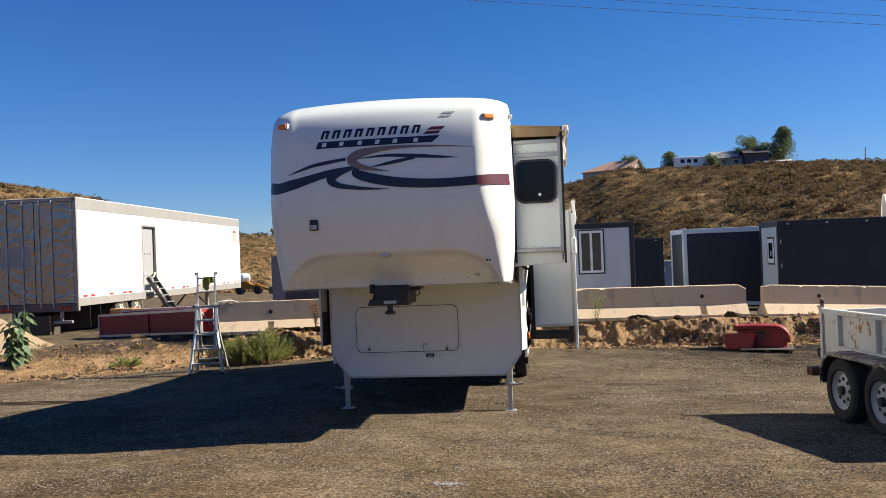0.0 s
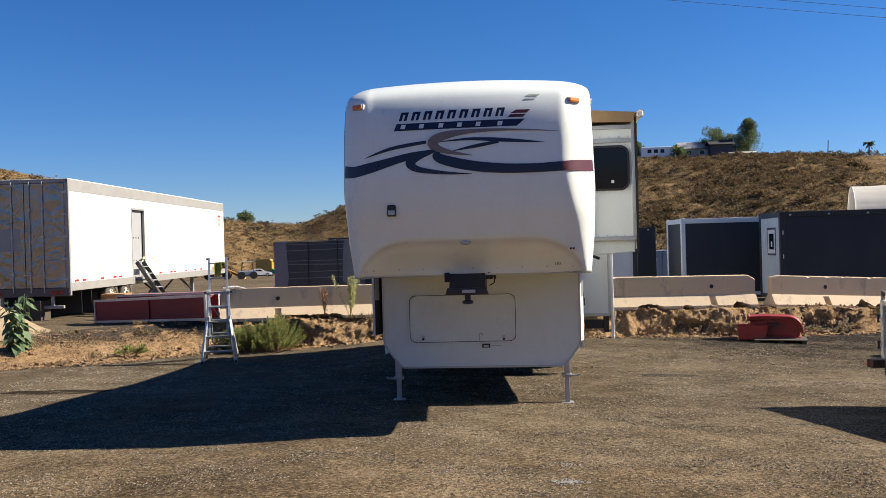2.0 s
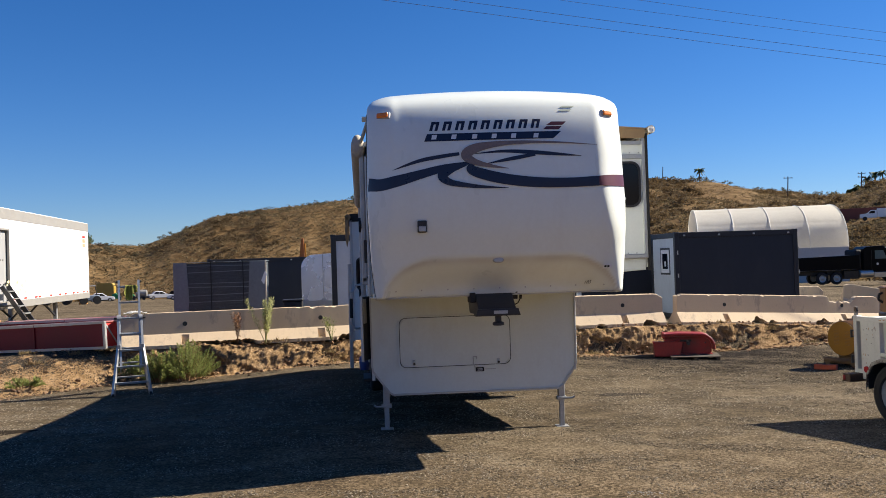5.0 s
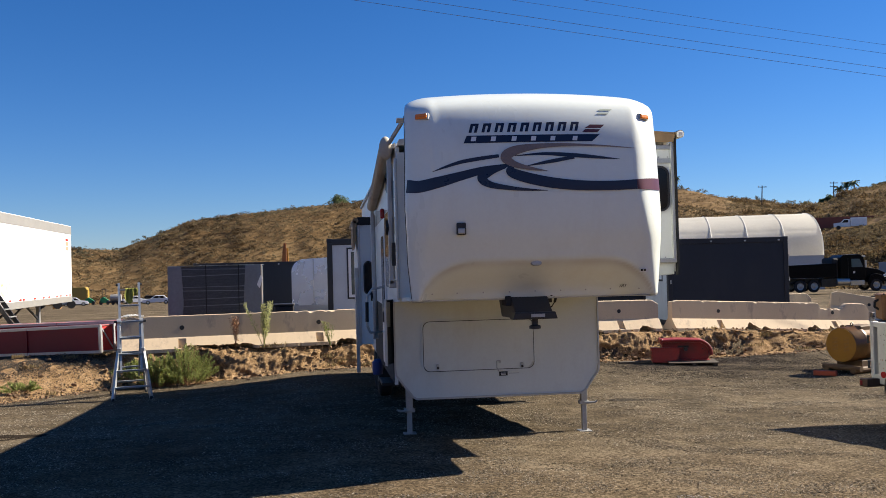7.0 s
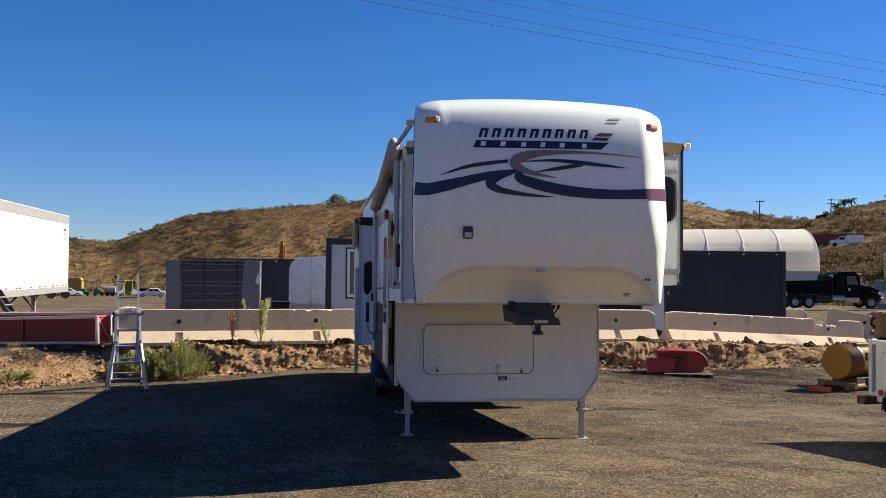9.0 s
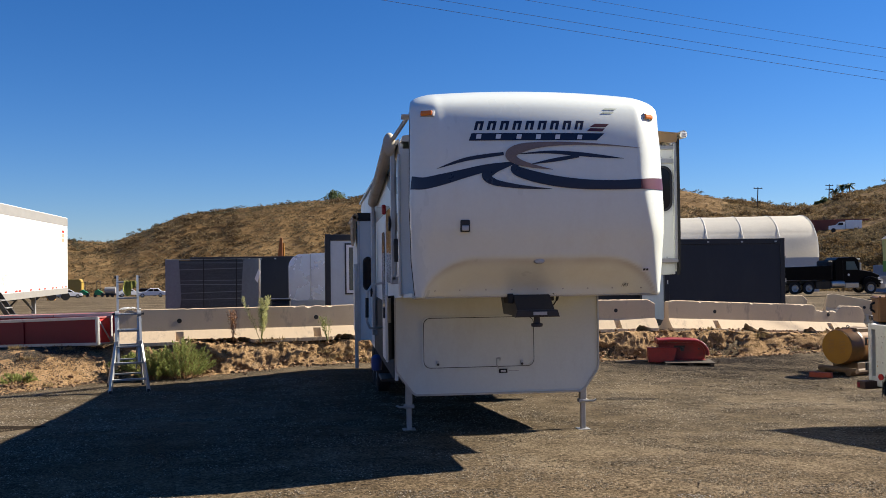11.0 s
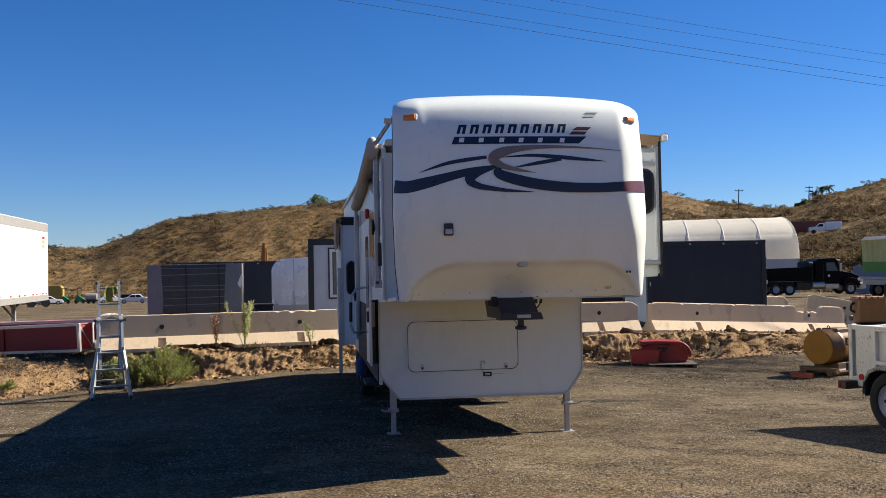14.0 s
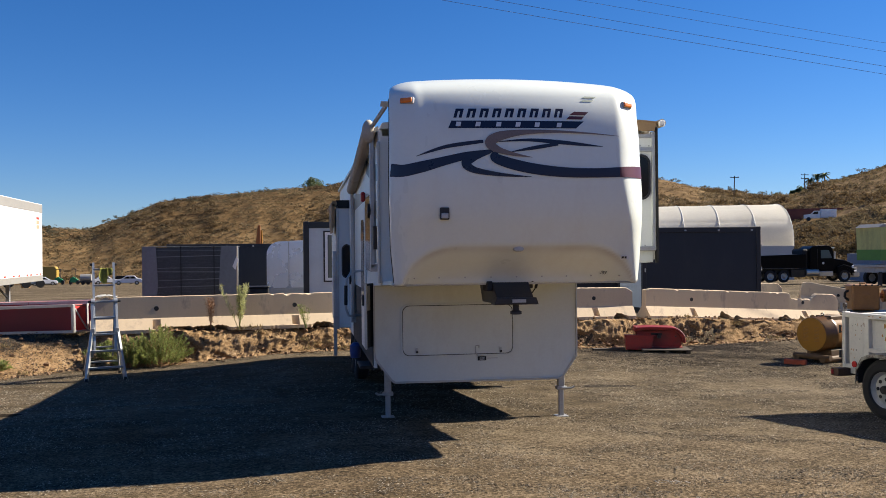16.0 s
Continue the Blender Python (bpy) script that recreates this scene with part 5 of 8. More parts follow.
    part("grab_handle", path_tube([(-1.22, 1.95, 1.72), (-1.36, 1.9, 1.70), (-1.43, 1.85, 1.60), (-1.44, 1.85, 1.20), (-1.40, 1.88, 1.10), (-1.22, 1.95, 1.10)], 0.016, 8), ALU, rv, "folded-out chrome grab handle")
    part("grip", tube((-1.437, 1.85, 1.52), (-1.44, 1.85, 1.25), 0.023, 8), BLACK, rv)
    part("porch_lamp", box(-1.265, -1.21, 1.18, 1.28, 2.63, 2.76, 0.015), RED_LENS, rv)
    part("window", prism(round_rect(0.05, 0.85, 1.75, 2.65, 0.08), "x", -1.235, -1.208), GLASS_DARK, rv, "dark tinted bedroom window")
    # Added black sheet stands in for the dark area of the lower wall.
    part("lower_side_cover", box(-1.222, -1.208, 0.02, 3.9, 0.63, 1.48, 0.004), BLACK, rv, "black sheet over the dark lower side beside the hatch")
    part("vent_cover", prism([(-0.85, 2.0), (-0.70, 2.1), (-0.70, 2.2), (-0.85, 2.25)], "x", -1.27, -1.21), BLACK_METAL, rv)
    part("step", box(-1.30, -1.0, 1.1, 1.7, 0.46, 0.50, 0.005), BLACK_METAL, rv)
    part("water_jug", lathe([(0.07, 0.44), (0.08, 0.5), (0.08, 0.62), (0.04, 0.66)], "z", 14, m=Matrix.Translation((-1.27, 2.6, 0))), BLUE, rv)


camper = build_camper()
build_slides(camper)

# ---- things on the near yard ----
def aluminium_ladder():
    """A telescoping ladder standing open as a trestle, its outer halves flared at the foot."""
    m = pose(-5.60, 6.66, ground_z(-5.6, 6.7), 0, 0, 15)
    t = thing("folding_ladder", m, "aluminium telescoping trestle ladder standing open on the gravel", "ladder")
    top, hinge, half = 2.16, 1.44, 0.180
    lean, back = 0.235, 0.62

    def front(x, z, dy=0.0):
        return (x, lean * z + dy, z)

    def rear(x, z, dy=0.0):
        return (x, lean * hinge + back * (hinge - z) + dy, z)

    def rail(p, q, w, h):
        return part("rail", bar(p, q, h, w), ALU, t)

    rungs = [0.235 + 0.30 * k for k in range(7)]
    for s in (-1, 1):
        # inner rail straight, outer rail flared below and upright above
        rail(front(s * half, 0.50, 0.03), front(s * half, top, 0.03), 0.062, 0.040)
        rail(front(s * 0.335, 0.02), front(s * 0.215, 0.92), 0.070, 0.042)
        rail(front(s * 0.215, 0.92), front(s * 0.205, hinge), 0.070, 0.042)
        rail(rear(s * half, 0.35, -0.03), rear(s * half, hinge, -0.03), 0.055, 0.024)
        rail(rear(s * 0.325, 0.02), rear(s * 0.215, 0.85), 0.060, 0.028)
        rail(rear(s * 0.215, 0.85), rear(s * 0.205, hinge), 0.060, 0.028)
        for p in (front(s * 0.335, 0.0), rear(s * 0.325, 0.0)):
            part("foot", box(p[0] - 0.026, p[0] + 0.026, p[1] - 0.045, p[1] + 0.045, -0.02, 0.055, 0.008), BLACK, t)
        part("hinge", tube((s * 0.232, lean * hinge, hinge), (s * 0.165, lean * hinge, hinge), 0.058, 16), ALU, t)
        part("lock_knob", tube((s * 0.285, lean * hinge, hinge), (s * 0.232, lean * hinge, hinge), 0.022, 10), BLACK_METAL, t)
        part("end_knob", tube((s * 0.235, lean * top + 0.03, top - 0.03), (s * 0.19, lean * top + 0.03, top - 0.03), 0.024, 10), BLACK, t)
        part("end_knob", tube((s * 0.262, lean * 0.92, 0.90), (s * 0.215, lean * 0.92, 0.90), 0.018, 10), BLACK_METAL, t)
        part("guide_bracket", box(s * 0.21 - 0.035, s * 0.21 + 0.035, lean * 0.9 - 0.045, lean * 0.9 + 0.05, 0.86, 0.95, 0.006), GALV, t)
        part("guide_bracket", box(s * 0.205 - 0.03, s * 0.205 + 0.03, lean * hinge - 0.05, lean * hinge + 0.06, hinge - 0.16, hinge - 0.08, 0.006), GALV, t)
    for z in rungs:
        w = 0.335 - 0.12 * min(1.0, z / 0.92) - 0.012
        w = half if z > hinge + 0.1 else w
        y = lean * z + (0.03 if z > hinge + 0.1 else 0.0)
        part("rung", prism([(y - 0.035, z + 0.014), (y + 0.045, z + 0.016), (y + 0.040, z - 0.012), (y - 0.030, z - 0.016)], "x", -w, w, bevel=0.003), ALU, t)
    for z in rungs[:4]:
        w = 0.325 - 0.11 * min(1.0, z / 0.85) - 0.012
        y = rear(0, z)[1]
        part("rung", prism([(y - 0.035, z + 0.014), (y + 0.030, z + 0.014), (y + 0.028, z - 0.012), (y - 0.030, z - 0.014)], "x", -w, w, bevel=0.003), ALU, t)
    # cloth over the top rung
    bm = bmesh.new()
    rows = []
    zr = rungs[-1] + 0.022
    for i in range(17):
        u = i / 16
        row = []
        for k in range(13):
            v = k / 12
            x = -0.075 + 0.235 * v * (1 - 0.35 * max(0.0, u - 0.55) * (1 if v > 0.5 else -0.6))
            fall = (0.20 + 0.10 * math.sin(v * 4.2 + 0.4)) * max(0.0, (u - 0.25) / 0.75)
            fall_back = 0.14 * max(0.0, (0.18 - u) / 0.18)
            y = lean * rungs[-1] + 0.03 + (0.05 if u < 0.18 else -0.045 if u > 0.25 else 0.05 - 0.095 * (u - 0.18) / 0.07)
            y -= 0.022 * math.sin(v * 11 + u * 2.5) * max(0.0, u - 0.2) + 0.01 * math.sin(v * 23)
            row.append(bm.verts.new((x + 0.012 * math.sin(u * 7 + v * 3), y, zr + 0.008 - fall - fall_back)))
        rows.append(row)
    for a, b in zip(rows, rows[1:]):
        for k in range(12):
            bm.faces.new((a[k], a[k + 1], b[k + 1], b[k]))
    bmesh.ops.solidify(bm, geom=bm.faces[:], thickness=0.008)
    cloth = part("towel", bm, TOWEL, smooth=True)
    cloth.matrix_world = m
    tagged(cloth, "crumpled olive green cloth hung over a ladder rung", "towel")


def barrier_section(length, seed, broken=None, notches=(1.4, 4.3), torn=()):
    """One concrete barrier lying along x, its lit foot sloped, its edges chipped."""
    prof = [(-0.305, 0.0), (-0.305, 0.075), (-0.28, 0.105), (-0.125, 0.30), (-0.100, 0.33), (-0.088, 0.80), (-0.072, 0.815), (0.072, 0.815), (0.088, 0.80), (0.100, 0.33), (0.305, 0.075), (0.305, 0.0)]
    n = int(length / 0.045)
    xs = [length * i / n for i in range(n + 1)]
    for c in notches:
        if c < length - 0.2:
            xs = [x for x in xs if abs(abs(x - c) - 0.085) > 0.02] + [c - 0.087, c - 0.082, c + 0.082, c + 0.087]
    xs.sort()
    bm = bmesh.new()
    rows = []
    for x in xs:
        pocket = any(abs(x - c) < 0.084 for c in notches if c < length - 0.2)
        end = min(x, length - x)
        row = []
        for k, (y, z) in enumerate(prof):
            dy = 0.008 * noise.noise((x * 3 + seed * 9, y * 4, z * 4)) + 0.004 * noise.noise((x * 15, y * 9, z * 9 + seed))
            dz = 0.0
            if k in (4, 5):
                dy *= 0.12
            elif k < 4:
                dy *= 0.4
            if k in (5, 6, 7, 8):
                chip = max(0.0, noise.noise((x * 5.2, seed * 3.1, 0.5)) - 0.30) * (0.14 if k < 7 else 0.03) + 0.010 * max(0.0, noise.noise((x * 19, seed * 1.7, 4)))
                dz -= chip + 0.006 * noise.noise((x * 8, seed, 1))
                if end < 0.2:
                    dz -= (0.17 if x > 1 else 0.10) * (1 - end / 0.2) ** 1.5 * (0.4 + abs(noise.noise((seed * 7.7, x * 4, 3)))) + 0.05 * max(0.0, noise.noise((x * 16, seed * 2.3, 7)))
                if broken:
                    xa, xb, deep = broken
                    dz -= deep * smooth_step(xa, xa + 0.14, x) * (1 - smooth_step(xb - 0.34, xb, x)) * (1 + 0.35 * noise.noise((x * 9, k * 0.6, seed)) + 0.2 * noise.noise((x * 31, k, 2)))
            row.append([x - 0.06 * (end < 0.01) * noise.noise((y * 9, z * 9, seed)), y + dy * (1 if y < 0 else -1), z + dz])
        # the foot's lower edge, broken away along its own slope
        gone = min(0.055, max(0.0, noise.noise((x * 1.7, seed * 5.3, 2.5)) - 0.16) * 0.30) + sum(hb * max(0.0, 1 - abs(x - xb) / wb) for xb, wb, hb in torn)
        gone = min(0.2, gone * (1 + 0.55 * noise.noise((x * 13, seed, 5))) + 0.012 * max(0.0, noise.noise((x * 21, seed, 8))))
        f = gone / 0.225
        y1, z1 = row[1][1] + 0.18 * f, row[1][2] + gone
        row[1] = [x, y1, z1]
        row[0] = [x, y1 + 0.10 * min(1, gone / 0.03), max(0.0, z1 - 0.075 + 0.06 * min(1, gone / 0.05))]
        # cut back to an upright face in the fork pockets
        row[2] = [x, row[3][1], row[1][2] + 0.02] if pocket else [a + 0.12 * (b - a) for a, b in zip(row[1], row[3])]
        rows.append([bm.verts.new(q) for q in row])
    m = len(prof)
    for a, b in zip(rows, rows[1:]):
        for k in range(m):
            bm.faces.new((a[k], a[(k + 1) % m], b[(k + 1) % m], b[k]))
    bm.faces.new(rows[0])
    bm.faces.new(rows[-1])
    return bm, notches


def barrier(p, q, z0, z1, seed, label, broken=None, notches=(1.45, 4.45), lean=0.0, torn=()):
    """A barrier from p to q on the plan, with its foot at heights z0 and z1."""
    p, q = Vector((*p, z0)), Vector((*q, z1))
    d = q - p
    t = thing("concrete_barrier", Matrix.Translation(p) @ pose(0, 0, 0, 0, 0, math.degrees(math.atan2(d.y, d.x))) @ pose(0, 0, 0, 0, -math.degrees(math.asin(d.z / d.length)), 0) @ pose(0, 0, 0, -lean, 0, 0), label, "barrier", "road barriers along the bank")
    bm, notches = barrier_section(d.length, seed, broken, notches, torn)
    part("body", bm, CONCRETE, t)
    for x in notches:
        if x < d.length - 0.2:
            part("lifting_hole", tube((x, -0.099, 0.54), (x, -0.04, 0.54), 0.052, 14), BLACK, t, "dark lifting hole")


def red_machine():
    """A belt guard and its base block, standing askew on a pallet."""
    z = ground_z(6.2, 9.8)
    t = thing("machine_casting", pose(5.64, 9.93, z + 0.05, 0, 0, -15), "old red cast-iron machine part lying on a pallet", "machine part")
    part("block", prism([(0, 0.0), (0.60, 0.0), (0.66, 0.33), (-0.02, 0.345), (-0.02, 0.31), (0.0, 0.30)], "y", -0.02, 0.30, bevel=0.012), RED_IRON, t)
    part("block_lip", box(-0.03, 0.70, -0.035, 0.02, 0.325, 0.352, 0.006), RED_IRON, t)
    web = [(0.26, 0.02), (0.26, 0.44)] + [(1.10 + 0.24 * math.sin(radians(a)), 0.20 + 0.24 * math.cos(radians(a))) for a in range(0, 95, 9)] + [(1.34, 0.08), (1.28, 0.02)]
    part("web", prism(web, "y", 0.22, 0.50, bevel=0.012), RED_IRON, t, "flat red casting web")
    part("foot_plate", box(0.50, 1.36, 0.10, 0.58, 0.0, 0.05, 0.008), RED_IRON, t)

    def hood_line(r):
        return [(0.24, 0.20 + r), (0.60, 0.215 + r)] + [(1.08 + r * math.sin(radians(a)), 0.20 + r * math.cos(radians(a))) for a in range(0, 100, 7)]

    part("hood", prism(hood_line(0.33) + hood_line(0.255)[::-1], "y", 0.06, 0.56), RED_IRON, t, "rounded red belt guard")
    bm = bmesh.new()
    for y in (0.06, 0.56):
        path_tube([(x, y, zz) for x, zz in hood_line(0.305)], 0.030, 8, bm)
    part("rolled_edge", bm, RED_IRON, t)
    part("hood_end", box(0.20, 0.27, 0.05, 0.57, 0.42, 0.55, 0.02), RED_IRON, t)
    part("slot", box(0.62, 0.88, 0.212, 0.222, 0.33, 0.38), BLACK, t)
    part("shaft", tube((0.80, 0.10, 0.30), (0.80, 0.22, 0.30), 0.045, 12), BLACK_METAL, t)
    part("bolt", tube((1.20, 0.20, 0.30), (1.20, 0.225, 0.30), 0.02, 8), BLACK_METAL, t)
    p = thing("pallet", pose(5.90, 9.44, z - 0.01, 0, 0, -15), "weathered wooden pallet on the gravel", "pallet")
    for k in range(6):
        part("plank", box(-0.03, 1.10, 0.0 + 0.135 * k, 0.115 + 0.135 * k, 0.078, 0.098, 0.003), WOOD, p)
    for k in range(3):
        part("bearer", box(0.0 + 0.49 * k, 0.09 + 0.49 * k, 0, 0.78, 0.0, 0.078, 0.003), WOOD, p)
    p2 = thing("plank", pose(4.85, 9.98, ground_z(5.2, 9.9), 0, 0, 2), "dark timber lying on the gravel", "timber")
    part("board", box(0, 0.80, 0, 0.12, 0, 0.06, 0.006), WOOD, p2)


def utility_trailer():
    """White tandem dump trailer: its tail corner at the origin, its side runs along -y, its bed to +x."""
    zb = near_z(5.0, -1.0)
    t = thing("utility_trailer", pose(4.91, 0.20, zb, 0, 0, 9.0), "chipped white steel tandem-axle utility trailer with rust", "trailer")
    L, W, z0, z1 = 3.2, 1.9, 0.56, 1.24
    part("side_panel", box(0.062, 0.078, -L, -0.02, z0, z1 - 0.03), UTIL_WHITE, t)
    part("side_panel", box(W - 0.055, W - 0.03, -L, -0.02, z0, z1 - 0.03), UTIL_WHITE, t)
    part("front_panel", box(0.03, W - 0.03, -L - 0.02, -L, z0, z1 - 0.03), UTIL_WHITE, t)
    part("top_rail", box(0.0, 0.075, -L, -0.01, z1 - 0.06, z1, 0.006), UTIL_WHITE, t)
    part("top_rail", box(W - 0.075, W, -L, -0.01, z1 - 0.06, z1, 0.006), UTIL_WHITE, t)
    part("mid_rail", box(0.008, 0.062, -L, -0.44, z0 + 0.20, z0 + 0.25, 0.004), UTIL_WHITE, t)
    part("bottom_rail", box(0.0, 0.075, -L, -0.02, z0 - 0.10, z0 + 0.02, 0.006), UTIL_WHITE, t)
    part("bed", box(0.04, W - 0.04, -L, -0.03, z0 - 0.04, z0, 0.0), BLACK_METAL, t)
    for y in (-0.40, -1.25, -2.1, -2.95):
        part("stake_post", box(0.004, 0.062, y - 0.045, y + 0.045, z0, z1 - 0.04, 0.004), UTIL_WHITE, t)
    part("corner_post", box(-0.005, 0.085, -0.06, 0.0, z0 - 0.10, z1 + 0.01, 0.006), UTIL_WHITE, t)
    part("corner_plate", box(0.002, 0.012, -0.36, -0.12, z0 - 0.02, z1 - 0.05, 0.003), UTIL_WHITE, t)
    part("corner_post", box(W - 0.085, W + 0.005, -0.09, 0.0, z0 - 0.10, z1 + 0.04, 0.006), UTIL_WHITE, t)
    part("tailgate", box(0.09, W - 0.09, -0.05, -0.01, z0 - 0.02, z1 - 0.02, 0.006), UTIL_WHITE, t)
    for z in (z0 + 0.14, z1 - 0.22):
        part("hinge", tube((-0.03, 0.005, z - 0.05), (-0.03, 0.005, z + 0.05), 0.014, 8), BLACK_METAL, t)
        part("hinge_strap", box(-0.035, 0.03, -0.005, 0.012, z - 0.045, z - 0.03), BLACK_METAL, t)
        part("hinge_strap", box(-0.035, 0.03, -0.005, 0.012, z + 0.03, z + 0.045), BLACK_METAL, t)
    plate = part("latch_plate", box(0.0, 0.045, -0.05, -0.012, z1 + 0.01, z1 + 0.12, 0.006), FENDER, t, "rusty gate latch")
    part("latch_pin", tube((0.022, -0.058, z1 + 0.07), (0.022, -0.004, z1 + 0.07), 0.012, 8), BLACK_METAL, plate)
    part("bumper", box(-0.19, 0.30, -0.14, 0.0, 0.43, 0.53, 0.006), mat_rusty, t, "rusty brown steel bumper")
    part("tail_lamp", box(-0.20, -0.188, -0.055, -0.012, 0.45, 0.51, 0.004), RED_PANEL, t)
    part("side_reflector", tube((-0.002, -0.215, 0.585), (-0.016, -0.215, 0.585), 0.040, 18), RED_LENS, t)
    flakes = random.Random(23)
    for k in range(34):
        u = k / 33
        line = ((-0.70 - 0.05 * math.sin(9 * u), 1.13 - 0.36 * u), (-0.84 - 0.10 * u, 1.14 - 0.10 * math.sin(3 * u)), (-1.02 - 0.05 * u, 1.13 - 0.12 * u))[k % 3]
        cy, cz = line[0] + flakes.gauss(0, 0.022), line[1] + flakes.gauss(0, 0.018)
        r = flakes.uniform(0.008, 0.026)
        bm = bmesh.new()
        bm.faces.new([bm.verts.new((0.0595 - 0.0002 * k / 4, cy + r * flakes.uniform(0.35, 1.3) * math.cos(q), cz + 1.5 * r * flakes.uniform(0.35, 1.3) * math.sin(q))) for q in [n * math.pi / 6 for n in range(12)]])
        part("rust_patch", bm, RUST, t)
    rng = random.Random(17)
    for k in range(14):
        y, z = rng.uniform(-0.34, -0.14), rng.uniform(z0 + 0.05, z1 - 0.12)
        w, h = rng.uniform(0.002, 0.005), rng.uniform(0.004, 0.014)
        part("paint_chip", box(0.0, 0.002, y - w, y + w, z - h, z + h * rng.uniform(0.2, 1)), RUST if rng.random() < 0.6 else BLACK_METAL, t)
    for k in range(22):
        y = rng.uniform(-1.8, -0.42)
        w, h = rng.uniform(0.004, 0.02), rng.uniform(0.002, 0.008)
        part("paint_chip", box(-0.002, 0.0, y - w, y + w, z1 - 0.03 - h, z1 - 0.03 + h), RUST, t)
    for k in range(20):
        y = rng.uniform(-1.86, -0.78)
        w = rng.uniform(0.01, 0.05)
        part("paint_chip", box(-0.264, -0.256, y - w, y + w, 0.75, 0.782), RUST if rng.random() < 0.7 else BLACK_METAL, t)
    # tandem wheels and fender
    for y in (-0.91, -1.76):
        wheel(t, (-0.12, y, 0.365), 0.365, 0.22, 0.218, holes=8)
        wheel(t, (W + 0.12, y, 0.365), 0.365, 0.22, 0.215, holes=0)
        part("axle", tube((0.0, y, 0.36), (W, y, 0.36), 0.04, 10), BLACK_METAL, t)
    arc = [(-0.505, 0.42), (-0.52, 0.58), (-0.61, 0.72), (-0.76, 0.78), (-1.91, 0.78), (-2.06, 0.72), (-2.15, 0.58), (-2.17, 0.42)]
    for x0 in (-0.26, W + 0.0):
        bm = bmesh.new()
        for a, b in zip(arc, arc[1:]):
            ring_pts = [bm.verts.new((x, p[0], p[1] + dz)) for x, p, dz in ((x0, a, 0), (x0 + 0.26, a, 0), (x0 + 0.26, b, 0), (x0, b, 0))]
            bm.faces.new(ring_pts)
            low = [bm.verts.new((x0, p[0], p[1] - 0.035)) for p in (a, b)]
            bm.faces.new((ring_pts[0], ring_pts[3], low[1], low[0]))
        bmesh.ops.remove_doubles(bm, verts=bm.verts, dist=0.001)
        bmesh.ops.solidify(bm, geom=bm.faces[:], thickness=0.008)
        fender = part("fender", bm, FENDER if x0 < 0 else BLACK_METAL, t, "bent white wheel guard with rust")
        # Black sheet inside the guard holds its shade and dirt as colour.
        bm = bmesh.new()
        for a, b in zip(arc, arc[1:]):
            bm.faces.new([bm.verts.new((x, p[0] + (-0.02 if p[0] > -1.35 else 0.02), p[1] - 0.02)) for x, p in ((x0 + 0.012, a), (x0 + 0.255, a), (x0 + 0.255, b), (x0 + 0.012, b))])
        bmesh.ops.remove_doubles(bm, verts=bm.verts, dist=0.001)
        bmesh.ops.solidify(bm, geom=bm.faces[:], thickness=0.004)
        part("shade_sheet", bm, BLACK_METAL, fender)
    part("drawbar", bar((W / 2, -L, 0.45), (W / 2, -L - 1.3, 0.42), 0.12, 0.10), BLACK_METAL, t)
    part("jack_stand", tube((W / 2, -L - 1.1, 0.0), (W / 2, -L - 1.1, 0.75), 0.03, 10), GALV, t)
    for y in (-0.3, -2.5):
        part("cross_member", box(0.0, W, y - 0.05, y + 0.05, 0.40, 0.50), BLACK_METAL, t)
    # old motor loaded in the bed
    e = thing("old_motor", pose(10.36, 8.49, ground_z(10.4, 8.0) - 0.05, 0, 0, -20) @ Matrix.Diagonal((1.05, 1.05, 1, 1)), "old orange-brown motor and gearbox on a steel stand", "motor")
    part("gearbox", box(0.02, 0.58, -0.78, -0.22, 1.08, 1.66, 0.04, seg=2), ORANGE, e)
    part("cover", lathe([(0.02, -0.24), (0.16, -0.22), (0.17, -0.20), (0.17, -0.14), (0.02, -0.12)], "y", 20, m=Matrix.Translation((0.30, -0.55, 1.42))), ORANGE, e)
    for sx in (0.08, 1.3):
        for sy in (-0.85, -0.25):
            part("stand_leg", box(sx - 0.04, sx + 0.04, sy - 0.04, sy + 0.04, 0.0, 1.0, 0.005), BLACK_METAL, e)
    part("stand_top", box(0.0, 1.4, -0.95, -0.15, 0.98, 1.06, 0.01), BLACK_METAL, e)
    part("shaft", tube((0.55, -0.5, 1.40), (1.0, -0.5, 1.40), 0.06, 12), ORANGE, e)
    part("flange", tube((0.70, -0.5, 1.40), (0.78, -0.5, 1.40), 0.14, 16), ORANGE, e)
    part("engine_block", box(0.85, 1.5, -0.95, -0.2, 1.06, 1.70, 0.06, seg=2), BLACK_METAL, e)
    part("filler", tube((0.3, -0.5, 1.60), (0.3, -0.5, 1.70), 0.07, 12), ORANGE, e)
    part("bolt_rim", box(0.0, 0.60, -0.80, -0.20, 1.60, 1.635, 0.01), ORANGE, e)
    for k in range(5):
        part("bolt", tube((0.06 + 0.12 * k, -0.79, 1.635), (0.06 + 0.12 * k, -0.79, 1.665), 0.02, 8), BLACK_METAL, e)
    part("hose", path_tube([(0.1, -0.5, 1.55), (-0.05, -0.5, 1.48), (-0.06, -0.5, 1.36), (0.08, -0.5, 1.26)], 0.025, 8), BLACK, e)


mat_rusty = mat("rusty brown steel", (0.075, 0.042, 0.026), 0.8, var=0.35, fine=50, bump=0.3)


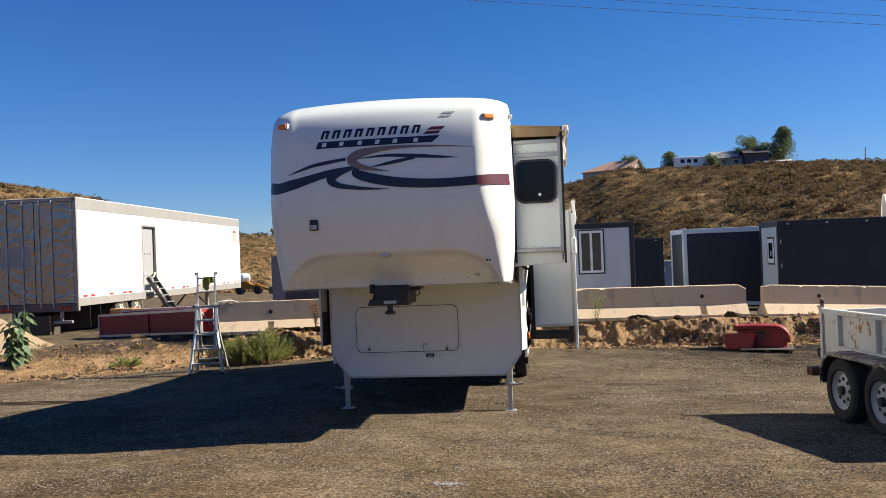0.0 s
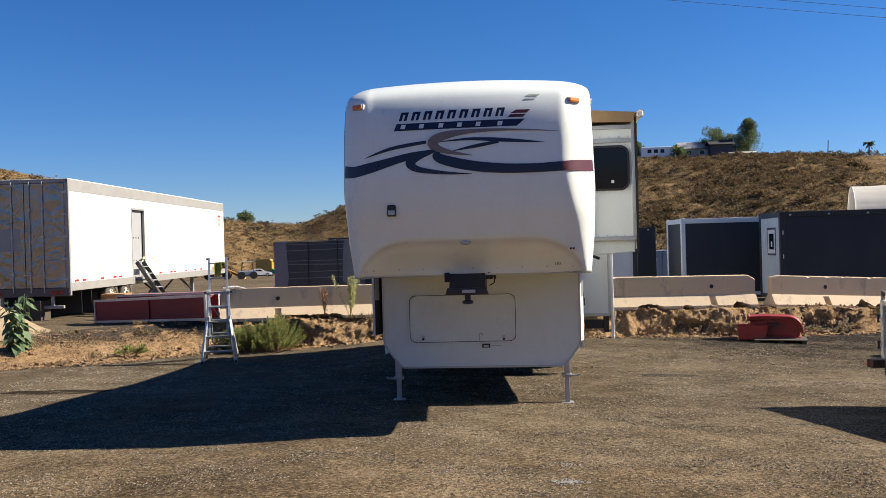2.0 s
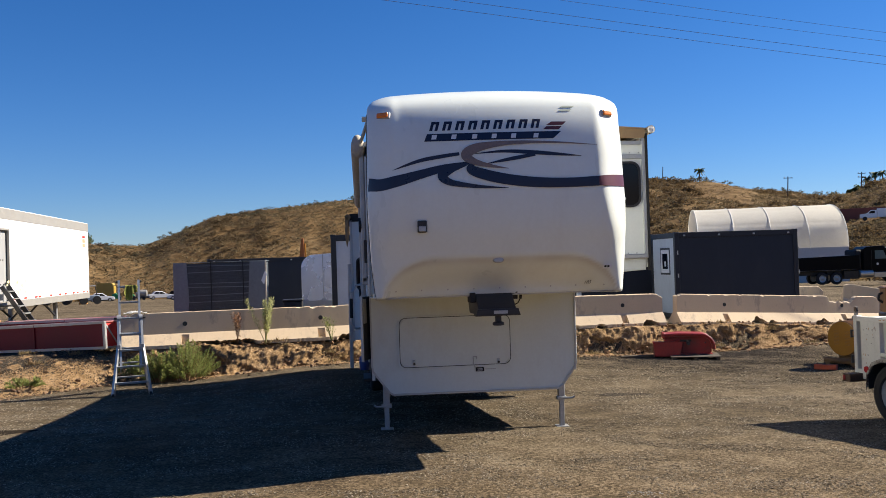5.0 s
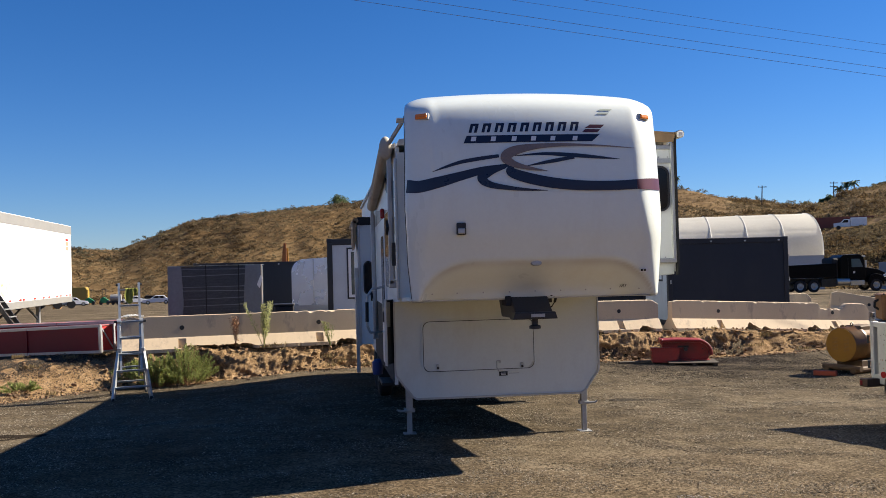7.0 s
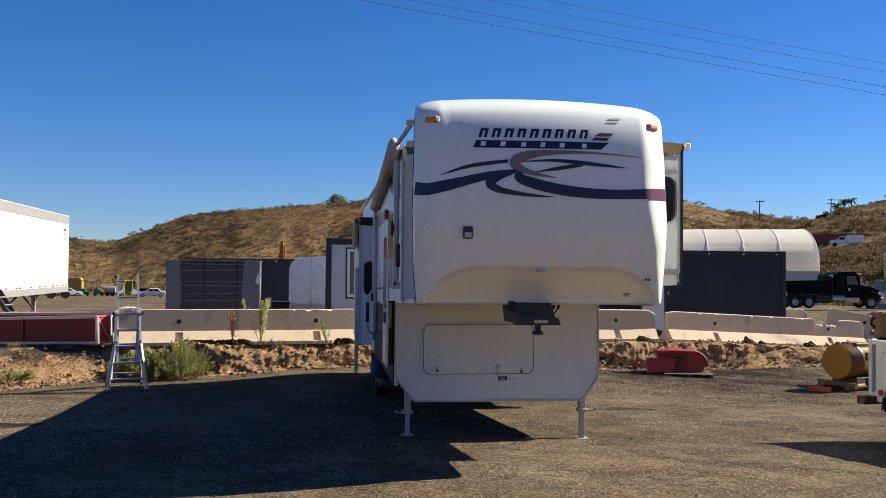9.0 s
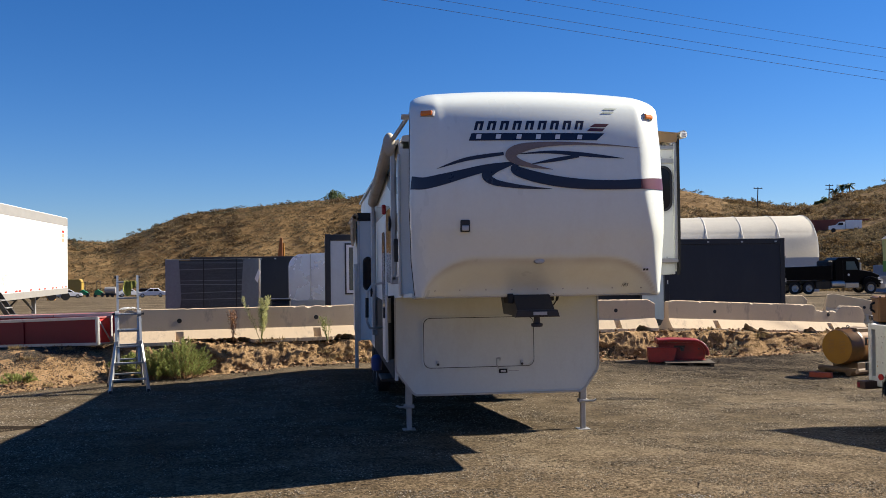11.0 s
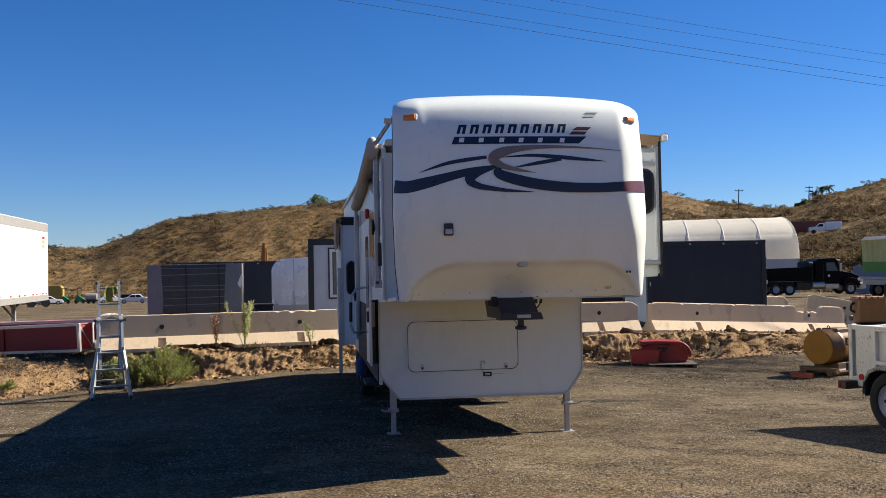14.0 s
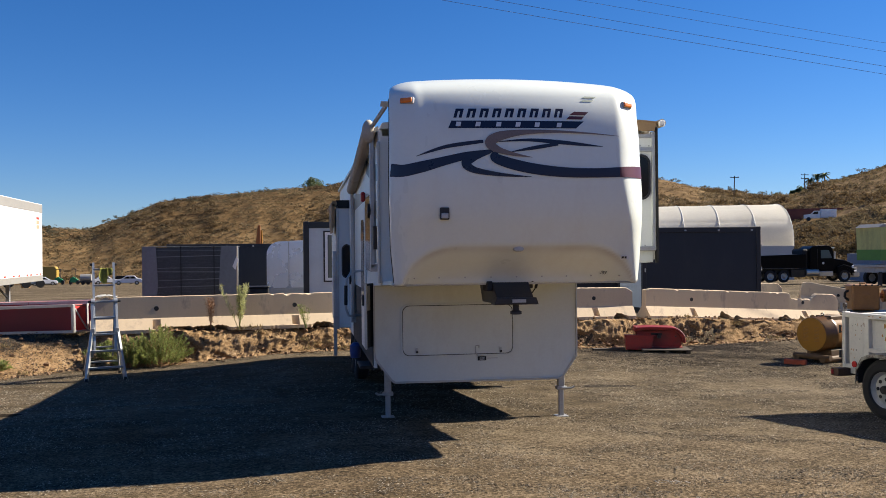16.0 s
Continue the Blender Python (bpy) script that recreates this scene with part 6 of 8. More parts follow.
def yellow_generator():
    z = ground_z(8.83, 6.94)
    t = thing("generator_end", pose(8.83, 6.94, z, 0, 0, -68) @ Matrix.Diagonal((0.69, 0.69, 0.69, 1)), "ochre yellow drum-shaped generator on a timber skid", "generator")
    bm = lathe([(0.02, -0.42), (0.50, -0.42), (0.53, -0.39), (0.53, 0.05), (0.545, 0.07), (0.545, 0.20), (0.52, 0.24), (0.52, 0.85), (0.48, 0.9), (0.02, 0.9)], "y", 40, m=Matrix.Translation((0, 0, 0.86)))
    part("drum", bm, mat_drum, t, "dark brown-ochre drum", smooth=True)
    part("end_plate", lathe([(0.02, -0.432), (0.505, -0.432), (0.505, -0.41)], "y", 40, m=Matrix.Translation((0, 0, 0.86))), CAT_YELLOW, t)
    for s in (-1, 1):
        for k in range(11):
            part("louvre", box(s * 0.19 - 0.09, s * 0.19 + 0.09, -0.440, -0.428, 0.66 + 0.042 * k, 0.672 + 0.042 * k), mat_louvre, t)
    part("outlet_box", box(-0.25, 0.30, 0.1, 0.8, 1.2, 1.42, 0.03), mat_skid, t)
    part("lifting_eye", ring([(0.0 + 0.05 * math.cos(a), 1.46 + 0.05 * math.sin(a)) for a in np.linspace(0, 2 * math.pi, 14)[:-1]], [(0.0 + 0.028 * math.cos(a), 1.46 + 0.028 * math.sin(a)) for a in np.linspace(0, 2 * math.pi, 14)[:-1]], "y", 0.1, 0.13), BLACK_METAL, t)
    part("saddle", box(-0.40, 0.45, -0.1, 0.8, 0.14, 0.40, 0.01), mat_skid, t)
    for x in (-0.48, 0.42):
        part("skid_beam", tube((x, -0.5, 0.13), (x, 1.0, 0.13), 0.10, 12), mat_skid, t)
    part("cross_tube", tube((-0.62, -0.42, 0.19), (0.66, -0.42, 0.19), 0.085, 14), mat_skid, t)
    b = thing("red_block", pose(7.88, 6.75, ground_z(7.9, 6.7), 0, 0, -46) @ Matrix.Diagonal((0.7, 0.8, 0.8, 1)), "faded red timber block on the gravel", "block")
    part("block", box(0, 0.62, 0, 0.16, 0, 0.13, 0.008), mat_redwood, b)


# Drum body is darker and glossier than its yellow end plate.
mat_drum = mat("dark ochre drum paint", (0.15, 0.066, 0.012), 0.32, var=0.3, scale=4, fine=40, bump=0.05, dirt=(0.05, 0.03, 0.015), dirt_amount=0.6, spec=0.5)
# The louvre slots' shade is put into a darker yellow.
mat_louvre = mat("shaded yellow slot", (0.22, 0.10, 0.012), 0.6)
mat_skid = mat("grimy ochre timber skid", (0.11, 0.06, 0.022), 0.7, var=0.2, fine=40, bump=0.3)
mat_redwood = mat("faded red timber", (0.36, 0.07, 0.03), 0.8, var=0.2)


def leafy_plant():
    """A tall broad-leaved weed on the bank."""
    x, y = -10.45, 7.7
    z = ground_z(x, y)
    t = thing("tall_weed", (x, y, z), "tall green broad-leaved weed growing on the bank", "plant")
    rng = random.Random(21)
    stems = []
    for k in range(5):
        a = rng.uniform(0, 6.28)
        top = Vector((0.22 * math.cos(a), 0.22 * math.sin(a), rng.uniform(0.9, 1.35)))
        part("stem", tube((0.04 * math.cos(a), 0.04 * math.sin(a), 0), top, 0.016, 6, r2=0.006), LEAF_BROAD, t)
        stems.append(top)
    for k in range(130):
        top = stems[k % 5]
        f = rng.uniform(0.15, 1.0)
        c = top * f
        a = rng.uniform(0, 6.28)
        s = rng.uniform(0.15, 0.29) * (1.2 - 0.5 * f)
        out = Vector((math.cos(a), math.sin(a), rng.uniform(-1.6, -0.1))).normalized()
        side = out.cross(Vector((0, 0, 1))).normalized()
        c = c + out * 0.08
        bm = bmesh.new()
        pts = [c, c + out * s * 0.3 + side * s * 0.40, c + out * s * 0.7 + side * s * 0.26 - Vector((0, 0, s * 0.1)), c + out * s * 1.1 - Vector((0, 0, s * 0.3)), c + out * s * 0.7 - side * s * 0.26 - Vector((0, 0, s * 0.1)), c + out * s * 0.3 - side * s * 0.40]
        vs = [bm.verts.new(p) for p in pts]
        bm.faces.new((vs[0], vs[1], vs[2], vs[3]))
        bm.faces.new((vs[0], vs[3], vs[4], vs[5]))
        part("leaf", bm, LEAF_BROAD, t)


def weed_bush(name, x, y, r, h, n, size, material, label, seed, wide=1.3):
    """A feathery weed: many thin bent stems with narrow leaves along them."""
    z = ground_z(x, y) - 0.02
    rng = random.Random(seed)
    stems = []
    for k in range(max(14, n // 130)):
        a = rng.uniform(0, 6.28)
        q = rng.random() ** 0.6
        root = Vector((0.35 * r * wide * q * math.cos(a), 0.35 * r * q * math.sin(a), 0))
        tall = h * (1.05 - 0.55 * q * q) * rng.uniform(0.6, 1.12)
        tip = Vector((wide * r * q * math.cos(a), r * q * math.sin(a), tall))
        stems.append((root, root.lerp(tip, 0.5) + Vector((0, 0, 0.12 * tall)), tip))

    def along(stem, u):
        p, b, q = stem
        return p * (1 - u) ** 2 + b * 2 * u * (1 - u) + q * u * u

    def spot(k, g):
        stem = stems[g.randrange(len(stems))]
        u = 0.2 + 0.8 * g.random() ** 0.8
        c, d = along(stem, u), along(stem, min(1.0, u + 0.05)) - along(stem, u - 0.05)
        a = g.uniform(0, 6.28)
        off = 0.05 * (1.15 - u) * g.random()
        return c + Vector((off * math.cos(a), off * math.sin(a), 0)), d.normalized() + Vector((0.6 * math.cos(a), 0.6 * math.sin(a), 0.1))

    t = thing(name, (x, y, z), label, "bush")
    v, f = jitter_blades(n, spot, size, 0.35, seed, 9.0)
    raw("foliage", v, f, material, t)
    bm = bmesh.new()
    for stem in stems[:60]:
        tube(along(stem, 0), along(stem, 0.5), 0.006, 4, bm, 0.004)
        tube(along(stem, 0.5), along(stem, 1), 0.004, 4, bm, 0.002)
    part("stalk", bm, LEAF_DRY, t)


def stalk_weed(x, y, z, h, spread, material, n, label, seed, stems=4, size=0.05):
    t = thing("roadside_weed", (x, y, z), label, "weed", "weeds along the barriers")
    rng = random.Random(seed)
    tips = []
    bm = bmesh.new()
    for k in range(stems):
        tip = Vector((rng.gauss(0, spread), rng.gauss(0, spread), h * rng.uniform(0.7, 1.0)))
        tube((0, 0, 0), tip, 0.007, 5, bm, 0.003)
        tips.append(tip)
    part("stalk", bm, material, t)

    def spot(k, r):
        tip = tips[r.randrange(len(tips))]
        f = 0.25 + 0.75 * r.random() ** 0.7
        a = r.uniform(0, 6.28)
        q = r.uniform(0, 0.05)
        return tip * f + Vector((q * math.cos(a), q * math.sin(a), 0)), (math.cos(a), math.sin(a), 0.9)

    v, f = jitter_blades(n, spot, size, 0.5, seed, 9.0)
    raw("leaves", v, f, material, t)


def straw_tufts():
    rng = random.Random(8)
    spots = []
    for k in range(46):
        x = rng.choice((rng.uniform(-12, -6.5), rng.uniform(2.0, 9.0), rng.uniform(-6, -1), rng.uniform(9, 14)))
        t0, w = line_at(TOE, x), line_at(WIDE, x)
        y = t0 + rng.uniform(-0.15, w + 0.05)
        spots.append((x, y, ground_z(x, y) + 0.03))

    def spot(k, r):
        c = spots[k % len(spots)]
        return (c[0] + r.gauss(0, 0.10), c[1] + r.gauss(0, 0.06), c[2]), (r.gauss(0, 0.6), r.gauss(0, 0.6), 0.8)

    v, f = jitter_blades(2600, spot, 0.09, 0.7, 4, 12.0)
    tagged(raw("straw", v, f, STRAW), "thin dry straw and grass on the bank", "dry grass", kind="stuff")


def sand_pile():
    bm = bmesh.new()
    rows = []
    for i in range(26):
        a = 2 * math.pi * i / 26
        row = []
        for k in range(10):
            q = k / 9
            r = 1.9 * q
            h = 0.95 * (math.cos(math.pi * q) * 0.5 + 0.5)
            p = Vector((r * math.cos(a) * 1.2, r * math.sin(a), h))
            p.z += 0.10 * noise.fractal(p * 1.6, 1, 2, 4) * (1 - q) + 0.03 * (1 - q)
            row.append(bm.verts.new(p))
        rows.append(row)
    for i in range(26):
        a, b = rows[i], rows[(i + 1) % 26]
        for k in range(9):
            bm.faces.new((a[k], b[k], b[k + 1], a[k + 1]))
    bmesh.ops.remove_doubles(bm, verts=bm.verts, dist=0.02)
    ob = part("sand_pile", bm, SAND, smooth=True)
    ob.location = (-12.9, 9.6, ground_z(-12.7, 9.6) - 0.05)
    tagged(ob, "heap of pale dry sand beside the bank", "sand pile")


SAND = ground_mat("pale dry sand", [(0.40, (0.1716, 0.1254, 0.0759)), (0.62, (0.2508, 0.1881, 0.1188)), (0.8, (0.3036, 0.2343, 0.1551)), (0.95, (0.3432, 0.2772, 0.1980))], 0.9, 30, 0.6)

aluminium_ladder()
barrier((-6.55, 9.75), (-0.55, 10.78), 0.245, 0.235, 1, "weathered concrete road barrier with graze marks", notches=(1.35, 4.4), lean=5.0)
barrier((0.60, 10.98), (6.55, 12.0), 0.255, 0.175, 2, "weathered concrete road barrier with a chipped end", notches=(1.6, 4.9), torn=((5.6, 0.25, 0.05), (0.4, 0.2, 0.04)))
barrier((7.05, 12.35), (13.72, 13.95), 0.135, -0.23, 3, "long concrete road barrier with a notch broken out of its top", broken=(4.95, 6.1, 0.17), notches=(1.5, 5.5), torn=((2.5, 0.26, 0.17), (2.95, 0.16, 0.07), (4.75, 0.12, 0.07), (5.3, 0.10, 0.10), (5.75, 0.14, 0.08)))
barrier((14.72, 17.6), (17.45, 16.78), 0.06, -0.49, 5, "concrete barrier tipped askew behind the row", notches=(1.2,))
barrier((11.5, 17.9), (14.08, 17.6), -0.02, -0.02, 6, "short concrete barrier behind the row", notches=(1.2,))

def lying_cloth():
    """A crumpled white cloth thrown over the end of the barrier."""
    bm = bmesh.new()
    rows = []
    for i in range(13):
        u = i / 12
        row = []
        for k in range(7):
            v = k / 6
            p = Vector((u * 0.50, v * 0.20, 0))
            p.z = 0.035 + 0.05 * noise.noise((u * 5, v * 4, 1)) + 0.02 * noise.noise((u * 13, v * 9, 4)) + 0.03 * math.sin(u * 3.14)
            p.y += 0.03 * noise.noise((u * 4, v * 3, 6))
            row.append(bm.verts.new(p))
        rows.append(row)
    for a, b in zip(rows, rows[1:]):
        for k in range(6):
            bm.faces.new((a[k], b[k], b[k + 1], a[k + 1]))
    bmesh.ops.solidify(bm, geom=bm.faces[:], thickness=0.012)
    ob = part("cloth", bm, DECAL_WHITE, smooth=True)
    ob.matrix_world = pose(-6.50, 9.72, 1.035, 0, 0, 10)
    tagged(ob, "crumpled white cloth lying on the barrier end", "cloth")


lying_cloth()
red_machine()
utility_trailer()
yellow_generator()
leafy_plant()
weed_bush("weed_bush", -5.0, 8.95, 0.58, 0.76, 17000, 0.042, LEAF_BUSH, "bushy yellow-green weed against the bank", 3)
weed_bush("weed_bush", -5.55, 8.80, 0.48, 0.62, 11000, 0.042, LEAF_BUSH, "feathery yellow-green weed against the bank", 6)
weed_bush("weed_bush", -6.1, 9.15, 0.35, 0.45, 1300, 0.085, LEAF_BUSH, "small yellow-green weed against the bank", 9)
weed_bush("low_weed", -8.0, 7.9, 0.32, 0.22, 700, 0.08, LEAF_BUSH, "low green weed on the dirt slope", 5)
stalk_weed(-4.02, 9.70, 0.30, 0.85, 0.07, LEAF_DRY, 520, "dry brown upright weed by the barrier", 31, 5)
stalk_weed(-3.42, 9.78, 0.28, 1.05, 0.17, LEAF_SAGE, 1700, "tall pale yellow weed by the barrier", 32, 9, 0.055)
stalk_weed(-1.95, 10.05, 0.26, 0.55, 0.14, LEAF_BUSH, 260, "thin green weed by the barrier", 33, 6)
stalk_weed(2.75, 10.95, 0.22, 0.75, 0.13, LEAF_BUSH, 320, "thin green weed by the barrier", 34, 6)
straw_tufts()
sand_pile()

# ---- upper yard ----
def semi_trailer():
    """Box trailer: its rear right lower corner at the origin of its plan, length along +y, body to -x."""
    m = pose(-12.4, 13.9, 0.12, 0, 0, 2.5)
    t = thing("semi_trailer", m, "long white box semi-trailer with quilted stainless rear doors", "semi-trailer")
    L, W, z0, z1 = 16.3, 2.6, 0.80, 4.08
    dy0, dy1, dz0, dz1 = 4.80, 5.98, 0.98, 3.40
    # right wall round the door opening
    for y0, y1, a, b in ((0.0, dy0, z0 + 0.25, z1 - 0.35), (dy1, L, z0 + 0.25, z1 - 0.35), (dy0, dy1, dz1, z1 - 0.35)):
        part("side_wall", box(-0.05, 0.0, y0, y1, a, b), SEMI_WHITE, t, "sunlit white side panel with yellow smears")
    part("bottom_rail", box(-0.06, 0.012, 0.0, L, z0, z0 + 0.25, 0.006), RAIL_GREY, t)
    part("top_rail", box(-0.06, 0.012, 0.0, L, z1 - 0.35, z1, 0.006), RAIL_GREY, t)
    part("roof", box(-W, 0.0, 0.0, L, z1 - 0.04, z1 + 0.02, 0.01), SEMI_WHITE, t)
    part("side_wall", box(-W, -W + 0.05, 0, L, z0, z1), SEMI_WHITE, t)
    part("front_wall", box(-W, 0, L - 0.05, L, z0, z1), SEMI_WHITE, t)
    part("floor", box(-W, -0.06, 0, L, z0 + 0.10, z0 + 0.22), BLACK_METAL, t)
    d = part("side_door", box(-0.12, -0.09, dy0 - 0.3, dy1 + 0.6, dz0, dz1 + 0.15, 0.004), DOOR_GREY, t, "side door set in an opening, its grey darkened for shade")
    for z in (1.6, 2.4):
        for y in (0.35, 0.6, 0.85):
            part("bolt", tube((-0.095, dy0 + y, z), (-0.075, dy0 + y, z), 0.025, 8), BLACK_METAL, d)
    part("door_frame", box(-0.05, 0.02, dy0 - 0.03, dy0 + 0.03, dz0 - 0.1, dz1 + 0.03), RAIL_GREY, t)
    part("door_frame", box(-0.05, 0.02, dy1 - 0.03, dy1 + 0.03, dz0 - 0.1, dz1 + 0.03), RAIL_GREY, t)
    part("door_frame", box(-0.05, 0.02, dy0, dy1, dz1 - 0.03, dz1 + 0.03), RAIL_GREY, t)
    for y in (0.3, 0.8, 2.1, 3.1, 3.55, 5.9, 6.35, 7.4, 8.6, 9.0, 10.4, 11.6, 12.4, 13.6, 14.2, 15.2, 15.8):
        part("reflector_tape", box(0.012, 0.015, y, y + 0.26, z0 + 0.27, z0 + 0.33), TAPE_RED, t)
    rng = random.Random(3)
    for k in range(34):
        y, z = rng.choice((rng.uniform(0.5, 4.3), rng.uniform(5.7, 7.6))), z0 + 0.42 + 0.5 * rng.random() ** 1.5
        bm = bmesh.new()
        r = rng.uniform(0.05, 0.15)
        bm.faces.new([bm.verts.new((0.003, y + r * math.cos(a) * rng.uniform(0.5, 1.3), z + 0.6 * r * math.sin(a) * rng.uniform(0.5, 1.3))) for a in np.linspace(0, 2 * math.pi, 11)[:-1]])
        part("paint_smear", bm, YELLOW_STAIN, t)
    for z, h in ((3.42, 0.1), (3.22, 0.16), (3.02, 0.16)):
        part("marking", box(0.003, 0.006, 15.3, 15.75, z, z + h), TAN if h > 0.12 else TAPE_RED, t)
    # rear doors
    part("rear_frame", box(-W, -W + 0.10, -0.04, 0.06, z0 - 0.12, z1), RAIL_GREY, t)
    part("rear_frame", box(-0.10, 0.015, -0.04, 0.06, z0 - 0.12, z1), RAIL_GREY, t)
    part("rear_header", box(-W, 0.0, -0.04, 0.06, z1 - 0.10, z1 + 0.01), RAIL_GREY, t)
    part("rear_sill", box(-W, 0.0, -0.05, 0.08, z0 - 0.14, z0 + 0.10, 0.01), mat_sill, t)
    for x0, x1, rods in ((-W + 0.11, -W / 2 - 0.01, (0.28, 0.70)), (-W / 2 + 0.01, -0.11, (0.13, 0.46))):
        door = part("rear_door", box(x0, x1, -0.035, 0.0, z0 + 0.11, z1 - 0.11, 0.006), STAINLESS, t, "wavy reflective stainless rear door")
        w = x1 - x0
        for f in rods:
            x = x0 + w * f
            part("lock_rod", tube((x, -0.06, z0 - 0.02), (x, -0.06, z1 - 0.06), 0.019, 8), GALV, door)
            for z in (z0 + 0.14, z0 + 0.55, 2.4, 3.2, z1 - 0.16):
                part("rod_guide", box(x - 0.035, x + 0.035, -0.085, -0.03, z - 0.03, z + 0.03, 0.005), GALV, door)
            part("lock_handle", box(x - 0.20, x + 0.06, -0.085, -0.065, z0 + 0.48, z0 + 0.51), GALV, door)
        for z in (1.15, 1.75, 2.4, 3.05, 3.7):
            xh = x1 - 0.02 if x1 > -1 else x0 + 0.02
            part("hinge", box(xh - 0.09, xh + 0.09, -0.05, -0.03, z - 0.035, z + 0.035, 0.006), GALV, door)
    part("paper_sign", box(-W + 0.25, -W + 1.15, -0.040, -0.037, 2.0, 2.65), DOOR_GREY, t)
    for k in range(3):
        part("tail_lamp", tube((-0.25 - 0.14 * k, -0.05, z0 - 0.03), (-0.25 - 0.14 * k, -0.07, z0 - 0.03), 0.055, 14), RED_LENS, t)
        part("tail_lamp", tube((-W + 0.25 + 0.14 * k, -0.05, z0 - 0.03), (-W + 0.25 + 0.14 * k, -0.07, z0 - 0.03), 0.055, 14), RED_LENS, t)
    for x in (-0.55, -W + 0.55):
        part("guard_post", box(x - 0.04, x + 0.04, 0.0, 0.08, 0.32, z0 - 0.1), RAIL_GREY, t)
    part("rear_guard", box(-W + 0.2, -0.2, -0.03, 0.06, 0.30, 0.39, 0.01), RAIL_GREY, t)
    # running gear
    for y in (3.15, 4.40):
        for x in (-0.18, -0.48, -W + 0.18, -W + 0.48):
            wheel(t, (x, y, 0.50), 0.50, 0.27, 0.29, mat_wheel_cream, TYRE_DUSTY, holes=8)
    part("slider_frame", box(-W + 0.5, -0.65, 1.2, 5.0, 0.55, z0 + 0.1), BLACK_METAL, t)
    for y in np.arange(5.5, L, 1.1):
        part("cross_sill", box(-W + 0.05, -0.06, y - 0.04, y + 0.04, z0 - 0.02, z0 + 0.12), BLACK_METAL, t)
    for x in (-0.45, -W + 0.45):
        part("landing_gear", box(x - 0.07, x + 0.07, 12.6, 12.76, 0.08, z0 + 0.1, 0.006), GALV, t)
        part("gear_foot", box(x - 0.16, x + 0.16, 12.5, 12.86, -0.1, 0.09, 0.01), GALV, t)
        part("gear_brace", bar((x, 12.6, 0.25), (x, 10.9, z0 + 0.05), 0.06, 0.06), BLACK_METAL, t)
    part("aero_brace", bar((-0.1, 7.6, z0), (-0.6, 7.9, 0.35), 0.05, 0.05), BLACK_METAL, t)
    part("aero_brace", bar((-0.1, 9.2, z0), (-0.6, 9.5, 0.35), 0.05, 0.05), BLACK_METAL, t)
    for y in (0.85, 1.55):
        part("mud_flap", box(-1.0, -0.06, y, y + 0.02, 0.10, 0.80), BLACK, t)
        part("mud_flap", box(-W + 0.06, -W + 1.0, y, y + 0.02, 0.10, 0.80), BLACK, t)
    # steps up to the side door
    s = thing("door_steps", m @ Matrix.Translation((0.0, 5.05, 0)), "dark steel steps leaning against the side door", "steps")
    for y in (0.0, 0.62):
        part("stringer", bar((0.05, y, 1.55), (1.05, y, -0.02), 0.05, 0.13), BLACK_METAL, s)
    for k in range(6):
        f = (k + 0.7) / 6.4
        part("tread", box(0.05 + f - 0.12, 0.05 + f + 0.12, 0.02, 0.60, 1.55 - 1.55 * f - 0.015, 1.55 - 1.55 * f + 0.015), GALV, s)
    part("platform", box(0.0, 0.35, -0.05, 0.67, 0.90, 0.94), BLACK_METAL, s)
    c = thing("carton", m @ Matrix.Translation((0.35, 1.5, 0)), "orange-brown carton standing by the wheels", "carton")
    part("body", box(-0.1, 0.65, 0, 0.6, -0.05, 0.62, 0.01), CARDBOARD, c)
    c = thing("crate", m @ Matrix.Translation((-1.2, -0.2, 0)), "grey wooden crate under the trailer tail", "crate")
    part("body", box(-0.4, 0.4, 0, 0.6, -0.05, 0.55, 0.01), WOOD, c)


mat_sill = mat("grimy rear sill steel", (0.13, 0.10, 0.085), 0.6, var=0.2, dirt=(0.05, 0.04, 0.03), dirt_amount=0.5)
mat_wheel_cream = mat("cream truck wheel", (0.55, 0.50, 0.40), 0.5, var=0.1, dirt=(0.2, 0.15, 0.1), dirt_amount=0.5, dirt_scale=5)


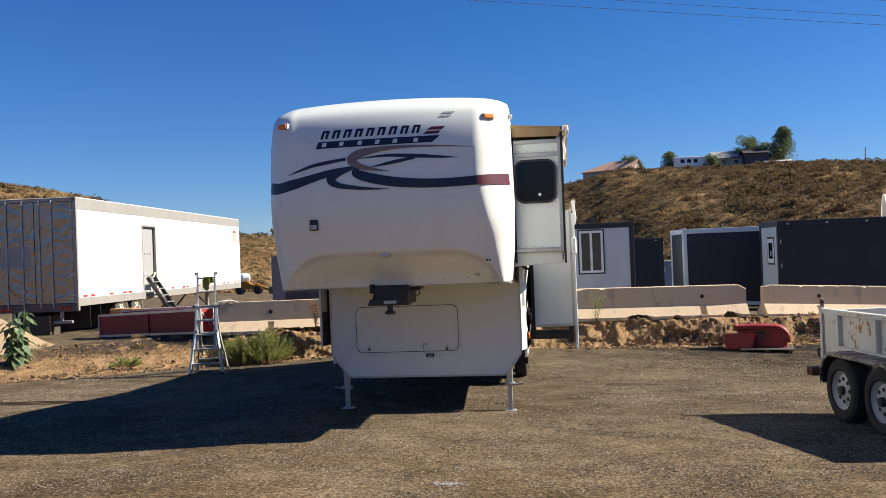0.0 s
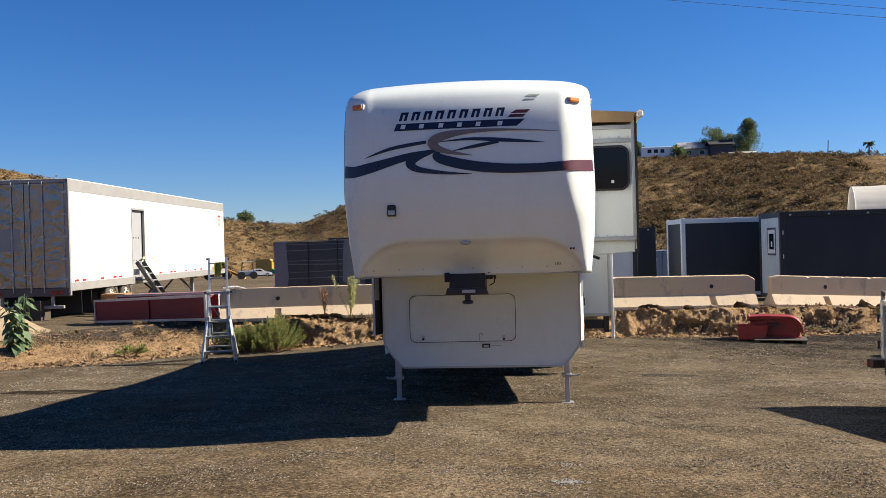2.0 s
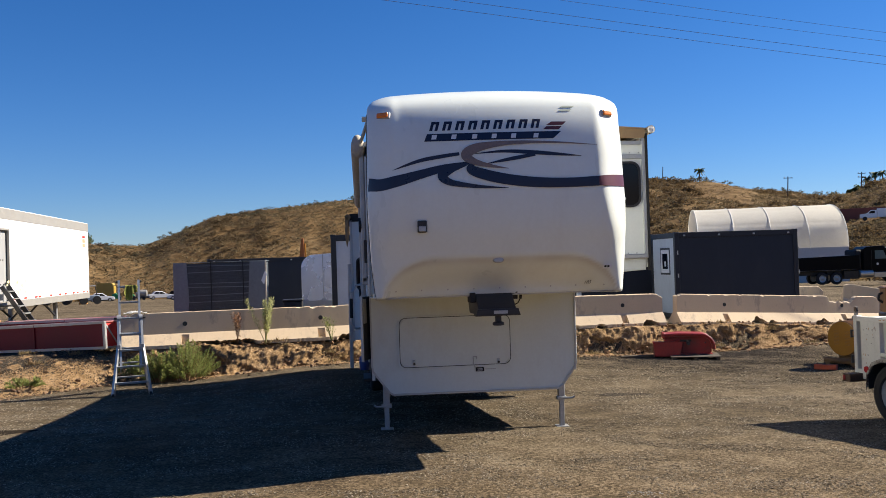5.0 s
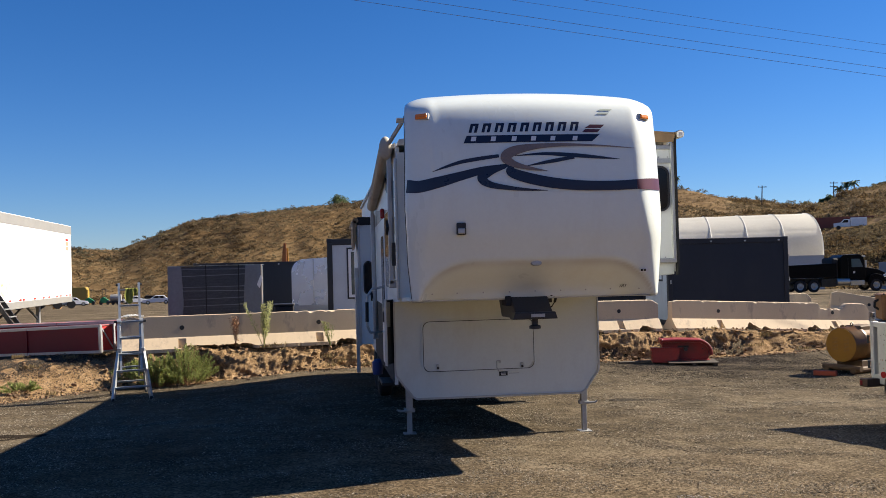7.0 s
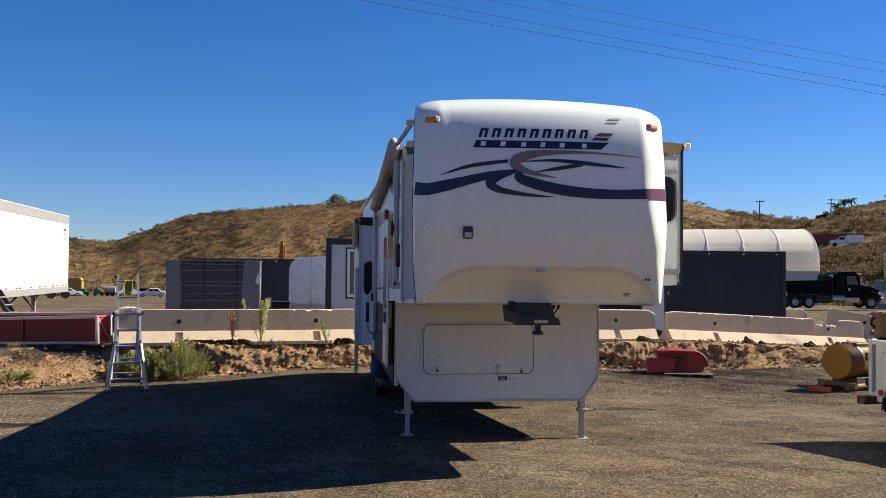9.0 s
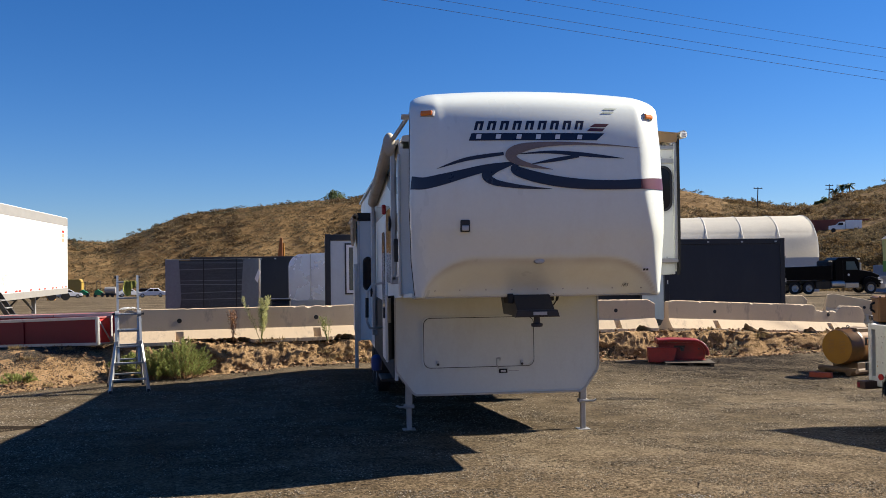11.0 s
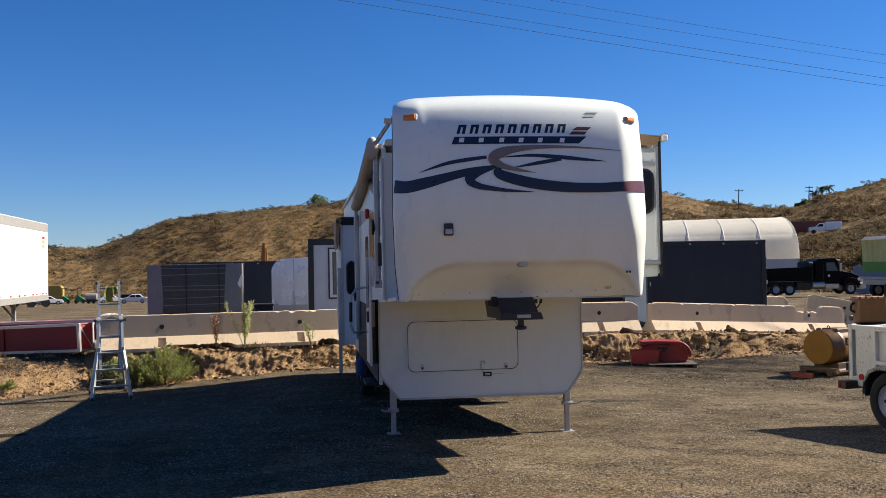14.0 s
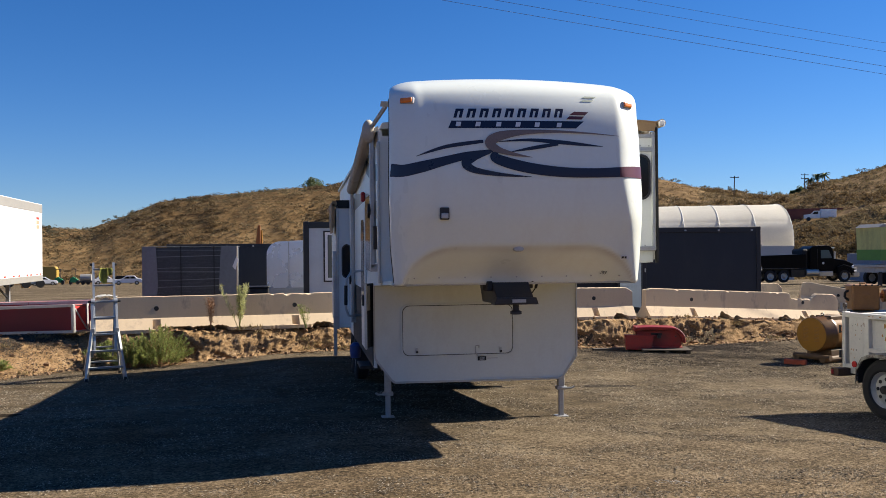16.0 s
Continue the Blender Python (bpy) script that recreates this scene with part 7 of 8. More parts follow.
def red_crate(p, q, depth, z0, z1, h, label, end=True):
    p, q = Vector((*p, z0)), Vector((*q, z1))
    d = q - p
    L = d.length
    t = thing("panel_crate", Matrix.Translation(p) @ pose(0, 0, 0, 0, 0, math.degrees(math.atan2(d.y, d.x))) @ pose(0, 0, 0, 0, -math.degrees(math.asin(d.z / L)), 0), label, "crate", "red panel crates")
    part("side_panel", box(0.04, L - 0.04, 0.015, 0.05, 0.04, h - 0.04), RED_PANEL, t)
    part("side_panel", box(0.04, L - 0.04, depth - 0.05, depth - 0.015, 0.04, h - 0.04), RED_PANEL, t)
    part("lid", box(0.0, L, 0.0, depth, h - 0.03, h, 0.006), mat_lid, t, "faded pinkish lid")
    part("base", box(0.0, L, 0.0, depth, 0.0, 0.04, 0.006), GALV, t)
    for y in (0.0, depth):
        part("edge_angle", box(0, L, y - 0.012, y + 0.03, h - 0.05, h + 0.008), GALV, t)
        part("edge_angle", box(0, L, y - 0.012, y + 0.03, -0.008, 0.05), GALV, t)
    for x in (0.0, L * 0.52, L - 0.05):
        part("corner_angle", box(x, x + (0.05 if x != L * 0.52 else 0.015), -0.014, 0.02, 0.0, h), GALV if x != L * 0.52 else RED_PANEL, t)
    part("end_panel", box(L - 0.05, L - 0.02, 0.04, depth - 0.04, 0.04, h - 0.04), RED_BRIGHT, t, "bright red end panel")
    part("end_panel", box(0.02, 0.05, 0.04, depth - 0.04, 0.04, h - 0.04), RED_PANEL, t)
    part("end_brace", bar((L - 0.012, 0.06, h - 0.08), (L - 0.012, depth - 0.06, 0.08), 0.02, 0.03), GALV, t)
    for y in (0.0, depth - 0.05):
        part("corner_angle", box(L - 0.03, L + 0.01, y, y + 0.05, 0, h), GALV, t)


mat_lid = mat("faded pinkish red lid", (0.33, 0.10, 0.09), 0.6, var=0.15, dirt=(0.4, 0.32, 0.26), dirt_amount=0.4)


def window_unit(t, x0, x1, z0, z1, y, sash=2):
    w = part("window", box(x0, x1, y - 0.012, y + 0.02, z0, z1), GLASS_CABIN, t, "dark glass in a white plastic frame")
    part("window_frame", ring([(x0 - 0.07, z0 - 0.07), (x1 + 0.07, z0 - 0.07), (x1 + 0.07, z1 + 0.07), (x0 - 0.07, z1 + 0.07)], [(x0, z0), (x1, z0), (x1, z1), (x0, z1)], "y", y - 0.03, y + 0.02), PLASTIC_WHITE, w)
    part("window_trim", ring([(x0 - 0.11, z0 - 0.11), (x1 + 0.11, z0 - 0.11), (x1 + 0.11, z1 + 0.11), (x0 - 0.11, z1 + 0.11)], [(x0 - 0.07, z0 - 0.07), (x1 + 0.07, z0 - 0.07), (x1 + 0.07, z1 + 0.07), (x0 - 0.07, z1 + 0.07)], "y", y - 0.018, y + 0.02), CONT_FRAME, w)
    if sash == 2:
        part("mullion", box((x0 + x1) / 2 - 0.035, (x0 + x1) / 2 + 0.035, y - 0.028, y + 0.01, z0, z1), PLASTIC_WHITE, w)


def container_house(m, L, D, H, label, frame_mat, front_mat, end_mat, post=0.14, lugs=True):
    """A flat-pack cabin: front along x at y = 0, depth along +y, with corner posts and rails."""
    t = thing("container_cabin", m, label, "container cabin", "container cabins")
    part("front_panel", box(post, L - post, 0.03, 0.08, 0.12, H - 0.16), front_mat, t)
    part("back_panel", box(post, L - post, D - 0.08, D - 0.03, 0.12, H - 0.16), front_mat, t)
    part("end_wall", box(0.03, 0.08, post, D - post, 0.12, H - 0.16), end_mat, t)
    part("end_wall", box(L - 0.08, L - 0.03, post, D - post, 0.12, H - 0.16), end_mat, t)
    part("roof", box(0.02, L - 0.02, 0.02, D - 0.02, H - 0.06, H - 0.01), frame_mat, t)
    part("floor", box(0.02, L - 0.02, 0.02, D - 0.02, 0.02, 0.12), frame_mat, t)
    for x in (0, L - post):
        for y in (0, D - post):
            part("corner_post", box(x, x + post, y, y + post, 0, H, 0.008), frame_mat, t)
            part("corner_casting", box(x - 0.004, x + post + 0.004, y - 0.006, y + post, H - 0.10, H + 0.004, 0.01), frame_mat, t)
    for y0, y1 in ((0, 0.05), (D - 0.05, D)):
        part("top_rail", box(post, L - post, y0, y1, H - 0.17, H - 0.01, 0.006), frame_mat, t)
        part("bottom_rail", box(post, L - post, y0, y1, 0, 0.13, 0.006), frame_mat, t)
    for x0, x1 in ((0, 0.05), (L - 0.05, L)):
        part("top_rail", box(x0, x1, post, D - post, H - 0.17, H - 0.01, 0.006), frame_mat, t)
        part("bottom_rail", box(x0, x1, post, D - post, 0, 0.13, 0.006), frame_mat, t)
    if lugs:
        n = max(3, int(L / 0.9))
        for k in range(n):
            x = 0.3 + (L - 0.6) * k / (n - 1)
            part("lug", box(x - 0.035, x + 0.035, -0.02, 0.0, H - 0.13, H - 0.08, 0.006), GALV, t)
        for z in (0.5, 1.3, 2.0):
            part("hinge", tube((L + 0.0, -0.025, z - 0.06), (L + 0.0, -0.025, z + 0.06), 0.018, 8), GALV, t)
            part("hinge", tube((0.08, -0.015, z - 0.06), (0.08, -0.015, z + 0.06), 0.018, 8), GALV, t)
    return t


def cabins():
    c = container_house(pose(8.32, 15.54, 0.05, 0, 0, -0.5), 3.9, 2.25, 2.62, "dark slate container cabin with a pale grey end", CONT_FRAME, CONT_NAVY, CONT_GREY)
    # small window in the pale end
    w = part("window", box(0.022, 0.034, 0.72, 1.22, 1.50, 1.98), GLASS_DARK, c)
    part("window_frame", ring([(0.60, 1.38), (1.34, 1.38), (1.34, 2.10), (0.60, 2.10)], [(0.72, 1.50), (1.22, 1.50), (1.22, 1.98), (0.72, 1.98)], "x", 0.016, 0.03), PLASTIC_WHITE, w)
    part("window_trim", ring([(0.54, 1.32), (1.40, 1.32), (1.40, 2.16), (0.54, 2.16)], [(0.60, 1.38), (1.34, 1.38), (1.34, 2.10), (0.60, 2.10)], "x", 0.020, 0.03), CONT_FRAME, w)
    part("vent", box(0.015, 0.03, 0.90, 1.02, 1.58, 1.74), PLASTIC_WHITE, w)
    t = container_house(pose(6.14, 19.0, 0.0, 0, 0, 2), 5.6, 2.3, 2.62, "container cabin with pale grey frame and dark panels", CONT_GREY, CONT_NAVY, CONT_NAVY, lugs=False)
    t = container_house(pose(1.75, 16.0, 0.12, 0, 0, 0), 2.5, 5.8, 2.72, "pale grey cabin end with a dark frame and one window", CONT_FRAME, CONT_GREY, CONT_GREY, lugs=False)
    window_unit(t, 0.92, 1.50, 1.28, 2.42, 0.03)
    t = container_house(pose(-1.98, 12.9, 0.15, 0, 0, 0), 2.5, 5.8, 2.65, "pale grey cabin end with a dark frame and one window", CONT_FRAME, CONT_GREY, CONT_GREY, lugs=False)
    window_unit(t, 0.62, 1.25, 1.18, 2.30, 0.03, 1)
    t = container_house(pose(3.6, 25.1, -0.15, 0, 0, 0), 2.7, 3.0, 2.60, "plain dark slate container", CONT_FRAME, CONT_NAVY, CONT_NAVY, lugs=True)
    b = thing("storage_bin", pose(6.4, 29.2, yard_z(6.9, 29.5) + 0.12), "blue-grey steel storage bin behind the cabins", "bin")
    part("body", box(0, 1.35, 0, 1.2, 0.05, 1.55, 0.02), BIN_BLUE, b)
    part("rim", box(-0.03, 1.38, -0.03, 1.23, 1.55, 1.61, 0.01), BIN_BLUE, b)
    for x in (0.08, 0.48, 0.88, 1.28):
        part("rib", box(x - 0.03, x + 0.03, -0.04, 0.0, 0.06, 1.55, 0.006), BIN_BLUE, b)
    for x in (0.05, 1.15):
        part("runner", box(x, x + 0.15, 0, 1.2, -0.12, 0.05, 0.01), BLACK_METAL, b)
    t = container_house(pose(-7.5, 27.3, -0.30, 0, 0, 2), 5.9, 2.3, 2.72, "plain dark slate container", CONT_FRAME, CONT_NAVY, CONT_NAVY, lugs=True)


def wrapped_stack():
    t = thing("wrapped_panel_stack", pose(-5.93, 12.4, 0.12, 0, 0, 0.5), "tall stack of dark panels in torn plastic wrap", "panel stack")
    L, D, H = 2.30, 1.1, 2.05
    part("panel_block", box(0.03, L - 0.03, 0.03, D, 0, H - 0.02, 0.01), WRAP_DARK, t)
    rng = random.Random(41)
    # edges of the stacked panels, with gaps between
    for k in range(26):
        z = 0.05 + 0.075 * k
        part("panel_edge", box(0.03 + rng.uniform(0, 0.02), L - 0.03 - rng.uniform(0, 0.02), 0.012 + rng.uniform(0, 0.008), 0.05, z, z + 0.058), WRAP_DARK, t)
    # loose film at both ends with slanting torn edges, and turns of wrap across
    part("film", prism([(0.0, 0.60), (0.30, 0.42), (0.38, 1.10), (0.33, H), (0.0, H)], "y", 0.0, 0.008), WRAP_GREY, t, "loose grey plastic film")
    part("film", prism([(L - 0.46, 0.95), (L - 0.16, 0.72), (L - 0.02, 0.86), (L - 0.02, H), (L - 0.40, H)], "y", 0.0, 0.008), WRAP_GREY, t)
    for k in range(15):
        z = 0.12 + 0.13 * k + rng.uniform(-0.04, 0.04)
        lean = rng.uniform(-0.06, 0.06)
        part("wrap_fold", prism([(0.0, z), (L, z + lean), (L, z + lean + rng.uniform(0.008, 0.03)), (0.0, z + rng.uniform(0.006, 0.02))], "y", 0.001 + 0.0004 * k, 0.0095 + 0.0002 * k), WRAP_GREY if k % 3 else WRAP_DARK, t)
    part("film", box(0.0, L, 0.0, D, H, H + 0.012, 0.004), WRAP_GREY, t)
    for x in (0.92, 1.72):
        part("strap", box(x, x + 0.02, -0.012, -0.006, 0, H + 0.014), BLACK, t)
    part("edge_board", box(L - 0.025, L + 0.012, -0.012, 0.05, 0, H + 0.01, 0.004), FABRIC_DIRTY, t)
    part("torn_film", prism([(L - 0.12, 1.55), (L - 0.02, 1.80), (L + 0.03, 1.72), (L - 0.05, 1.45)], "y", -0.03, -0.02), DECAL_WHITE, t)
    part("base_pallet", box(0.0, L, 0.0, D, -0.12, 0.0, 0.004), WOOD, t)


def silver_trailer():
    t = thing("enclosed_trailer", pose(-3.22, 20.6, -0.1, 0, 0, 0), "silver enclosed trailer with a rounded front edge", "trailer")
    prof = [(0.0, 0.45)] + [(0.45 - 0.45 * math.cos(radians(a)), 2.05 + 0.45 * math.sin(radians(a))) for a in range(0, 95, 10)] + [(2.3, 2.58), (2.3, 0.45)]
    part("body", prism(prof, "y", 0.0, 4.2, bevel=0.02), SILVER, t)
    part("edge_trim", bar((0.75, -0.008, 0.45), (0.75, -0.008, 2.5), 0.03, 0.02), CHROME, t)
    part("lower_skin", box(0.04, 2.28, -0.006, 0.0, 0.45, 0.9), CHROME, t)
    for y in (1.8, 2.6):
        for x in (0.12, 2.18):
            wheel(t, (x, y, 0.36), 0.36, 0.22, 0.2, holes=0)
    b = thing("waste_bin", pose(-3.35, 18.6, 0.02), "small dark wheeled bin beside the containers", "bin")
    part("body", box(-0.35, 0.25, 0, 0.5, 0, 0.85, 0.02), BLACK_METAL, b)
    part("lid", box(-0.38, 0.28, -0.03, 0.53, 0.85, 0.92, 0.02), BLACK_METAL, b)


semi_trailer()
red_crate((-10.80, 12.05), (-6.85, 9.55), 0.42, 0.13, 0.33, 0.60, "long dark red panel crate with metal edges")
red_crate((-10.9, 13.6), (-6.2, 10.55), 0.75, 0.18, 0.36, 0.60, "long dark red panel crate lying behind another")
cabins()
wrapped_stack()
silver_trailer()

# ---- distance ----
def fabric_hall():
    """A tarpaulin tunnel hall, its length along x."""
    t = thing("fabric_hall", pose(36.75, 84.45, -1.65, 0, 0, -18), "long cream tarpaulin tunnel hall with ribbed bays", "fabric hall")
    L, R, base, H = 15.5, 10.0, 3.9, 9.0
    bays = 4
    bm = bmesh.new()
    rows = []
    nx = bays * 12
    for i in range(nx + 1):
        x = L * i / nx
        u = (i % 12) / 12
        sag = 0.022 * math.sin(math.pi * u)
        row = []
        for k in range(97):
            a = math.pi * k / 96
            q = 1 - sag * 0.35 - 0.006 * (1 - abs(math.sin(6 * a))) ** 3
            row.append(bm.verts.new((x, R - R * math.cos(a) * q, base + (H - base) * math.sin(a) ** 0.85 * q)))
        rows.append(row)
    for a, b in zip(rows, rows[1:]):
        for k in range(96):
            bm.faces.new((a[k], a[k + 1], b[k + 1], b[k]))
    part("cover", bm, HALL_FABRIC, t, smooth=True)
    for i in range(bays + 1):
        x = L * i / bays
        pts = [(x, R - R * math.cos(math.pi * k / 24) * 1.005, base + (H - base) * math.sin(math.pi * k / 24) ** 0.85 * 1.005) for k in range(25)]
        part("rib", path_tube(pts, 0.035, 6), HALL_SEAM, t)
    part("base_wall", box(0, L, 0, 0.2, 0, base + 0.05), HALL_GREY, t)
    part("base_wall", box(0, L, 2 * R - 0.2, 2 * R, 0, base + 0.05), HALL_GREY, t)
    for x in (0.05, L - 0.05):
        bm = bmesh.new()
        bm.faces.new([bm.verts.new((x, R - R * math.cos(math.pi * k / 24), base + (H - base) * math.sin(math.pi * k / 24) ** 0.85)) for k in range(25)])
        part("end_wall", bm, HALL_FABRIC, t)
        part("base_wall", box(x - 0.05, x + 0.05, 0, 2 * R, 0, base + 0.05), HALL_GREY, t)


def dump_truck():
    t = thing("dump_truck", pose(34.9, 56.5, -0.78, 0, 0, -8) @ Matrix.Diagonal((0.93, 1, 1, 1)), "black bonneted dump truck parked in the yard", "truck")
    part("dump_body", prism([(-2.7, 1.15), (3.9, 1.15), (3.9, 2.3), (-2.7, 2.15)], "y", 0.0, 2.4, bevel=0.03), CAR_BLACK, t)
    part("frame", box(-1.4, 8.2, 0.6, 1.8, 0.75, 1.1), BLACK_METAL, t)
    part("cab", prism([(4.3, 0.95), (4.3, 2.75), (4.6, 2.95), (6.0, 2.98), (6.3, 2.75), (6.45, 1.95), (6.45, 0.95)], "y", 0.15, 2.25, bevel=0.04), CAR_BLACK, t)
    part("window", prism([(5.25, 1.95), (5.25, 2.62), (5.95, 2.62), (6.25, 1.95)], "y", 0.135, 0.16), mat_cab_glass, t)
    part("visor", box(6.0, 6.5, 0.2, 2.2, 2.72, 2.86, 0.03), CHROME, t)
    part("hood", prism([(6.4, 0.95), (6.4, 1.95), (7.6, 1.75), (8.2, 1.5), (8.35, 0.95)], "y", 0.35, 2.05, bevel=0.06), CAR_BLACK, t)
    part("fender", prism([(6.6, 0.75), (6.75, 1.25), (7.3, 1.42), (7.9, 1.25), (8.25, 0.75)], "y", 0.05, 0.5, bevel=0.05), CAR_BLACK, t)
    part("bumper", box(8.1, 8.65, 0.1, 2.3, 0.40, 0.95, 0.08), CHROME, t)
    part("grille_guard", box(8.4, 8.6, 0.5, 1.9, 0.9, 1.35, 0.04), CHROME, t)
    part("fuel_tank", tube((3.9, 0.2, 0.78), (5.0, 0.2, 0.78), 0.30, 16), CHROME, t)
    part("cab_step", box(5.1, 6.3, 0.05, 0.4, 0.48, 0.9, 0.03), CHROME, t)
    part("side_locker", box(2.6, 3.85, 0.1, 1.0, 0.42, 1.05, 0.02), BLACK_METAL, t)
    part("mud_flap", box(1.15, 1.20, 0.02, 0.6, 0.2, 1.0), BLACK, t)
    part("door_line", box(4.95, 4.97, 0.132, 0.15, 1.0, 2.7), BLACK_METAL, t)
    part("marker_plate", tube((5.45, 0.135, 1.55), (5.45, 0.15, 1.55), 0.10, 12), DECAL_WHITE, t)
    part("headlamp", box(8.05, 8.36, 0.30, 0.62, 1.12, 1.34, 0.04), DECAL_WHITE, t)
    part("wheel_arch", ring([(7.3 + 0.68 * math.cos(a), 0.55 + 0.68 * math.sin(a)) for a in np.linspace(0, math.pi, 13)], [(7.3 + 0.60 * math.cos(a), 0.55 + 0.60 * math.sin(a)) for a in np.linspace(0, math.pi, 13)], "y", 0.02, 0.2), CAR_BLACK, t)
    part("tarp_bow", box(3.6, 4.1, 0.1, 2.3, 2.2, 2.72, 0.12), BLACK, t)
    part("mirror", box(6.3, 6.42, -0.15, 0.0, 1.9, 2.5, 0.02), CHROME, t)
    part("stack", tube((4.15, 0.5, 1.0), (4.15, 0.5, 2.75), 0.07, 10), BLACK_METAL, t)
    for x in (0.75, 1.95, 7.3):
        for y in (0.2, 2.2):
            m = Matrix.Translation((x, y, 0.5))
            w = part("wheel", lathe([(0.30, -0.16), (0.47, -0.16), (0.5, -0.1), (0.5, 0.1), (0.47, 0.16), (0.30, 0.16)], "y", 22, m=m), TYRE, t)
            part("rim", lathe([(0.30, -0.14), (0.22, -0.10), (0.10, -0.12), (0.02, -0.15)], "y", 18, m=m), GALV, w)


# Reflected sky is put into the pale glass colour.
mat_cab_glass = mat("pale sky-lit cab glass", (0.10, 0.14, 0.16), 0.1, var=0.1, bump=0)


def car(x, y, rz, paint, label, suv=False):
    t = thing("car", pose(x, y, ground_z(x, y), 0, 0, rz), label, "car", "cars in the far yard")
    h = 1.75 if suv else 1.45
    body = [(-2.2, 0.35), (-2.25, 0.75), (-2.0, 0.95), (-1.3, 1.0), (1.0, 0.95), (2.1, 0.8), (2.25, 0.5), (2.2, 0.3)]
    part("body", prism(body, "y", -0.88, 0.88, bevel=0.06), paint, t)
    cab = [(-1.6, 0.95), (-1.05, h), (0.25, h), (1.05, 0.95)]
    part("cabin", prism(cab, "y", -0.74, 0.74, bevel=0.06), paint, t)
    part("window", prism([(-1.25, 1.0), (-0.92, h - 0.1), (-0.35, h - 0.1), (-0.35, 1.0)], "y", -0.755, 0.755), GLASS_DARK, t)
    part("window", prism([(-0.27, 1.0), (-0.27, h - 0.1), (0.18, h - 0.1), (0.75, 1.0)], "y", -0.755, 0.755), GLASS_DARK, t)
    for wx in (-1.35, 1.4):
        for wy in (-0.80, 0.80):
            m = Matrix.Translation((wx, wy, 0.32))
            w = part("wheel", lathe([(0.2, -0.1), (0.32, -0.1), (0.32, 0.1), (0.2, 0.1)], "y", 16, m=m), TYRE, t)
            part("rim", lathe([(0.2, -0.085), (0.02, -0.09)], "y", 12, m=m), GALV, w)
    return t


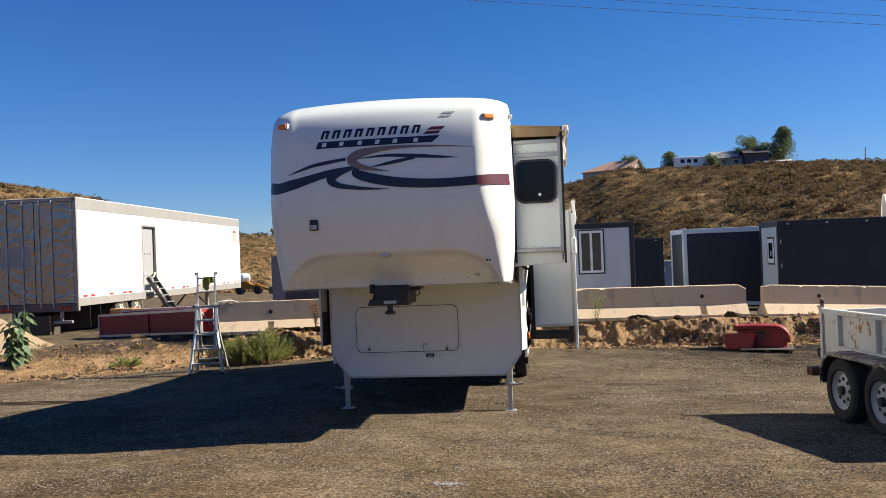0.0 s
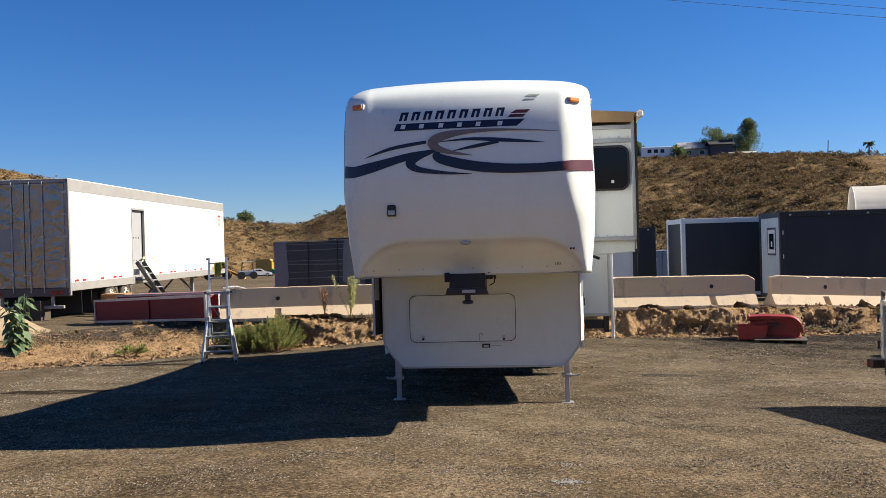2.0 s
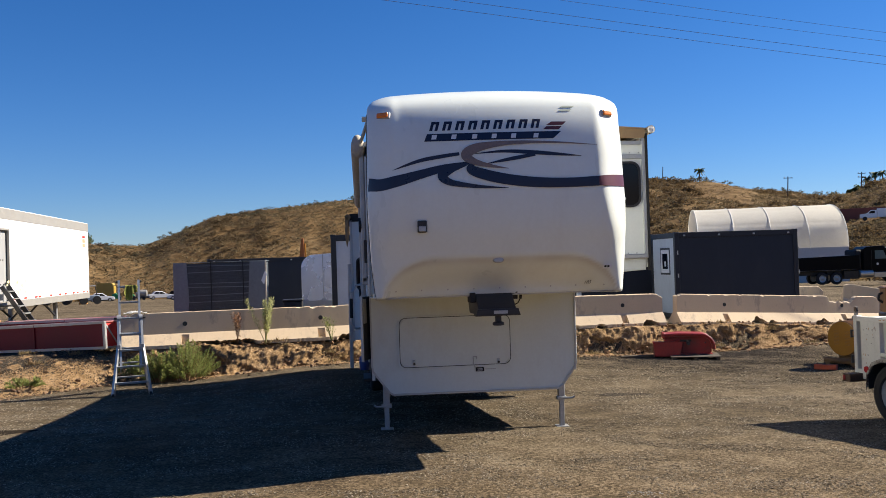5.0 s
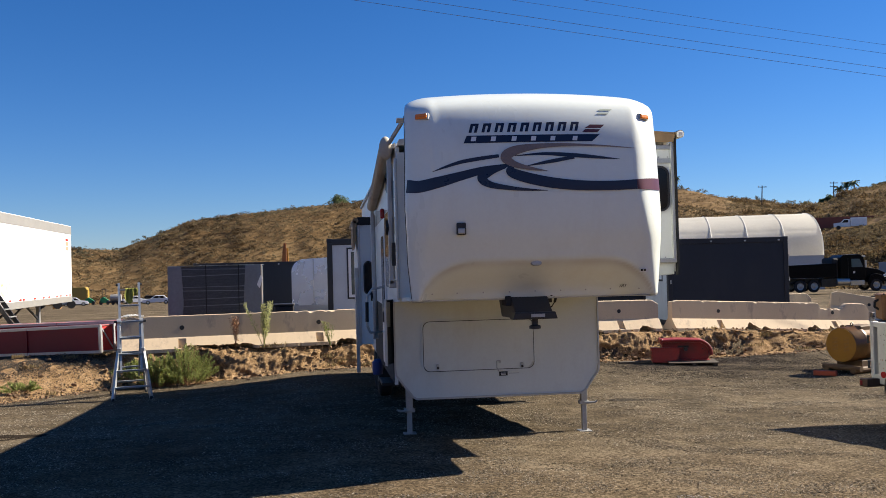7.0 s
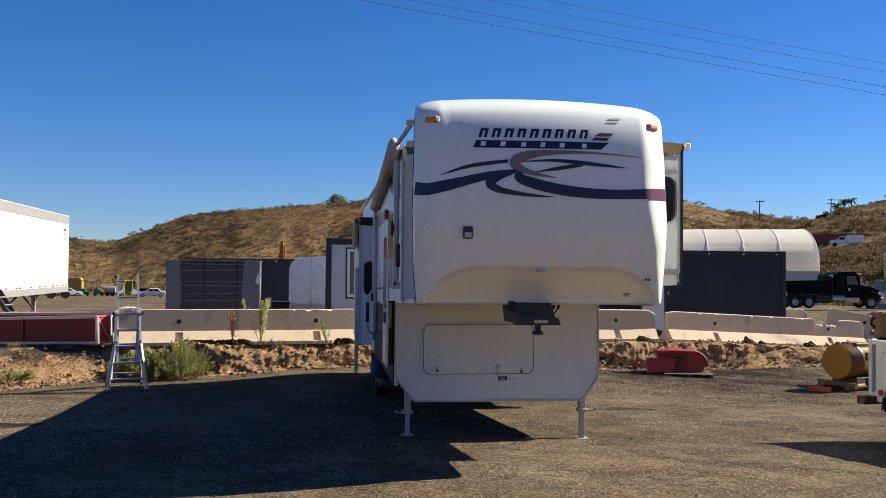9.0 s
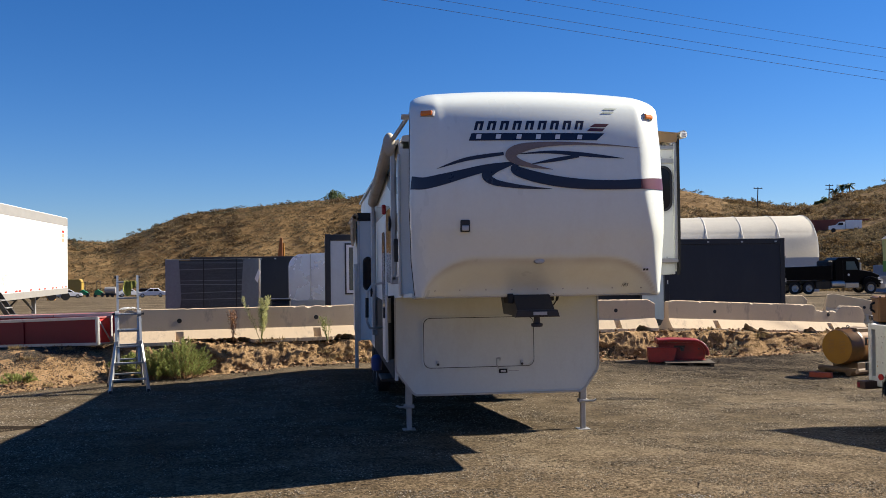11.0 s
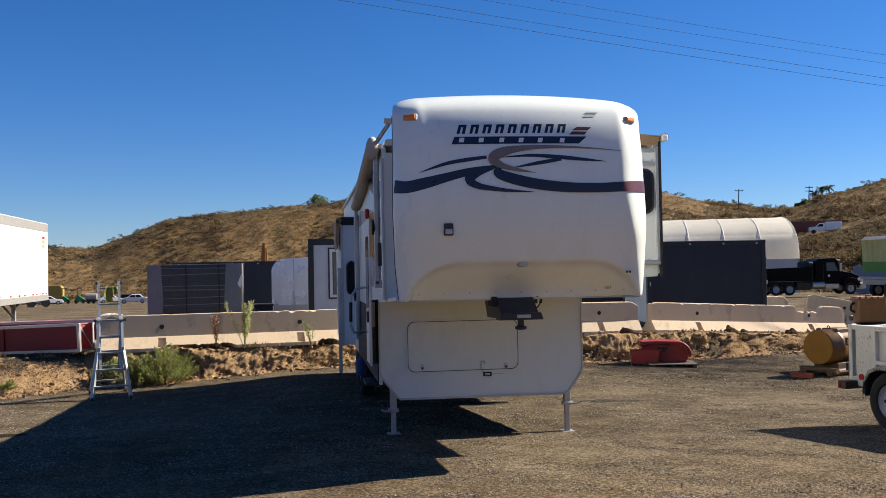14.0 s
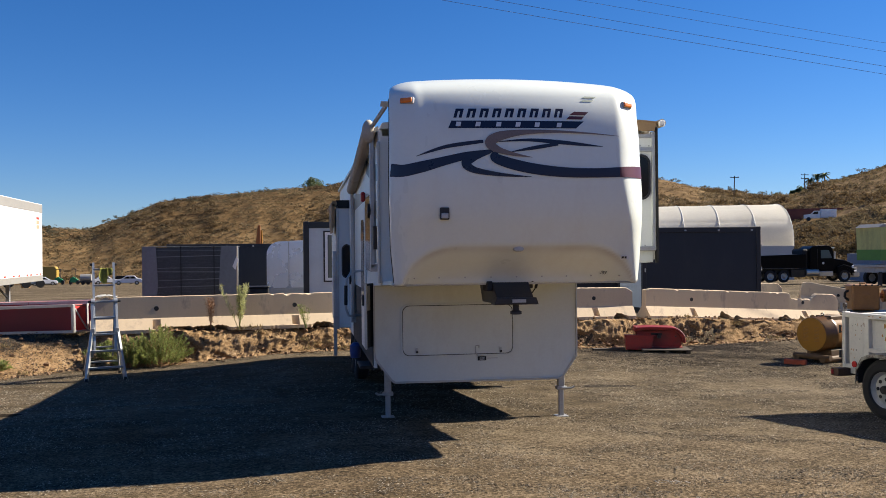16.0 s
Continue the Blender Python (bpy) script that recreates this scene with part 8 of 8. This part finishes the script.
def far_machines():
    t = thing("wheel_loader", pose(-42.5, 117.5, ground_z(-42, 117), 0, 0, 12) @ Matrix.Diagonal((1.25, 1.25, 1.25, 1)), "small orange-yellow wheel loader parked in the yard", "loader")
    part("body", prism([(-1.8, 0.6), (-1.8, 1.5), (-0.4, 1.6), (0.2, 1.1), (1.4, 1.0), (1.4, 0.6)], "y", -0.7, 0.7, bevel=0.05), CAT_YELLOW, t)
    part("drum", lathe([(0.05, -0.8), (0.45, -0.7), (0.6, 0.0), (0.45, 0.7), (0.05, 0.8)], "x", 16, m=Matrix.Translation((-0.8, 0, 2.0))), DECAL_WHITE, t)
    part("arm", prism([(0.6, 1.0), (2.3, 0.3), (2.4, 0.5), (0.8, 1.3)], "y", -0.5, 0.5, bevel=0.03), CAT_YELLOW, t)
    part("bucket", prism([(2.2, 0.0), (3.0, 0.0), (2.9, 0.6), (2.3, 0.8)], "y", -0.9, 0.9, bevel=0.03), RUST, t)
    for x in (-1.2, 0.9):
        for y in (-0.75, 0.75):
            m = Matrix.Translation((x, y, 0.5))
            part("wheel", lathe([(0.25, -0.16), (0.5, -0.14), (0.5, 0.14), (0.25, 0.16)], "y", 18, m=m), TYRE, t)
            part("rim", lathe([(0.25, -0.14), (0.02, -0.12)], "y", 14, m=m), CAT_YELLOW, t)
    t = thing("compact_tractor", pose(-37.7, 115.5, ground_z(-37, 115), 0, 0, 20), "dark compact tractor with an open cab", "tractor")
    part("chassis", box(-1.3, 1.3, -0.6, 0.6, 0.5, 1.2, 0.08), BLUE_GREY, t)
    for x in (-0.8, 0.9):
        part("cab_post", tube((x, -0.5, 1.2), (x * 0.8, -0.5, 2.5), 0.06, 6), BLACK_METAL, t)
        part("wheel", lathe([(0.05, -0.2), (0.55, -0.2), (0.55, 0.2), (0.05, 0.2)], "y", 16, m=Matrix.Translation((x, -0.7, 0.55))), TYRE, t)
    part("canopy", box(-0.8, 0.8, -0.6, 0.6, 2.45, 2.55, 0.04), BLUE_GREY, t)
    t = thing("yellow_tank", pose(-48.6, 164, ground_z(-46, 164), 0, 0, 0) @ Matrix.Diagonal((0.50, 0.7, 0.80, 1)), "yellow tank machine in the far yard", "tank")
    part("tank", prism(round_rect(-3.2, 3.2, 0.9, 4.2, 0.8), "y", -1.2, 1.2, bevel=0.2), TANK_YELLOW, t)
    part("skid", box(-3.0, 3.0, -1.0, 1.0, 0.0, 0.95), BLACK_METAL, t)
    for x, y in ((-44.8, 156.5), (-42.0, 155.5)):
        t = thing("green_roller", pose(x, y, ground_z(x, y), 0, 0, 8) @ Matrix.Diagonal((0.65, 0.8, 0.95, 1)), "bright green compact roller machine", "roller", "green machines")
        part("body", prism([(-1.1, 0.4), (-1.1, 1.2), (-0.2, 1.5), (1.0, 0.9), (1.1, 0.4)], "y", -0.6, 0.6, bevel=0.06), GREEN_PAINT, t)
        part("drum", lathe([(0.05, -0.6), (0.45, -0.6), (0.45, 0.6), (0.05, 0.6)], "y", 16, m=Matrix.Translation((-0.9, 0, 0.45))), BLACK_METAL, t)
        part("drum", lathe([(0.05, -0.6), (0.45, -0.6), (0.45, 0.6), (0.05, 0.6)], "y", 16, m=Matrix.Translation((0.9, 0, 0.45))), BLACK_METAL, t)
        for px in (-0.5, 0.4):
            part("frame_post", tube((px, -0.5, 1.2), (px, -0.5, 2.9), 0.06, 6), BLACK_METAL, t)
        part("canopy", box(-0.7, 0.6, -0.6, 0.6, 2.85, 2.95), BLACK_METAL, t)
    t = thing("tank_trailer", pose(-39.0, 151, ground_z(-39, 151), 0, 0, 4) @ Matrix.Diagonal((0.75, 0.8, 0.8, 1)), "grey water tank on a dark trailer", "tank trailer")
    part("tank", lathe([(0.05, -1.3), (0.75, -1.2), (0.8, 0), (0.75, 1.2), (0.05, 1.3)], "x", 18, m=Matrix.Translation((0, 0, 1.5))), RAIL_GREY, t)
    part("bed", box(-1.8, 1.8, -0.8, 0.8, 0.45, 0.8), BLACK_METAL, t)
    for x in (-0.5, 0.6):
        part("wheel", lathe([(0.05, -0.1), (0.4, -0.1), (0.4, 0.1), (0.05, 0.1)], "y", 14, m=Matrix.Translation((x, -0.8, 0.4))), TYRE, t)
    car(-45.2, 148, 20, CAR_WHITE, "white sedan parked in the far yard")
    car(-36.4, 154, 20, CAR_WHITE, "white sedan parked in the far yard")
    car(-29.6, 138, 190, CAR_WHITE, "white sedan parked beside another")
    car(-34.2, 158, 10, CAR_BLACK, "dark sedan parked in the far yard")
    t = thing("excavator_boom", pose(-4.9, 50.8, ground_z(-4.9, 50.8), 0, 0, 0), "orange hydraulic boom standing behind the containers", "boom")
    part("boom", prism([(-0.16, 0.0), (0.20, 0.0), (0.16, 2.6), (0.12, 4.75), (-0.04, 4.75), (-0.20, 3.4)], "y", -0.12, 0.12, bevel=0.02), BOOM, t)
    part("cylinder", tube((0.24, 0, 2.6), (0.20, 0, 4.4), 0.06, 10), CAT_YELLOW, t)


def hopper_trailer():
    t = thing("hopper_trailer", pose(36.4, 43.6, -0.6, 0, 0, 4), "faded yellow-green hopper trailer on a grey chassis", "trailer")
    part("body", prism([(-0.02, 1.75), (-0.08, 3.95), (7.1, 3.95), (7.0, 1.75)], "y", 0.0, 2.4, bevel=0.03), LIME, t)
    part("band", prism([(-0.03, 1.72), (-0.05, 2.45), (7.05, 2.45), (7.02, 1.72)], "y", -0.012, 2.41), GREEN_BAND, t)
    part("tarp", prism([(-0.2, 3.95), (0.2, 4.2), (7.1, 4.3), (7.3, 3.95)], "y", 0.0, 2.4, bevel=0.05), FABRIC_DIRTY, t)
    for k in range(7):
        part("side_rib", box(0.4 + k, 0.5 + k, -0.06, 0.0, 2.45, 3.9), LIME, t)
    part("chassis", box(-0.3, 7.2, 0.3, 2.1, 0.9, 1.25), GALV, t)
    part("chassis_deck", box(-0.4, 1.6, 0.05, 2.3, 1.25, 1.45, 0.02), GALV, t)
    for x in (0.9, 2.1):
        for y in (0.2, 2.2):
            m = Matrix.Translation((x, y, 0.5))
            part("wheel", lathe([(0.28, -0.16), (0.5, -0.14), (0.5, 0.14), (0.28, 0.16)], "y", 20, m=m), TYRE, t)
            part("rim", lathe([(0.28, -0.14), (0.02, -0.1)], "y", 16, m=m), GALV, t)
    part("leg", box(0.0, 0.2, 0.2, 0.4, 0, 0.95), BLACK_METAL, t)
    for k, (x, y, L, H) in enumerate(((48.8, 61.1, 2.44, 2.6),)):
        c = thing("shipping_container", pose(x, y, ground_z(x, y) - 0.1, 0, 0, -6), "blue-grey shipping container with corrugated sides", "container")
        n = 16
        out = [(L * i / n, 0.0 if (i // 2) % 2 else 0.04) for i in range(n + 1)]
        bm = bmesh.new()
        lo = [bm.verts.new((x_, y_, 0.1)) for x_, y_ in out]
        hi = [bm.verts.new((x_, y_, H - 0.1)) for x_, y_ in out]
        for i in range(n):
            bm.faces.new((lo[i], lo[i + 1], hi[i + 1], hi[i]))
        part("side_wall", bm, BLUE_GREY, c)
        part("body", box(0.05, L - 0.05, 0.06, 6.0, 0.05, H - 0.02), BLUE_GREY, c)
        for x_ in (0, L - 0.12):
            part("corner_post", box(x_, x_ + 0.12, -0.03, 0.1, 0, H), BLUE_GREY, c)
        part("top_rail", box(0, L, -0.03, 0.08, H - 0.12, H), RAIL_GREY, c)
        part("bottom_rail", box(0, L, -0.03, 0.08, 0, 0.14), RAIL_GREY, c)
    c = thing("blue_drum_stack", pose(47.6, 61.0, ground_z(47, 61), 0, 0, 0), "blue-grey crates stacked in the yard", "crates")
    for k in range(3):
        part("crate", box(-0.6 + 0.7 * k, 0.02 + 0.7 * k, 0, 0.6, 0, 1.0 + 0.2 * (k % 2), 0.03), BLUE_GREY, c)


def on_hill(az, d):
    return Vector(hill_point(az, d))


def leaf_tree(az, d, h, r, seed, label, n=1500, slim=1.0, size=0.55):
    """A hilltop tree: tapered trunk, limbs, and a crown of leaf clumps with gaps."""
    base = on_hill(az, d)
    t = thing("tree", base - Vector((0, 0, 0.3)), label, "tree", "hilltop trees")
    rng = random.Random(seed)
    part("trunk", tube((0, 0, 0), (0.2, 0, h * 0.55), 0.035 * h, 8, r2=0.012 * h), BARK, t)
    blobs = []
    for k in range(26):
        a = rng.uniform(0, 6.28)
        f = rng.uniform(0.22, 0.95)
        q = r * (0.95 - 0.85 * f if slim > 1 else math.sin(math.pi * (0.2 + 0.7 * f))) * rng.uniform(0.35, 0.85)
        c = Vector((q * math.cos(a), q * math.sin(a), h * f))
        blobs.append((c, r * (0.52 - 0.34 * f if slim > 1 else rng.uniform(0.22, 0.42))))
        part("limb", tube((0.1, 0, h * min(0.5, f * 0.6)), c, 0.012 * h, 5, r2=0.003 * h), BARK, t)

    def spot(k, g):
        c, b = blobs[g.randrange(len(blobs))]
        v = Vector((g.gauss(0, 1), g.gauss(0, 1), g.gauss(0, 1))).normalized()
        return c + v * b * g.random() ** 0.4, v

    v, f = jitter_blades(5 * n, spot, 0.5 * size, 0.2, seed, 2.6)
    raw("crown", v, f, LEAF, t)


def palm(az, d, h, seed):
    base = on_hill(az, d)
    t = thing("palm_tree", base - Vector((0, 0, 0.4)), "palm tree on the hilltop", "palm tree", "hilltop palms")
    part("trunk", tube((0, 0, 0), (0, 0, h), 0.20, 8, r2=0.14), BARK, t)
    rng = random.Random(seed)
    for k in range(34):
        a = rng.uniform(0, 6.28)
        lift = rng.uniform(-0.2, 1.9)
        out = Vector((math.cos(a), math.sin(a), 0))
        side = out.cross(Vector((0, 0, 1)))
        bm = bmesh.new()
        prev = None
        for i in range(6):
            u = i / 5
            p = Vector((0, 0, h)) + out * 1.35 * u + Vector((0, 0, lift * u - 1.1 * u * u))
            w = 0.17 * math.sin(math.pi * min(0.97, 0.1 + 0.9 * u)) + 0.03
            row = (bm.verts.new(p + side * w - Vector((0, 0, 0.12))), bm.verts.new(p), bm.verts.new(p - side * w - Vector((0, 0, 0.12))))
            if prev:
                bm.faces.new((prev[0], row[0], row[1], prev[1]))
                bm.faces.new((prev[1], row[1], row[2], prev[2]))
            prev = row
        part("frond", bm, LEAF, t)


def hill_house(az, d, w, dep, h, roof_h, wall, roof, label, rz=0, windows=2, hip=0.0, lift=0.0):
    b = on_hill(az, d) + Vector((0, 0, lift))
    t = thing("house", Matrix.Translation(b - Vector((0, 0, 0.6))) @ pose(0, 0, 0, 0, 0, rz), label, "house", "hilltop buildings")
    part("wall", box(-w / 2, w / 2, 0, dep, -lift - 0.4, h + 0.6), wall, t)
    part("gable", prism([(0, h + 0.6), (dep / 2, h + 0.6 + roof_h * 0.93), (dep, h + 0.6)], "x", -w / 2 + hip, w / 2), wall, t)
    bm = bmesh.new()
    for drop in (0.0, 0.18):
        e, r = h + 0.52 - drop, h + 0.68 + roof_h - drop
        a, b, c, d = (bm.verts.new(q) for q in ((-w / 2 - 0.5, -0.5, e), (w / 2 + 0.5, -0.5, e), (w / 2 + 0.5, dep + 0.5, e), (-w / 2 - 0.5, dep + 0.5, e)))
        p, q = bm.verts.new((-w / 2 - 0.5 + hip, dep / 2, r)), bm.verts.new((w / 2 + 0.5, dep / 2, r))
        bm.faces.new((a, b, q, p))
        bm.faces.new((c, d, p, q))
        bm.faces.new((d, a, p))
    part("roof", bm, roof, t)
    for k in range(windows):
        x = -w / 2 + w * (k + 0.7) / (windows + 0.4)
        win = part("window", box(x - 0.6, x + 0.6, -0.04, 0.02, 1.4, 2.5), GLASS_DARK, t)
        part("window_frame", ring([(x - 0.72, 1.28), (x + 0.72, 1.28), (x + 0.72, 2.62), (x - 0.72, 2.62)], [(x - 0.6, 1.4), (x + 0.6, 1.4), (x + 0.6, 2.5), (x - 0.6, 2.5)], "y", -0.06, 0.0), PLASTIC_WHITE, win)
    return t


def hilltop():
    hill_house(4.75, 252, 15, 7, 1.0, 2.6, HOUSE_WALL, ROOF_TAN, "low beige house with a terracotta roof on the hill", rz=-28, windows=0, hip=8.0)
    hill_house(12.2, 258, 8.5, 7, 2.6, 2.0, HOUSE_WALL, ROOF_GREY, "beige house with a grey shingle roof on the hill", windows=2, lift=1.1)
    t = hill_house(13.75, 256, 6.0, 5, 3.0, 1.2, SHED_BLUE, SHED_ROOF, "dark slate shed on the hilltop", windows=0, lift=0.7)
    hill_house(15.0, 256, 6.5, 3, 1.2, 0.4, HOUSE_WALL, HOUSE_WALL, "low beige wall shed on the hilltop", windows=0)
    b = on_hill(9.9, 252)
    t = thing("camper_trailer", Matrix.Translation(b - Vector((0, 0, 0.4))) @ pose(0, 0, 0, 0, 0, 6), "white camper trailer parked on the hilltop", "camper")
    part("body", box(-4.5, 4.5, 0, 2.4, 0.9, 3.7, 0.1), CAR_WHITE, t)
    for x in (-2.8, -1.0, 0.8):
        part("window", box(x, x + 1.1, -0.02, 0.01, 2.0, 3.0), GLASS_DARK, t)
    for x in (-0.6, 0.5):
        part("wheel", lathe([(0.05, -0.1), (0.4, -0.1), (0.4, 0.1), (0.05, 0.1)], "y", 12, m=Matrix.Translation((x, 0.1, 0.5))), TYRE, t)
    leaf_tree(13.2, 262, 9.5, 4.8, 1, "round green tree behind the hilltop shed")
    leaf_tree(14.5, 264, 7.5, 4.0, 2, "round green tree behind the hilltop shed")
    leaf_tree(15.3, 262, 11.5, 6.0, 3, "tall pointed pine on the hilltop", slim=1.1, n=1900)
    leaf_tree(6.1, 254, 4.6, 3.6, 4, "round green tree on the hill")
    leaf_tree(8.6, 254, 4.6, 2.8, 5, "small green tree on the hill", 900)
    leaf_tree(11.1, 254, 3.8, 2.8, 6, "small green tree on the hill", 900)
    leaf_tree(0.6, 256, 3.2, 3.2, 7, "low dark green tree on the ridge", 800)
    leaf_tree(-16.5, 252, 3.0, 2.6, 8, "low dark green tree on the ridge", 700)
    leaf_tree(30.9, 248, 1.9, 1.3, 12, "green tree beside the palms", 700, size=0.4)
    leaf_tree(30.5, 248, 1.6, 1.1, 13, "green tree beside the palms", 600, size=0.4)
    palm(22.0, 230, 3.3, 1)
    palm(31.45, 246, 2.6, 2)
    palm(31.85, 246, 3.0, 3)
    palm(32.25, 246, 2.8, 4)
    # ridge scrub
    rng = random.Random(77)
    pts = []
    for k in range(300):
        az = rng.choice((rng.uniform(-19, -10), rng.uniform(-8, 3), rng.uniform(16, 30), rng.uniform(17, 29), rng.uniform(31, 37)))
        p = on_hill(az, rng.uniform(232, 252))
        s = rng.uniform(0.35, 1.0) * (1.6 if rng.random() < 0.1 else 1.0)
        for q in range(5):
            pts.append((p.x + rng.gauss(0, s * 0.6), p.y, p.z + s * rng.uniform(0.1, 0.9), s * 0.5))
    v, f = bush_cloud(pts, 26, 9, 0.8, 0.2)
    tagged(raw("ridge_bushes", v, f, RIDGE), "grey-green dry bushes along the ridge", "bushes", kind="stuff")
    # poles
    for az, d, h, arms in ((27.05, 205, 5.0, 1), (31.1, 235, 5.2, 2), (19.75, 246, 5.0, 0)):
        b = on_hill(az, d)
        t = thing("utility_pole", b - Vector((0, 0, 0.5)), "wooden utility pole on the ridge", "utility pole", "utility poles")
        part("pole", tube((0, 0, 0), (0.25, 0, h), 0.15, 8, r2=0.10), POLE_WOOD, t)
        for k in range(arms):
            part("crossarm", box(-0.75, 1.25, -0.07, 0.07, h - 0.4 - 0.9 * k, h - 0.26 - 0.9 * k), POLE_WOOD, t)
            for x in (-0.6, 0.25, 1.1):
                part("insulator", tube((x, 0, h - 0.28 - 0.9 * k), (x, 0, h - 0.06 - 0.9 * k), 0.06, 6), GALV, t)
    # trucks on the terrace
    for az, d, rz, lab in ((31.75, 143.5, -28, "white service truck parked on the hill terrace"), (36.4, 143.5, -28, "white pickup parked on the hill terrace")):
        b = on_hill(az, d)
        t = thing("service_truck", Matrix.Translation(b - Vector((0, 0, 0.05))) @ pose(0, 0, 0, 0, 0, rz) @ Matrix.Diagonal((0.7, 0.7, 0.7, 1)), lab, "truck", "terrace trucks")
        part("body", prism([(-3.0, 0.6), (-3.0, 1.4), (-1.6, 1.5), (-1.0, 2.2), (0.2, 2.2), (0.2, 0.6)], "y", -1, 1, bevel=0.06), CAR_WHITE, t)
        part("window", prism([(-1.4, 1.5), (-0.95, 2.05), (-0.2, 2.05), (-0.2, 1.5)], "y", -1.02, 1.02), GLASS_DARK, t)
        part("service_box", box(0.25, 3.4, -1.05, 1.05, 0.7, 2.5, 0.05), CAR_WHITE, t)
        for x in (-2.1, 2.2):
            part("wheel", lathe([(0.05, -0.15), (0.45, -0.15), (0.45, 0.15), (0.05, 0.15)], "y", 14, m=Matrix.Translation((x, -0.9, 0.45))), TYRE, t)
    b = on_hill(30.2, 150)
    t = thing("shipping_container", Matrix.Translation(b - Vector((0, 0, 0.6))) @ pose(0, 0, 0, 0, 0, -30), "long rust-red container on the hill terrace", "container")
    part("body", box(-9, 9, -1.2, 1.2, 0, 2.6, 0.04), mat_rust_red, t)
    for k in range(18):
        part("side_rib", box(-8.8 + k, -8.6 + k, -1.25, -1.2, 0.1, 2.5), mat_rust_red, t)


mat_rust_red = mat("rust-red container paint", (0.14, 0.035, 0.025), 0.7, var=0.15, fine=2)


def one_tube(points, r, seg=5):
    """One unbroken thin tube along points."""
    bm = bmesh.new()
    rows = [[bm.verts.new((p.x, p.y + r * math.cos(2 * math.pi * k / seg), p.z + r * math.sin(2 * math.pi * k / seg))) for k in range(seg)] for p in points]
    for a, b in zip(rows, rows[1:]):
        for k in range(seg):
            bm.faces.new((a[k], a[(k + 1) % seg], b[(k + 1) % seg], b[k]))
    return bm


def overhead_wires():
    """Sagging lines that run far overhead from left to right."""
    for x0, z0, x1, z1 in ((-0.61, 9.357, 16.34, 7.431), (0.96, 9.405, 16.35, 7.683), (3.38, 9.478, 16.36, 8.152), (5.28, 9.536, 16.37, 8.423)):
        pts = []
        for k in range(25):
            u = -1.6 + 4.2 * k / 24
            sag = 0.10 * (u - 0.5) ** 2 - 0.025
            pts.append((x0 + (x1 - x0) * u, 14 + u, z0 + (z1 - z0) * u + sag))
        t = thing("overhead_wire", pts[12], "thin dark overhead power line", "power line", "power lines")
        bm = one_tube([Vector(p) - Vector(pts[12]) for p in pts], 0.0047 if z1 > 8 else 0.0062)
        part("wire", bm, WIRE, t)


fabric_hall()
dump_truck()
far_machines()
hopper_trailer()
hilltop()
overhead_wires()
